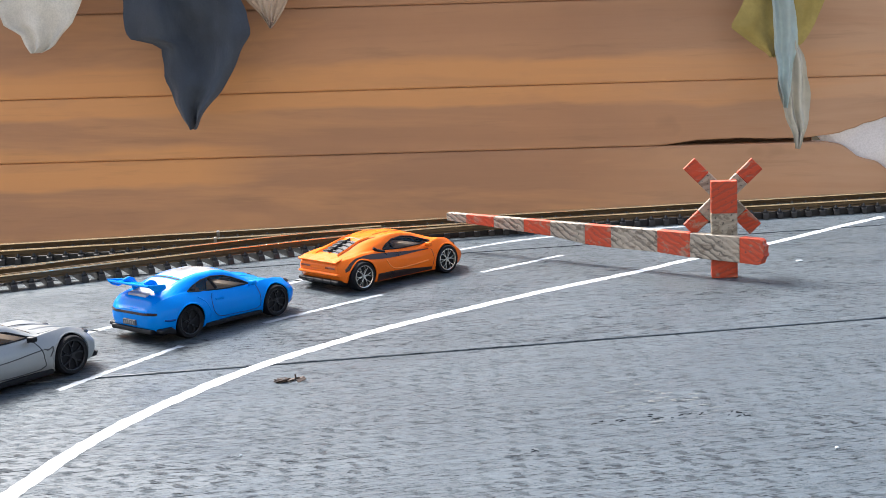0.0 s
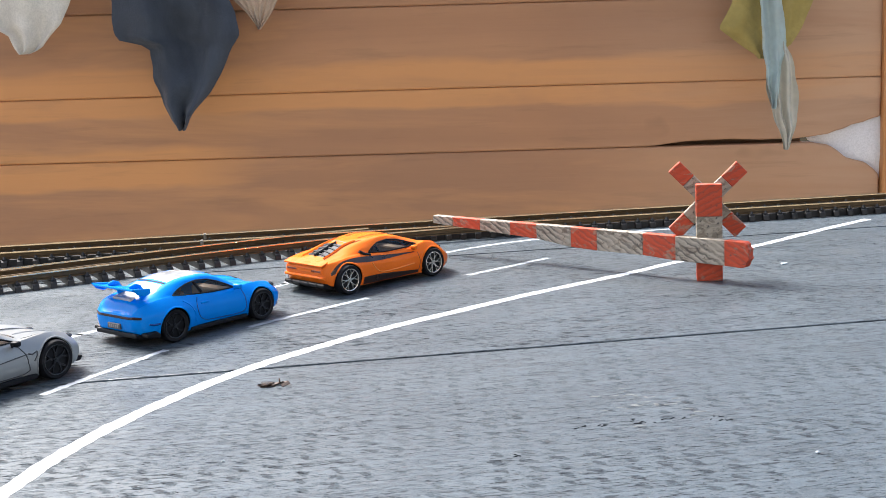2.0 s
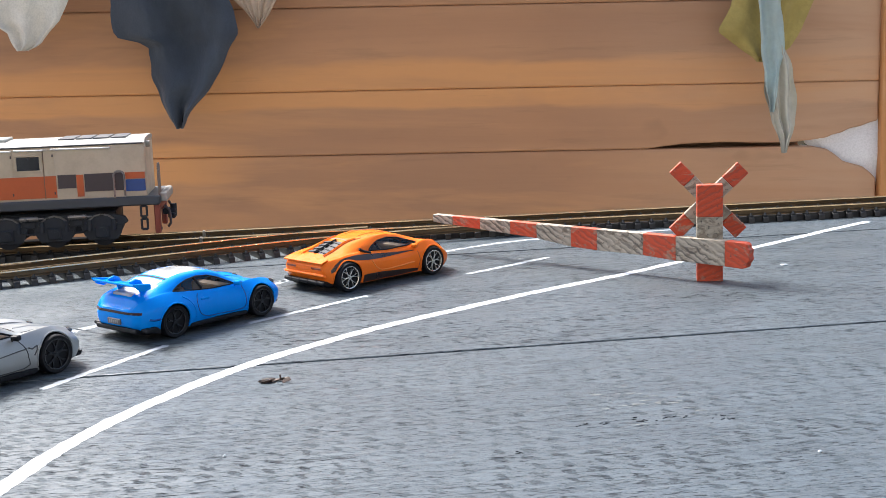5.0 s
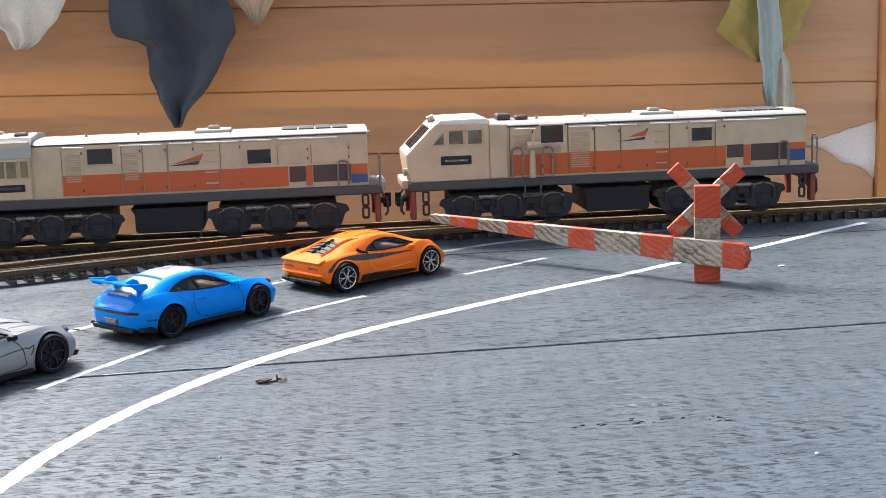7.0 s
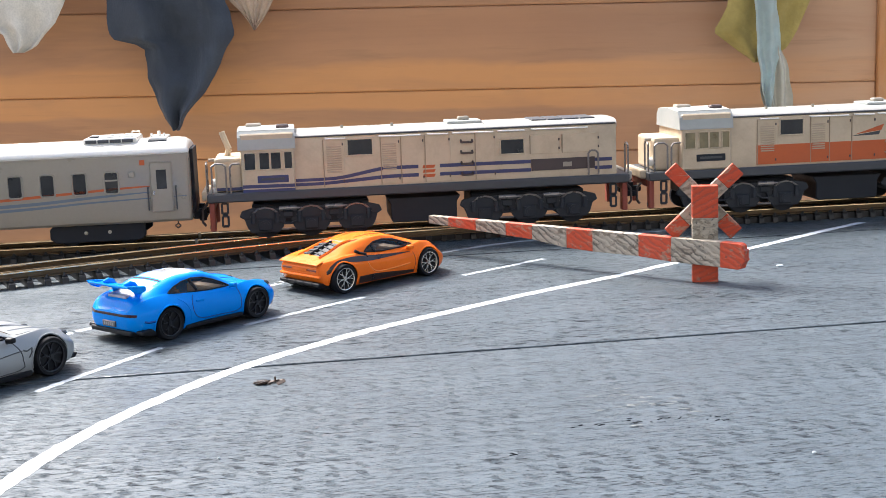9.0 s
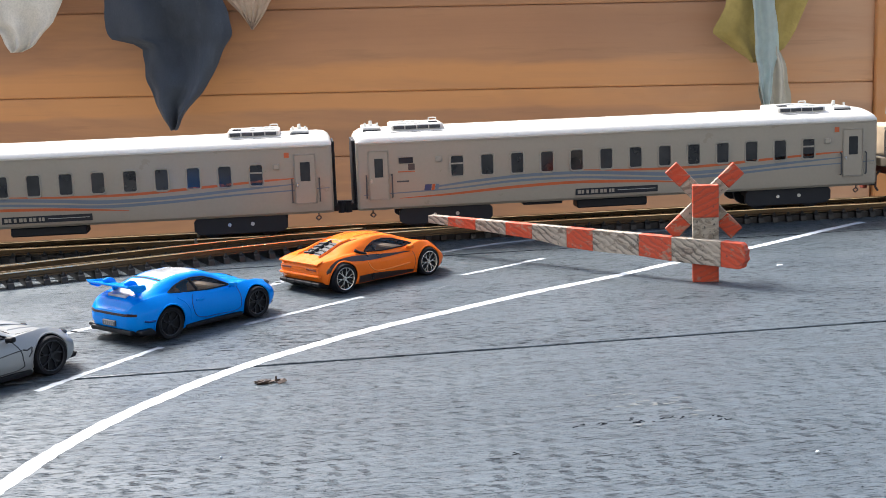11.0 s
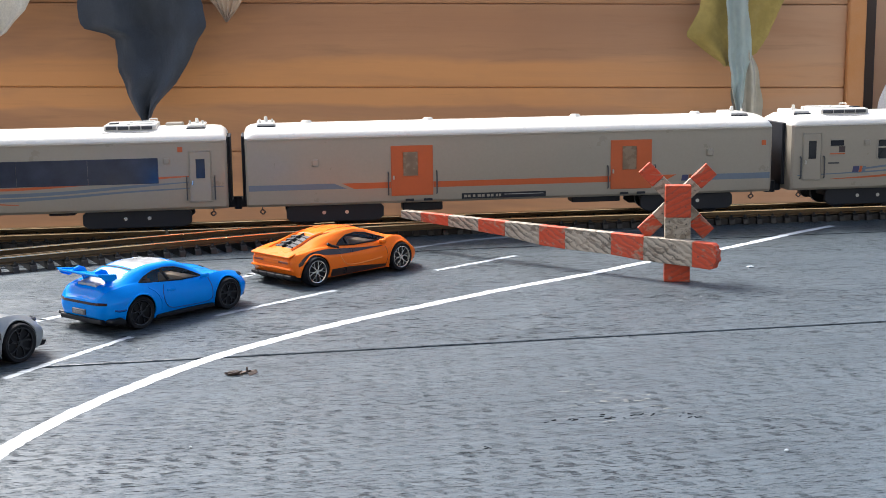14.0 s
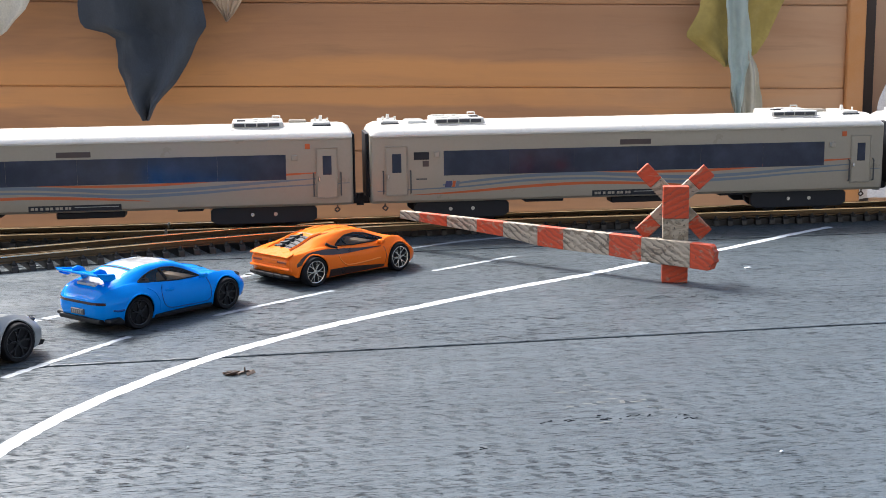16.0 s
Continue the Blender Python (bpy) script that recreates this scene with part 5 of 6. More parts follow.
                out.append(b)
        return out

    def seam(self, points, r=0.13, out=0.02):
        """A fine line on the near and far flank through (x, z) points."""
        return [tube([(p.x, s * (self.side(p.x, p.y) + out), p.y) for p in spline(points, 0.8)], r, 4) for s in (-1, 1)]

    def top_line(self, points, r=0.14, out=0.0):
        """A fine line over the upper skin through (x, y) points."""
        return tube([(p.x, p.y, self.top(p.x, p.y) + out) for p in spline(points, 0.9)], r, 4)


def round_bar(points, wide, thick, face_y, side, bm):
    """A flat bar through (x, z) points, with its own widths, in the plane of a wheel."""
    b = bmesh.new()
    rows = []
    for i, (x, z) in enumerate(points):
        a, c = points[max(i - 1, 0)], points[min(i + 1, len(points) - 1)]
        d = Vector((c[0] - a[0], c[1] - a[1])).normalized()
        n = Vector((-d.y, d.x)) * wide[i] / 2
        rows.append([b.verts.new((px * MM, (face_y + o) * MM, pz * MM)) for px, pz, o in ((x + n.x, z + n.y, -side * thick), (x + 0.6 * n.x, z + 0.6 * n.y, 0), (x - 0.6 * n.x, z - 0.6 * n.y, 0), (x - n.x, z - n.y, -side * thick))])
    for p, q in zip(rows, rows[1:]):
        for k in range(3):
            b.faces.new((p[k], p[k + 1], q[k + 1], q[k]))
    b.faces.new(rows[0])
    b.faces.new(rows[-1][::-1])
    bmesh.ops.recalc_face_normals(b, faces=b.faces[:])
    return join(bm, b)


def turned(x, y, r, prof, seg=36):
    """A ring turned round a wheel's axle; prof: radius and offset along the axle."""
    b = bmesh.new()
    rings = []
    for i in range(seg):
        a = 2 * math.pi * i / seg
        rings.append([b.verts.new(((x + rr * math.cos(a)) * MM, (y + yy) * MM, (r + rr * math.sin(a)) * MM)) for rr, yy in prof])
    for p, q in zip(rings, rings[1:] + rings[:1]):
        for k in range(len(prof) - 1):
            b.faces.new((p[k], p[k + 1], q[k + 1], q[k]))
    bmesh.ops.recalc_face_normals(b, faces=b.faces[:])
    return b


def car_wheel(parent, x, y, r, w, rim_mat, ring_mat, spokes, side, rim_r=0.72, turn=0.25, bar=0.2):
    """A wheel with tyre, deep rim, forked spokes and hub; side is -1 for the near flank."""
    s, R = side, r * rim_r
    prof = ((R, -s * w / 2), (R, s * (w / 2 - 0.25)), (R + 0.12, s * w / 2), (r * 0.93, s * (w / 2 + 0.12)), (r * 0.985, s * (w / 2 - 0.3)), (r, s * (w / 2 - 0.75)), (r, -s * (w / 2 - 0.6)), (r * 0.96, -s * w / 2), (R, -s * w / 2))
    wheel = part("wheel", turned(x, y, r, prof), M_TYRE, parent, smooth=40)
    face = y + s * (w / 2 - 0.12)
    part("wheel_disc", cyl((x, y - w * 0.3, r), (x, face - s * 1.3, r), R, 24), M_TYRE, wheel)
    part("rim", turned(x, face, r, ((R * 0.98, -s * 1.2), (R * 0.90, -s * 0.25), (R * 0.93, s * 0.08), (R * 1.0, s * 0.16), (R * 1.05, -s * 0.1), (R * 1.05, -s * 1.0))), ring_mat, wheel, smooth=50)
    spk = cyl((x, face - s * 1.2, r), (x, face - s * 0.12, r), r * 0.15, 12)
    cyl((x, face - s * 0.2, r), (x, face + s * 0.05, r), r * 0.075, 10, bm=spk)
    for i in range(spokes):
        a = 2 * math.pi * (i + turn) / spokes

        def at(q, e):
            return (x + q * R * math.cos(a + e), r + q * R * math.sin(a + e))
        fork = 0.30 * 5 / spokes
        for d in (-1, 1):
            round_bar([at(0.10, 0), at(0.42, d * 0.08), at(0.62, d * 0.5 * fork), at(0.97, d * fork)], [bar * R * k for k in (0.9, 0.7, 0.55, 0.6)], 0.5, face - s * 0.2, s, spk)
    part("spokes", spk, rim_mat, wheel)


def mirror_pair(parent, x, y, z, mat):
    for s in (-1, 1):
        b = box(-1.0, 0.9, -1.15, 1.15, -0.15, 1.25, 0.5, 3, m=Matrix.Translation((x * MM, s * y * MM, z * MM)) @ Matrix.Rotation(radians(-s * 14), 4, "Z"))
        cyl((x, s * (y - 2.0), z - 0.5), (x, s * (y - 0.6), z + 0.3), 0.35, 6, bm=b)
        part("wing_mirror", b, mat, parent, smooth=50)


def gloss(name, color, flake=0.0, rough=0.22, coat=0.3):
    m, nt, lk, b = nodes_of(name)
    n = noise_tex(nt, lk, 2500, 2, 0.5)
    big = noise_tex(nt, lk, 110, 4, 0.6)
    c = mix(nt, lk, ramp(nt, lk, n, 0.4, 0.6, 0, 0.10), color, tuple(0.75 * v for v in color))
    lk.new(c, b.inputs["Base Color"])
    lk.new(ramp(nt, lk, big, 0.3, 0.7, rough, rough + 0.10), b.inputs["Roughness"])
    b.inputs["Metallic"].default_value = flake
    b.inputs["Specular IOR Level"].default_value = 0.02
    b.inputs["Coat Weight"].default_value = coat
    b.inputs["Coat Roughness"].default_value = 0.035
    bump(nt, lk, big, 0.05, 0.0004, b)
    return m


def clear_tint(name, tint):
    """Thin tinted glazing: see-through, with a sharp reflection."""
    m, nt, lk, b = nodes_of(name)
    out = nt["Material Output"]
    see, shine, mx, fr = nt.new("ShaderNodeBsdfTransparent"), nt.new("ShaderNodeBsdfGlossy"), nt.new("ShaderNodeMixShader"), nt.new("ShaderNodeFresnel")
    see.inputs[0].default_value = (*tint, 1)
    shine.inputs["Roughness"].default_value = 0.05
    fr.inputs[0].default_value = 1.5
    lk.new(fr.outputs[0], mx.inputs[0])
    lk.new(see.outputs[0], mx.inputs[1])
    lk.new(shine.outputs[0], mx.inputs[2])
    lk.new(mx.outputs[0], out.inputs[0])
    return m


M_CARBLUE = gloss("azure car enamel", (0.0, 0.23, 0.78))
M_CARORANGE = gloss("orange car enamel", (0.86, 0.17, 0.018))
M_CARSILVER = gloss("silver car enamel", (0.33, 0.34, 0.34), 0.3, 0.28, 0.3)
M_TYRE = paint("black tyre rubber", (0.006, 0.006, 0.008), 0.6, 0, 0.1, 300, (0.02, 0.018, 0.017), spec=0.2)
M_CHASSIS = paint("black chassis plastic", (0.006, 0.006, 0.008), 0.5, 0, 0.1, dark=(0.02, 0.018, 0.017), spec=0.22)
M_CARGLASS = glass_dark("smoked car window", (0.02, 0.021, 0.024), 0.07)
# pale base colour stands in for the white sky reflected by these panels
M_SKYSHEEN = glass_dark("car glazing with painted sky sheen", (0.30, 0.31, 0.32), 0.10)
M_CLEAR = clear_tint("tinted car glazing", (0.72, 0.69, 0.65))
M_CABIN = paint("tan cabin plastic", (0.22, 0.165, 0.12), 0.6, 0, 0.2)
M_LAMP = paint("dark red lamp paint", (0.03, 0.008, 0.01), 0.2, 0, 0.1)
M_RIMBLACK = paint("gloss black rim", (0.012, 0.012, 0.016), 0.25, 0, 0.1, dark=(0.02, 0.018, 0.017), spec=0.4)
M_RIMCHROME = paint("chrome rim paint", (0.66, 0.62, 0.56), 0.22, 0.9, 0.2)
M_BLUE_SEAM = paint("shaded blue enamel", (0.002, 0.05, 0.24), 0.3, 0, 0.1)
M_ORANGE_SEAM = paint("burnt orange enamel", (0.22, 0.035, 0.004), 0.3, 0, 0.1)
M_SILVER_SEAM = paint("dark groove paint", (0.05, 0.05, 0.055), 0.4, 0, 0.1)
M_BLACKSTRIPE = paint("black side graphic", (0.03, 0.016, 0.012), 0.3, 0, 0.1)
M_PLATE = paint("grey plate print", (0.10, 0.10, 0.105), 0.4, 0, 0.2)
M_PLATEBAR = paint("pale plate bars", (0.28, 0.28, 0.28), 0.4, 0, 0.2)


def chassis(t, c, lo=1.6):
    w = curve(c.wide, 0)
    b = box(c.x0 + 3.5, c.x1 - 4, -w + 5.2, w - 5.2, lo, 6.5, 0.6, 1)
    return part("chassis", b, M_CHASSIS, t, "black plastic chassis")


def interior(t, x0, x1, z, w):
    """The moulded cabin: floor pan, two seats and a dashboard."""
    b = box(x0, x1, -w, w, 6.0, z - 3.2, 0.3, 1)
    for s in (-1, 1):
        box(x0 + 8.5, x0 + 10.4, s * w * 0.5 - 2.3, s * w * 0.5 + 2.3, z - 4, z + 1.6, 0.7, 2, bm=b)
        box(x0 + 8.8, x0 + 10.2, s * w * 0.5 - 1.1, s * w * 0.5 + 1.1, z + 1.4, z + 3.0, 0.5, 2, bm=b)
        box(x0 + 9.5, x0 + 15, s * w * 0.5 - 2.3, s * w * 0.5 + 2.3, z - 4, z - 2.0, 0.6, 2, bm=b)
    box(x1 - 4.4, x1 - 0.5, -w, w, z - 4, z - 0.3, 0.8, 2, bm=b)
    box(x0, x0 + 6, -w, w, z - 4, z - 0.2, 0.8, 2, bm=b)
    part("interior", b, M_CABIN, t, "tan moulded cabin")


def window_rim(c, poly, mat, parent, r=0.2):
    """A fine frame round the glazing of both flanks."""
    for s in (-1, 1):
        pts = []
        for (a, b), (d, e) in zip(poly, poly[1:] + poly[:1]):
            for i in range(4):
                x, z = a + (d - a) * i / 4, b + (e - b) * i / 4
                sec = c.section(x)[16:30]
                pts.append((x, s * (float(np.interp(z, [p[1] for p in sec], [p[0] for p in sec])) + 0.02), z))
        part("window_trim", tube(pts + pts[:1], r, 5), mat, parent)


def winged_coupe(m):
    t = thing("toy_car", m, "azure blue die-cast coupe with rear wing on the road", "toy car", "toy cars waiting in line")
    R = 4.75
    c = CarShape(-27.2, 27.2,
                 ((-27.2, 4.2), (-25, 3.0), (-10, 2.2), (10, 2.2), (22, 2.5), (27.2, 3.2)),
                 ((-27.2, 9.0), (-26.2, 10.6), (-23.5, 12.1), (-19, 13.1), (-15, 13.2), (-11, 12.7), (-7, 12.0), (0, 11.6), (8, 11.8), (12, 12.4), (16, 12.7), (20, 12.3), (23.6, 11.0), (25.8, 9.2), (27.2, 7.2)),
                 ((-27.2, 9.2, 1.6), (-26, 10.9, 1.9), (-23, 12.0, 2.4), (-19, 12.6, 2.6), (-15, 12.7, 2.6), (-11, 12.2, 2.2), (-6, 11.5, 1.5), (4, 10.6, 1.3), (9, 10.8, 1.6), (13, 11.3, 2.3), (16.5, 11.3, 2.6), (20, 10.8, 2.8), (23.6, 9.6, 2.8), (25.8, 8.3, 2.4), (27.2, 6.6, 1.8)),
                 ((-27.2, 9.5, 5.2), (-25, 12.2, 6.6), (-20.5, 13.6, 7.0), (-14, 15.6, 7.3), (-8, 16.4, 7.5), (-3, 16.4, 7.5), (2, 15.5, 7.4), (6.5, 13.5, 7.6), (11.2, 11.2, 7.6), (16, 10.5, 6.6), (20, 9.9, 6.0), (24, 8.7, 5.2), (27.2, 6.5, 3.6)),
                 ((-27.2, 9.7), (-25, 12.5), (-20.5, 14.2), (-14, 16.3), (-8, 17.1), (-3, 17.1), (2, 16.3), (6.5, 14.4), (11.2, 11.8), (16, 10.8), (20, 10.1), (24, 8.9), (27.2, 6.7)),
                 ((-16.3, R), (16.3, R)), 0.62)
    shell = c.shell()
    glaze = [(-15.0, 12.9), (-12.4, 14.1), (-9, 15.1), (-5, 15.5), (-1, 15.1), (2.6, 13.9), (5.6, 12.5), (8.2, 11.25), (0, 11.3), (-9, 12.1)]
    side = c.cut(shell, glaze, "side", low=11)
    rear = c.cut(shell, [(-23.6, -5.2), (-15.2, -6.0), (-15.2, 6.0), (-23.6, 5.2)], "above")
    roof = c.cut(shell, [(-13.4, -5.9), (0.4, -6.2), (0.4, 6.2), (-13.4, 5.9)], "above")
    front = c.cut(shell, [(2.2, -6.4), (10.8, -7.2), (10.8, 7.2), (2.2, 6.4)], "above")
    body = part("body", shell, M_CARBLUE, t, "azure blue body", 45)
    part("side_window", side, M_CLEAR, t, "clear tinted side glazing", 45)
    part("rear_window", rear, M_SKYSHEEN, t, "rear window with sky reflection in its pale colour", 45)
    part("roof_panel", roof, M_SKYSHEEN, t, "glossy roof panel with sky reflection in its pale colour", 45)
    part("windscreen", front, M_CLEAR, t, smooth=45)
    interior(t, -18, 10.5, 11.0, 8.4)
    window_rim(c, glaze, M_CHASSIS, body)
    for s in (-1, 1):
        part("window_post", tube([(-4.4, s * c.side(-4.4, 12.0) - s * 0.25, 12.0), (-6.0, s * (curve([(k[0], k[2]) for k in c.rail], -6) + 0.75), 15.3)], 0.42), M_CHASSIS, t)
    part("seam", c.top_line([(-14.3, -6.0), (-14.6, 0), (-14.3, 6.0)], 0.28), M_CHASSIS, body)
    pair("arch_lip", c.lip(), M_CARBLUE, body)
    pair("wheel_well", c.wells(), M_CHASSIS, body)
    ch = chassis(t, c)
    part("sill", prism([(-10.6, 1.9), (10.6, 1.8), (10.8, 2.9), (-10.4, 3.0)], -12.0, 12.0, 0.25), M_CHASSIS, t)
    part("diffuser", prism([(-27.9, 2.9), (-24, 1.8), (-21.6, 1.9), (-21.4, 3.0), (-24, 3.6), (-27.8, 4.2)], -9.4, 9.4, 0.4), M_CHASSIS, t)
    for y in (-11.0, 11.0):
        part("bumper_corner", prism([(-26.4, 3.2), (-21.6, 2.2), (-21.4, 3.4), (-23, 4.6), (-26.2, 4.2)], y - 1.6, y + 1.6, 0.4), M_CHASSIS, t)
    part("front_splitter", prism([(22, 2.0), (26.6, 2.3), (27.0, 2.9), (22, 3.1)], -7.6, 7.6, 0.3), M_CHASSIS, t)
    lamp = bmesh.new()
    rows = []
    for i in range(-14, 15):
        y = i * 0.75
        x = float(np.interp(abs(y), (0, 6.5, 8.5, 10.2, 11), (-28.0, -27.9, -27.4, -26.5, -25.5)))
        rows.append([lamp.verts.new((px * MM, y * MM, z * MM)) for px, z in ((x + 0.9, 8.9), (x - 0.08, 8.75), (x - 0.1, 8.1), (x + 0.7, 7.9))])
    for p, q in zip(rows, rows[1:]):
        for k in range(3):
            lamp.faces.new((p[k], p[k + 1], q[k + 1], q[k]))
    part("tail_light", lamp, M_LAMP, t, "dark full-width tail light", 50)
    plate = part("number_plate", box(-28.35, -27.6, -2.9, 2.9, 4.9, 6.5, 0.15, 1), M_PLATE, t)
    for i in range(5):
        part("plate_bar", box(-28.42, -28.3, -2.1 + 0.9 * i, -1.55 + 0.9 * i, 5.3, 6.1), M_PLATEBAR, plate)
    part("engine_grille", box(-25.0, -22.4, -4.2, 4.2, 12.3, 13.3, 0.35, 2), M_SKYSHEEN, t)
    pair("seam", c.seam([(-6.8, 11.0), (-7.8, 9.0), (-6.9, 5.6), (-4, 4.0), (2, 3.7), (9.2, 3.8), (10.3, 6), (9.8, 10.6)], 0.14), M_BLUE_SEAM, body)
    pair("haunch_edge", c.seam([(-12.8, 11.2), (-10.5, 9.6), (-8.9, 6.8), (-8.6, 4.2)], 0.35, -0.12), M_CARBLUE, body)
    pair("door_handle", [box(-6.2, -3.0, s * c.side(-4.6, 9.2) - 0.4, s * c.side(-4.6, 9.2) + 0.4, 8.9, 9.7, 0.3, 2) for s in (-1, 1)], M_CARBLUE, body)
    pair("side_vent", c.seam([(-21.5, 6.4), (-23.4, 6.3), (-24.6, 6.6)], 0.3), M_BLUE_SEAM, body)
    part("seam", c.top_line([(13.4, -7.8), (18, -6.6), (24, -5.0), (25.4, 0), (24, 5.0), (18, 6.6), (13.4, 7.8)], 0.12), M_BLUE_SEAM, body)
    pair("headlight", [part_dome(22.8, s * 8.4, c.top(22.8, 8.4) - 0.82, 1.7, 1.3, 0.9) for s in (-1, 1)], M_CARGLASS, t)
    mirror_pair(t, 7.6, 12.0, 11.2, M_CARBLUE)
    wing = part("rear_wing", prism([(-27.8, 16.3), (-26.4, 15.7), (-24.6, 15.4), (-22.4, 15.5), (-22.3, 15.9), (-24.8, 16.1), (-27.6, 16.9)], -9.4, 9.4, 0.2), M_CARBLUE, t, "raised blue rear wing")
    for y in (-9.6, 9.6):
        part("end_plate", prism([(-28.0, 17.1), (-25, 16.7), (-22.0, 16.3), (-21.8, 14.9), (-24, 14.3), (-26.4, 15.2)], y - 0.4, y + 0.4, 0.3), M_CARBLUE, wing)
    for y in (-5.0, 5.0):
        part("wing_strut", prism([(-25.6, 17.0), (-23.6, 17.5), (-22.0, 16.9), (-20.2, 14.2), (-20.0, 13.2), (-22.2, 12.8), (-22.6, 14.4), (-23.6, 16.0), (-25.4, 16.2)], y - 0.5, y + 0.5, 0.25), M_CARBLUE, wing)
    for x in (-16.3, 16.3):
        for s in (-1, 1):
            car_wheel(ch, x, s * 10.7, R, 3.8, M_RIMBLACK, M_RIMBLACK, 5, s, 0.76, 0.25, 0.2)
    return t


def part_dome(x, y, z, rx, ry, rz):
    """A low rounded lens, in millimetres."""
    b = bmesh.new()
    bmesh.ops.create_uvsphere(b, u_segments=14, v_segments=8, radius=1)
    for v in b.verts:
        v.co = Vector((x + v.co.x * rx, y + v.co.y * ry, z + v.co.z * rz)) * MM
    return b


def wedge_coupe(m):
    t = thing("toy_car", m, "orange die-cast wedge sports car with chrome rims", "toy car", "toy cars waiting in line")
    R = 4.9
    c = CarShape(-26.2, 31.0,
                 ((-26.2, 5.2), (-24.6, 3.4), (-10, 2.0), (10, 1.9), (24, 2.0), (31.0, 2.6)),
                 ((-26.2, 10.6), (-25.0, 11.8), (-21, 13.6), (-16, 14.0), (-10, 13.6), (-2, 13.0), (8, 13.0), (14, 13.5), (19, 13.8), (24, 12.9), (27.6, 11.0), (31.0, 7.6)),
                 ((-26.2, 9.6, 1.2), (-24.6, 10.7, 1.6), (-21, 11.3, 2.2), (-16, 11.9, 2.6), (-10, 11.9, 2.6), (-4, 11.0, 2.0), (6, 10.4, 1.8), (12, 11.3, 2.0), (17, 12.3, 2.4), (20.5, 11.8, 2.8), (25, 9.6, 3.2), (28, 7.8, 3.0), (31.0, 5.6, 2.0)),
                 ((-26.2, 9.8, 6.4), (-24.4, 10.9, 7.2), (-19, 12.2, 7.4), (-13, 14.2, 7.4), (-7, 15.3, 7.5), (0, 15.9, 7.5), (6, 15.4, 7.4), (12, 13.7, 7.4), (18, 11.9, 7.2), (22, 10.6, 7.0), (26, 8.7, 6.4), (31.0, 5.7, 4.6)),
                 ((-26.2, 9.9), (-24.4, 11.1), (-19, 12.9), (-13, 14.9), (-7, 16.0), (0, 16.5), (6, 16.0), (12, 14.3), (18, 12.3), (22, 10.9), (26, 8.9), (31.0, 5.8)),
                 ((-18.7, R), (18.7, R)), 0.55, 0.55, 0.6)
    shell = c.shell()
    glaze = [(-7.6, 11.9), (-5.6, 13.2), (-2.4, 14.4), (2.0, 14.8), (6.4, 14.2), (10.4, 12.9), (13.4, 11.9), (9, 11.3), (0, 11.2)]
    side = c.cut(shell, glaze, "side", low=10.3)
    cover = c.cut(shell, [(-21.8, -4.6), (-13.2, -4.2), (-13.2, 4.2), (-21.8, 4.6)], "above")
    front = c.cut(shell, [(6.2, -6.2), (18.2, -6.6), (18.2, 6.6), (6.2, 6.2)], "above")
    body = part("body", shell, M_CARORANGE, t, "orange wedge-shaped body", 32)
    part("side_window", side, M_CLEAR, t, "clear tinted side glazing", 40)
    cover = part("engine_cover", cover, M_CARGLASS, t, "dark slatted engine cover", 40)
    part("windscreen", front, M_CLEAR, t, smooth=40)
    interior(t, -9, 15, 10.8, 8.4)
    window_rim(c, glaze, M_CHASSIS, body, 0.26)
    for s in (-1, 1):
        part("window_post", tube([(-2.8, s * (c.side(-2.8, 11.2) - 0.5), 11.2), (-3.4, s * 8.15, 14.2)], 0.4), M_CHASSIS, t)
    for i in range(4):
        x = -20.6 + 2.1 * i
        part("slat", c.top_line([(x - 0.5, -4.2), (x, -2), (x + 0.1, 0), (x, 2), (x - 0.5, 4.2)], 0.24, 0.12), M_CHASSIS, cover)
    part("spine_rail", c.top_line([(-22.2, 0), (-17, 0), (-12.8, 0)], 0.4, 0.3), M_CHASSIS, cover)
    for s in (-1, 1):
        part("cover_frame", c.top_line([(-22.6, s * 5.4), (-17.4, s * 5.0), (-12.4, s * 4.6), (-9, s * 5.2)], 0.42, 0.1), M_CARORANGE, body)
        part("seam", c.top_line([(-23.0, s * 6.0), (-17.4, s * 5.6), (-11.4, s * 5.4), (-7, s * 6.0)], 0.16), M_ORANGE_SEAM, body)
        part("seam", c.top_line([(-6.0, s * 3.4), (-1, s * 3.8), (4.6, s * 4.4)], 0.14), M_ORANGE_SEAM, body)
        part("seam", c.top_line([(18.8, s * 6.8), (22, s * 5.6), (27, s * 4.6), (30, s * 4.2)], 0.14), M_ORANGE_SEAM, body)
        part("headlight", part_dome(25.2, s * 8.0, c.top(25.2, 8.0) - 0.72, 2.0, 1.0, 0.8), M_CARGLASS, t)
        part("side_intake", tube([(-7.6, s * (c.side(-7.6, 11.0) - 0.3), 11.2), (-10.4, s * (c.side(-10.4, 11.4) - 0.4), 12.0), (-11.8, s * 10.6, 12.9)], 0.5, 6), M_CHASSIS, body)
    part("seam", c.top_line([(-11.6, -4.6), (-11.2, 0), (-11.6, 4.6)], 0.2), M_ORANGE_SEAM, body)
    pair("arch_lip", c.lip(0.3), M_CARORANGE, body)
    pair("wheel_well", c.wells(), M_CHASSIS, body)
    ch = chassis(t, c)
    pair("side_graphic", swoosh_on(c, [(-25.0, 7.4, 0.5), (-23.4, 8.6, 0.9), (-21, 10.0, 0.75), (-18, 10.75, 0.5), (-14, 10.6, 0.8), (-9, 10.2, 0.85), (-3, 9.8, 0.7), (4, 9.6, 0.35), (11, 9.6, 0.12)]), M_BLACKSTRIPE, body)
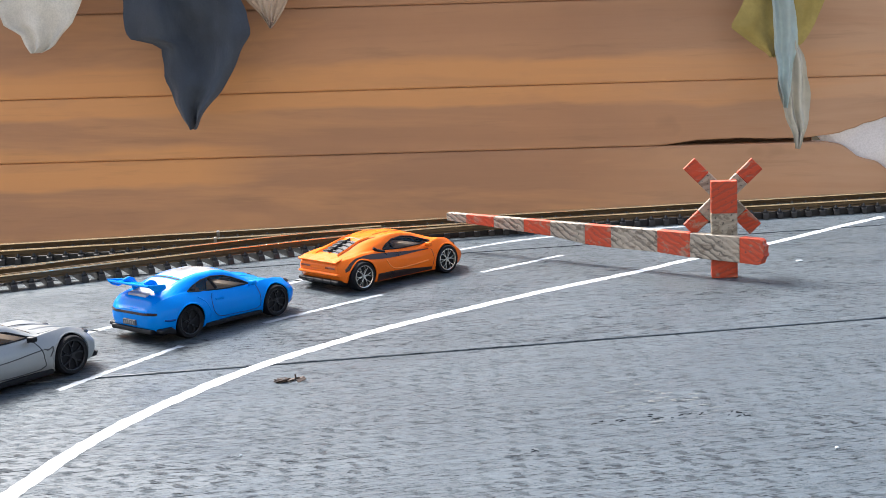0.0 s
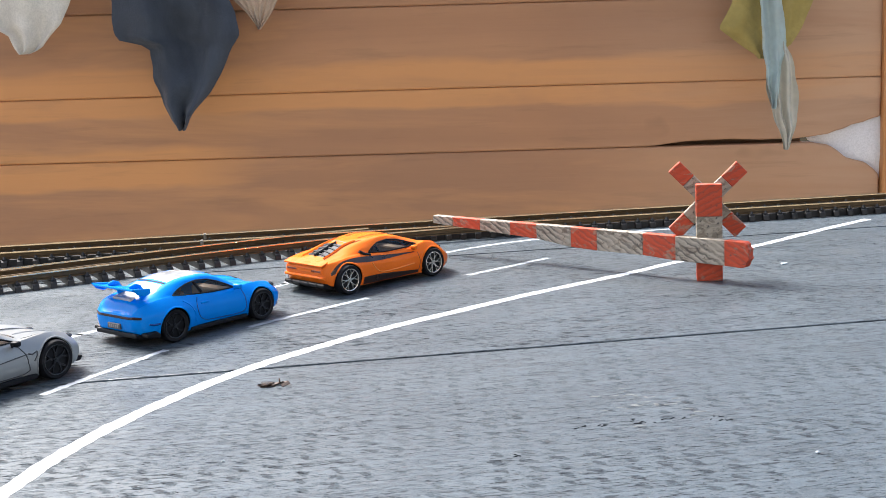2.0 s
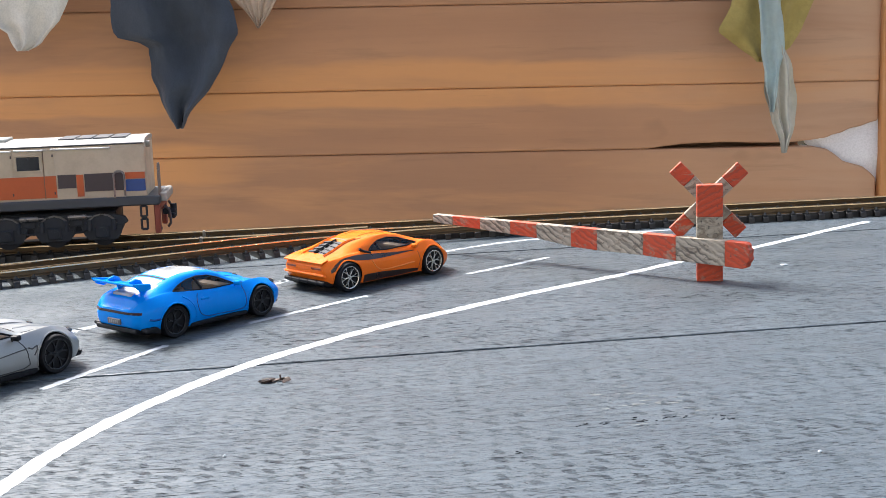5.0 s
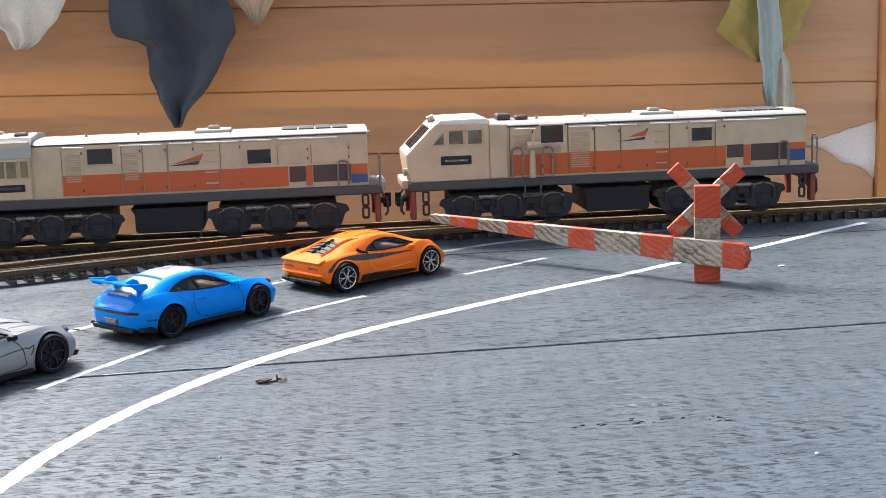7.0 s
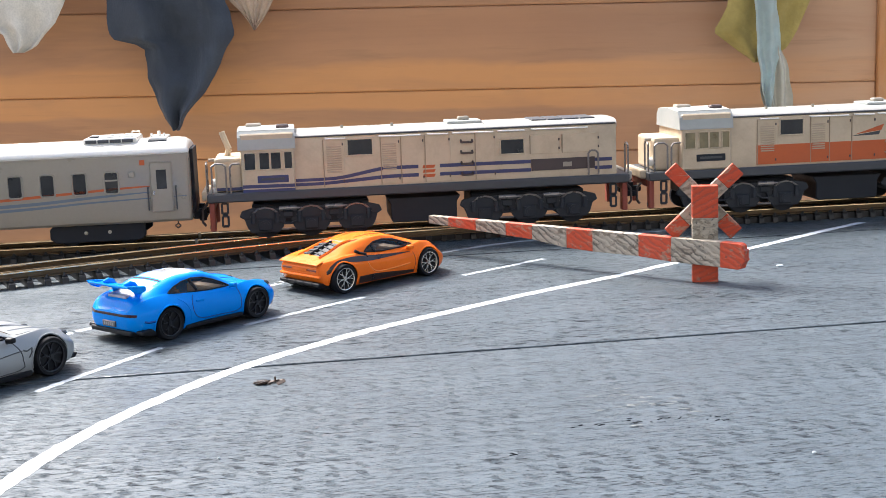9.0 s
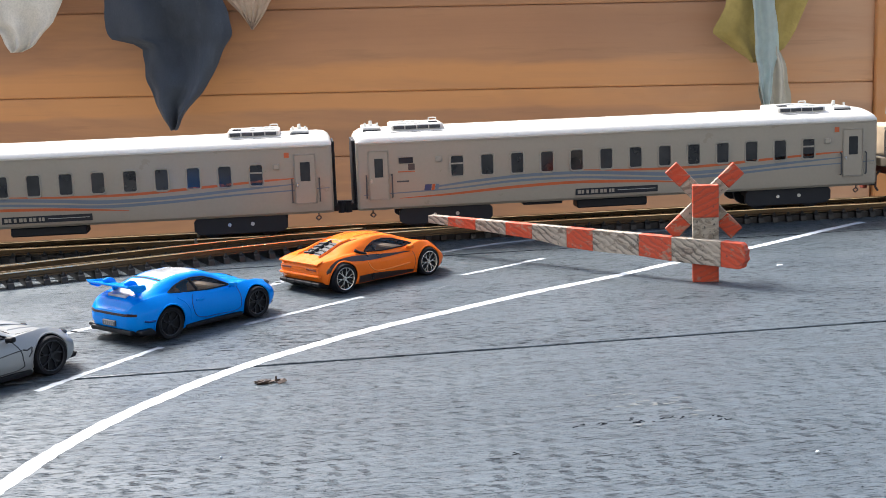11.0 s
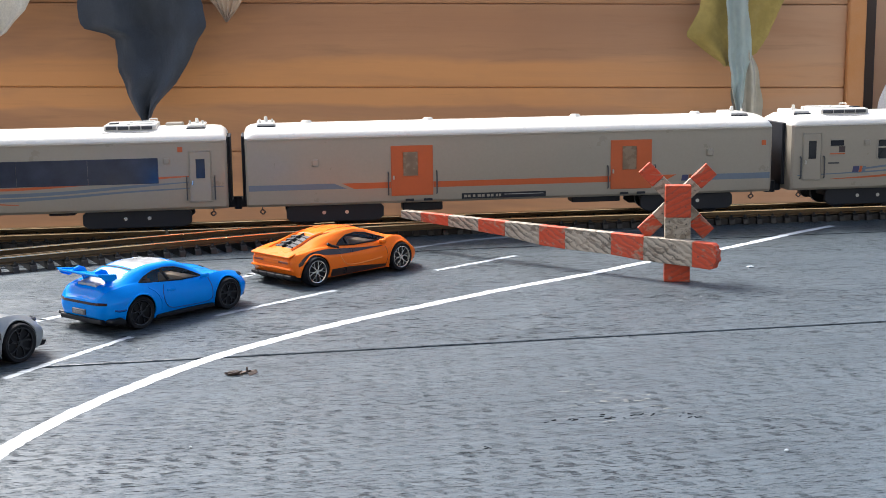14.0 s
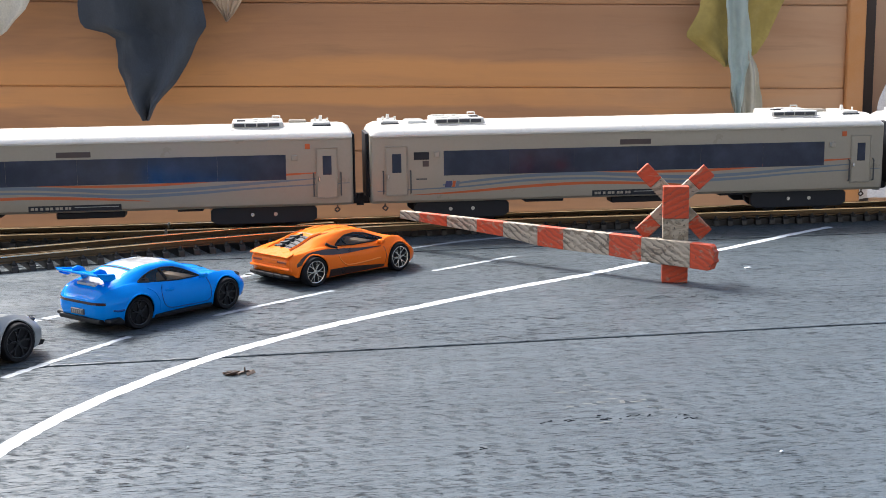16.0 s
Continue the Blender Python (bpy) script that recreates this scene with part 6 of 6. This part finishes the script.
    pair("side_graphic", swoosh_on(c, [(-12.6, 3.5, 1.3), (-6, 3.4, 1.3), (2, 3.1, 1.05), (8, 2.9, 0.75), (12.3, 2.8, 0.5)]), M_BLACKSTRIPE, body)
    # highlight along the door crease, painted as a lighter copy of the enamel
    pair("seam", c.seam([(-8.6, 9.0), (-7.4, 7.0), (-5.2, 5.5), (-2, 5.1), (4, 5.3), (10.2, 5.8)], 0.26, 0.02), M_ORANGE_GLINT, body)
    pair("seam", c.seam([(12, 9.4), (12.7, 6.4), (12.3, 3.4)], 0.1), M_ORANGE_SEAM, body)
    part("diffuser", prism([(-27.6, 3.4), (-25.6, 2.2), (-22.8, 1.9), (-22.6, 3.2), (-25, 4.0), (-27.2, 4.4)], -10.6, 10.6, 0.5), M_CHASSIS, t)
    for y in (-6.6, -2.2, 2.2, 6.6):
        part("diffuser_fin", prism([(-27.7, 3.2), (-25.6, 2.0), (-23, 1.8), (-24, 3.6), (-27.3, 4.4)], y - 0.25, y + 0.25, 0.1), M_CHASSIS, t)
    part("bumper_lip", prism([(-27.4, 5.9), (-26.2, 5.3), (-25.4, 5.4), (-25.4, 6.4), (-27.1, 6.6)], -10.4, 10.4, 0.3), M_CARORANGE, t)
    part("tail_panel", box(-27.0, -25.8, -9.6, 9.6, 7.2, 9.2, 0.5, 2), M_CARORANGE, t)
    for y in (-6.4, 6.4):
        part("tail_light", box(-27.1, -26.6, y - 2.6, y + 2.6, 7.7, 8.6, 0.2, 1), M_ORANGE_SEAM, t)
    part("deck_lip", prism([(-27.3, 9.7), (-24.6, 10.8), (-24.4, 11.3), (-27.5, 10.3)], -10.0, 10.0, 0.25), M_CARORANGE, t)
    part("front_splitter", prism([(25, 1.7), (30.2, 2.0), (30.8, 2.6), (25, 2.7)], -7.8, 7.8, 0.3), M_CHASSIS, t)
    mirror_pair(t, 11.0, 12.6, 10.6, M_CARORANGE)
    for x in (-18.7, 18.7):
        for s in (-1, 1):
            car_wheel(ch, x, s * 12.0, R, 3.6, M_RIMCHROME, M_RIMCHROME, 6, s, 0.75, 0.1, 0.17)
    return t


def silver_coupe(m):
    t = thing("toy_car", m, "silver die-cast sports coupe with black wheels", "toy car", "toy cars waiting in line")
    R = 5.1
    c = CarShape(-30.6, 29.2,
                 ((-30.6, 3.8), (-20, 2.2), (10, 2.0), (24, 2.2), (29.2, 3.0)),
                 ((-30.6, 10.6), (-28, 12.0), (-20, 12.9), (-8, 12.2), (6, 12.0), (13, 12.6), (18, 12.9), (22.5, 12.2), (26.6, 10.6), (29.2, 7.6)),
                 ((-30.6, 9.8, 1.6), (-28, 11.6, 2.2), (-20, 12.2, 2.4), (-10, 11.6, 1.6), (4, 11.1, 1.4), (12, 11.8, 2.0), (18, 12.0, 2.6), (22.5, 11.0, 3.0), (26.6, 9.0, 2.8), (29.2, 6.8, 2.0)),
                 ((-30.6, 10.0, 6.0), (-26, 12.3, 7.0), (-18, 14.2, 7.4), (-9, 16.0, 7.5), (-3, 16.2, 7.5), (2, 15.4, 7.4), (7, 13.2, 7.6), (11, 11.6, 7.6), (16, 11.2, 6.4), (22, 10.2, 5.6), (29.2, 6.9, 4)),
                 ((-30.6, 10.2), (-26, 12.7), (-18, 14.9), (-9, 16.7), (-3, 16.9), (2, 16.1), (7, 13.9), (11, 12.3), (16, 11.9), (22, 10.8), (29.2, 7.1)),
                 ((-18, R), (18, R)), 0.65, 0.15)
    shell = c.shell()
    glaze = [(-16, 12.7), (-12, 14.2), (-8, 15.0), (-3, 15.1), (1.5, 14.2), (5, 12.8), (7.6, 11.75), (0, 11.7), (-10, 12.2)]
    side = c.cut(shell, glaze, "side", low=11)
    front = c.cut(shell, [(2.2, -6.4), (10.4, -7.0), (10.4, 7.0), (2.2, 6.4)], "above")
    rear = c.cut(shell, [(-25, -5.6), (-15, -6.0), (-15, 6.0), (-25, 5.6)], "above")
    body = part("body", shell, M_CARSILVER, t, "silver body", 45)
    part("side_window", side, M_CLEAR, t, "clear tinted side glazing", 45)
    part("windscreen", front, M_CLEAR, t, smooth=45)
    part("rear_window", rear, M_CARGLASS, t, smooth=45)
    interior(t, -18, 10, 11.4, 8.6)
    window_rim(c, glaze, M_CHASSIS, body)
    pair("arch_lip", c.lip(), M_CARSILVER, body)
    pair("wheel_well", c.wells(), M_CHASSIS, body)
    ch = chassis(t, c)
    part("sill", prism([(-12, 1.7), (12, 1.6), (12.2, 2.8), (-12, 2.9)], -12.4, 12.4, 0.25), M_CHASSIS, t)
    part("front_splitter", prism([(22, 1.8), (28.8, 2.0), (29.6, 3.2), (28.9, 3.2), (28.2, 2.6), (22, 2.7)], -8.6, 8.6, 0.25), M_CHASSIS, t)
    pair("seam", c.seam([(-8, 10.6), (-8.6, 6), (-6, 3.6), (8.8, 3.4), (9.7, 6), (9.2, 8.4), (7.6, 10.8)], 0.15), M_SILVER_SEAM, body)
    pair("seam", c.seam([(-8.4, 7.4), (0, 7.5), (9.6, 8.3)], 0.14), M_SILVER_SEAM, body)
    pair("side_vent", c.seam([(9.9, 8.4), (11.0, 8.0), (12.4, 8.6), (12.2, 7.4), (11.4, 6.2)], 0.2), M_SILVER_SEAM, body)
    pair("door_handle", [box(-6.4, -3.2, s * c.side(-4.8, 8.9) - 0.4, s * c.side(-4.8, 8.9) + 0.4, 8.6, 9.4, 0.3, 2) for s in (-1, 1)], M_CARSILVER, body)
    for s in (-1, 1):
        part("seam", c.top_line([(11.4, s * 7.8), (16, s * 7.2), (22, s * 6.4), (27, s * 5.2)], 0.16), M_SILVER_SEAM, body)
        part("hood_crease", c.top_line([(12, s * 3.6), (18, s * 3.0), (25, s * 2.4)], 0.3, -0.1), M_CARSILVER, body)
        part("headlight", part_dome(25.0, s * 8.0, c.top(25.0, 8.0) - 0.7, 1.9, 1.3, 0.8), M_CARGLASS, t)
    mirror_pair(t, 6.4, 12.4, 11.2, M_CHASSIS)
    for x in (-18, 18):
        for s in (-1, 1):
            car_wheel(ch, x, s * 10.9, R, 3.8, M_RIMBLACK, M_RIMBLACK, 5, s, 0.78, 0.25, 0.2)
    return t


def swoosh_on(c, rows):
    """A painted band that hugs the flanks of a car: rows of x, z and half width."""
    out = []
    for s in (-1, 1):
        b = bmesh.new()
        lines = [[] for _ in range(5)]
        for p in spline([(x, z, w) for x, z, w in rows], 0.8):
            for d, line in zip((-1, -0.5, 0, 0.5, 1), lines):
                z = p.y + d * p.z
                line.append(b.verts.new((p.x * MM, s * (c.side(p.x, z) + 0.09) * MM, z * MM)))
        for dn, up in zip(lines, lines[1:]):
            for i in range(len(up) - 1):
                b.faces.new((dn[i], dn[i + 1], up[i + 1], up[i]) if s < 0 else (dn[i + 1], dn[i], up[i], up[i + 1]))
        out.append(b)
    return out


M_ORANGE_GLINT = gloss("orange car enamel edge highlight", (0.9, 0.26, 0.05))
wedge_coupe(pose(-0.0272, 0.4375, 0, 0, 0, 43.6))
winged_coupe(pose(-0.0757, 0.3786, 0, 0, 0, 49.5))
silver_coupe(pose(-0.1209, 0.3154, 0, 0, 0, 55))

# ---- level-crossing barrier and saltire sign, cut from painted sticks ----
post = thing("crossing_post", pose(0.0852, 0.4132, 0, 0, 0, -7), "worn red and white wooden crossing post with saltire sign", "level crossing sign")
for z0, z1, mat in ((0, 6.0, M_RED), (6.0, 21.0, M_POSTBARE), (21.0, 31.4, M_RED)):
    part("post_section", box(-4.1, 4.1, -1.9, 1.9, z0, z1 - 0.03, 0.18, 1), mat, post)
sal = Matrix.Translation((0, 0.0042, 0.0256))
for ang in (44, -46):
    for i, (a, b, mat) in enumerate(((-15.2, -8.6, M_RED), (-8.6, 8.4, M_POSTBARE), (8.4, 15.2, M_RED))):
        y = 0.0 if ang > 0 else 2.1
        bm = box(a + 0.02, b - 0.02, y - 1.0, y + 1.0, -2.5, 2.5, 0.22, 1, m=sal @ Matrix.Rotation(radians(-ang), 4, "Y"))
        part("saltire_board", bm, mat, post)
arm = thing("barrier_arm", Matrix.Translation((0.0957, 0.3995, 0.0008)) @ Matrix.Rotation(math.atan2(0.497 - 0.408, -0.0045 - 0.094), 4, "Z"), "worn red and white striped wooden barrier arm", "barrier")
ARM = 133.5
cuts = (0.0, 0.066, 0.201, 0.295, 0.434, 0.516, 0.629, 0.719, 0.825, 0.926, 1.0)
for i, (u, w) in enumerate(zip(cuts, cuts[1:])):
    def low(s):
        return float(np.interp(s, (0, 0.20, 0.205, 0.5, 0.58, 1.0), (5.3, 5.3, 6.2, 6.2, 8.0, 10.6)))
    pts = [(u * ARM, low(u)), (w * ARM - 0.03, low(w)), (w * ARM - 0.03, 13.5), (u * ARM, 13.5)]
    if i == 0:
        pts = [(1.4, 5.5), (2.6, 5.1), (w * ARM - 0.03, 5.3), (w * ARM - 0.03, 13.5), (1.9, 13.4), (1.0, 12.7), (0.9, 11.8), (0.1, 11.2), (0.4, 9.4), (0.0, 8.1), (0.8, 7.2)]
    part("arm_section", prism(pts, -1.6, 1.6, 0.2), M_RED if i % 2 == 0 else M_BARE, arm)

# ---- litter on the boards ----
M_CHIP = paint("brown leaf scrap", (0.07, 0.042, 0.03), 0.7, 0, 0.5, 300, (0.02, 0.012, 0.01))
chip = bmesh.new()
for i in range(16):
    a = random.Random(i).uniform
    turn = Matrix.Translation((a(-3.2, 3.2) * MM, a(-1.2, 1.2) * MM, 0.35 * MM)) @ Matrix.Rotation(a(-0.9, 0.9), 4, "Z") @ Matrix.Rotation(a(-0.35, 0.35), 4, "Y") @ Matrix.Rotation(a(-0.6, 0.6), 4, "X")
    box(-a(0.6, 1.8), a(0.6, 1.8), -a(0.2, 0.6), a(0.2, 0.5), -0.06, 0.1, 0.03, 1, chip, m=turn)
box(1.8, 2.2, 0, 0.4, 0.2, 1.7, 0.1, 1, chip)
leaf = finish("leaf_scrap", chip, M_CHIP)
leaf.matrix_world = pose(-0.0435, 0.3072, 0, 0, 0, 6)
tagged(leaf, "small dry brown leaf scrap lying on the boards", "debris")
for x, y, sx, sy in ((71.0, 240.9, 0.4, 0.35), (114.9, 434.2, 1.1, 0.7), (-46, 251, 0.3, 0.25)):
    sp = finish("paint_fleck", box(-sx, sx, -sy, sy, 0, 0.5, 0.2, 1), M_LINE)
    sp.matrix_world = pose(x * MM, y * MM, 0, 0, 0, 20)
    tagged(sp, "tiny white paint fleck on the black boards", "debris", "paint flecks")
rnd = random.Random(4)
scuffs = bmesh.new()
for i in range(26):
    x, y = rnd.gauss(44, 6), rnd.gauss(277, 7)
    l, w = rnd.uniform(0.6, 3.0), rnd.uniform(0.08, 0.2)
    box(-l / 2, l / 2, -w, w, -0.1, 0.06, m=Matrix.Translation((x * MM, y * MM, 0)) @ Matrix.Rotation(rnd.uniform(0, 0.3), 4, "Z"), bm=scuffs)
M_SCUFF = paint("pale scuff", (0.22, 0.225, 0.22), 0.7, 0, 0.4, 400)
tagged(finish("scuff_marks", scuffs, M_SCUFF), "pale scratched scuff marks on the black boards", "scuff marks", kind="stuff")
splinters = bmesh.new()
for x0, x1, y0, y1 in ((38, 60, 264, 268), (12, 16, 246, 248), (26, 33, 262, 266)):
    for i in range(int((x1 - x0) * 0.9)):
        x, y = rnd.uniform(x0, x1), rnd.uniform(y0, y1)
        l, w = rnd.uniform(0.3, 1.5), rnd.uniform(0.04, 0.14)
        box(-l / 2, l / 2, -w, w, -0.1, 0.12, m=Matrix.Translation((x * MM, y * MM, 0)) @ Matrix.Rotation(rnd.uniform(-0.8, 0.9), 4, "Z"), bm=splinters)
tagged(finish("splinters", splinters, M_STROKE), "dark raised splinters torn in the black boards", "splinters", kind="stuff")

# ---- cloths and rags that hang before the plank wall ----
def hanging(name, rows, y, thick, fold, mat, label, category, seed=0, waves=3.0):
    """A hanging cloth: rows of z, left x and right x (millimetres) from top to bottom, with folds."""
    b = bmesh.new()
    rows = sorted(rows, reverse=True)
    zs = [r[0] for r in rows]
    nz, nx = 44, 26
    front, back = [], []
    for i in range(nz + 1):
        z = zs[0] + (zs[-1] - zs[0]) * i / nz
        a = float(np.interp(-z, [-v for v in zs], [r[1] for r in rows]))
        c = float(np.interp(-z, [-v for v in zs], [r[2] for r in rows]))
        f, k = [], []
        for j in range(nx + 1):
            u = j / nx
            x = a + (c - a) * u
            n = noise.noise(Vector((x * 0.035, z * 0.018, seed)))
            n2 = noise.noise(Vector((x * 0.11, z * 0.05, seed + 9)))
            edge = math.sin(math.pi * min(max(u, 0.0), 1.0)) ** 0.5
            d = fold * (0.5 * math.sin(u * waves * math.pi * 2 + 2.2 * n + seed) + 0.9 * n + 0.3 * n2) * (0.35 + 0.65 * edge)
            e = 2.0 * noise.noise(Vector((z * 0.06, seed * 3.1, u * 2)))
            f.append(b.verts.new(((x + e) * MM, (y + d - thick * edge) * MM, z * MM)))
            k.append(b.verts.new(((x + e) * MM, (y + d + thick * edge) * MM, z * MM)))
        front.append(f)
        back.append(k)
    for i in range(nz):
        for j in range(nx):
            b.faces.new((front[i][j], front[i + 1][j], front[i + 1][j + 1], front[i][j + 1]))
            b.faces.new((back[i][j + 1], back[i + 1][j + 1], back[i + 1][j], back[i][j]))
    ob = finish(name, b, mat, smooth=70)
    return tagged(ob, label, category)


M_CLOTH_NAVY = cloth("faded navy cloth", (0.05, 0.064, 0.086), (0.028, 0.035, 0.048))
M_CLOTH_WHITE = cloth("white cotton cloth", (0.72, 0.68, 0.60), (0.50, 0.46, 0.38))
M_CLOTH_BEIGE = cloth("beige ribbed knit", (0.55, 0.42, 0.31), (0.42, 0.31, 0.22))
M_CLOTH_OLIVE = cloth("mustard towelling", (0.48, 0.37, 0.115), (0.28, 0.21, 0.055), 300)
M_FILM = cloth("pale blue plastic film", (0.50, 0.66, 0.66), (0.38, 0.44, 0.42), 200)
M_FILM.node_tree.nodes["Principled BSDF"].inputs["Roughness"].default_value = 0.35
M_FILM.node_tree.nodes["Principled BSDF"].inputs["Transmission Weight"].default_value = 0.25
M_GREYFILM = cloth("clear grey film", (0.56, 0.54, 0.46), (0.44, 0.41, 0.34), 120)
M_GREYFILM.node_tree.nodes["Principled BSDF"].inputs["Roughness"].default_value = 0.25
M_CLOUDY = cloth("cloudy white plastic", (0.78, 0.76, 0.76), (0.66, 0.64, 0.66))

hanging("hanging_cloth", [(200, -250, -160), (117, -254, -164), (104, -255, -158), (91, -256, -155), (83, -249, -156), (80, -226, -159), (54, -226, -173), (32, -219, -191), (20, -213, -199), (13, -208, -204)], 1030, 3, 15, M_CLOTH_NAVY, "faded navy cotton garment hanging before the plank wall", "garment", 2, 1.6)
hanging("hanging_cloth", [(200, -360, -262), (121, -352, -282), (100, -347, -293), (92, -334, -301), (82, -329, -308), (78, -326, -318)], 1025, 3, 8, M_CLOTH_WHITE, "crumpled white cotton cloth hanging before the plank wall", "garment", 5, 2)
hanging("hanging_cloth", [(200, -190, -80), (113, -160, -123), (104, -152, -129), (93, -144, -137), (89, -142, -140)], 1036, 2.5, 3, M_CLOTH_BEIGE, "beige ribbed knitted garment hanging on the wall", "garment", 7, 6)
hanging("hanging_cloth", [(200, 250, 340), (95, 231, 297), (74, 222, 289), (66, 232, 284), (58, 242, 278), (52, 250, 266), (49, 252, 257)], 1040, 2.5, 6, M_CLOTH_OLIVE, "frayed mustard towelling rag hanging on the wall", "rag", 3, 2)
hanging("plastic_strip", [(200, 246, 263), (94, 249, 266), (70, 251, 270), (51, 252, 268), (28, 255, 264), (10, 259, 262)], 1022, 1.2, 5, M_FILM, "crumpled pale blue plastic strip hanging down", "plastic strip", 11, 1.5)
hanging("plastic_film", [(62, 262, 270), (51, 254, 275), (28, 255, 280), (10, 259, 281), (-8, 265, 278), (-23, 270, 273)], 1027, 1.2, 6, M_GREYFILM, "clear greyish plastic film hanging below the blue strip", "plastic film", 12, 2.5)
hanging("hanging_cloth", [(120, 408, 470), (90, 405, 470), (70, 399, 470), (55, 391, 470), (40, 394, 470), (20, 386, 470), (0, 380, 470), (-60, 378, 470)], 1058, 2.5, 5, M_CLOUDY, "bright white plastic sheet hanging past the timber post", "plastic sheet", 4, 2)
# white sacking stands in for daylight through the hole at the broken plank's end
b = bmesh.new()
bmesh.ops.create_icosphere(b, subdivisions=4, radius=1)
for v in b.verts:
    p = v.co.copy()
    k = 1 + 0.25 * noise.noise(p * 1.7 + Vector((3, 1, 2))) + 0.1 * noise.noise(p * 5)
    v.co = Vector((p.x * 62 * k, p.y * 8 * k, p.z * 40 * k)) * MM
sack = finish("daylight_sacking", b, M_CLOUDY, smooth=60)
sack.matrix_world = pose(0.368, 1.0838, -0.024, 0, 12, 0)
tagged(sack, "crumpled white sacking in place of daylight at the broken plank's end", "sacking")


def motions():
    for t, s in TRAIN:
        walk(t, [(at, TRACK @ Matrix.Translation(((s + p) * MM, 0, 0))) for at, p in PROGRESS])


motions()
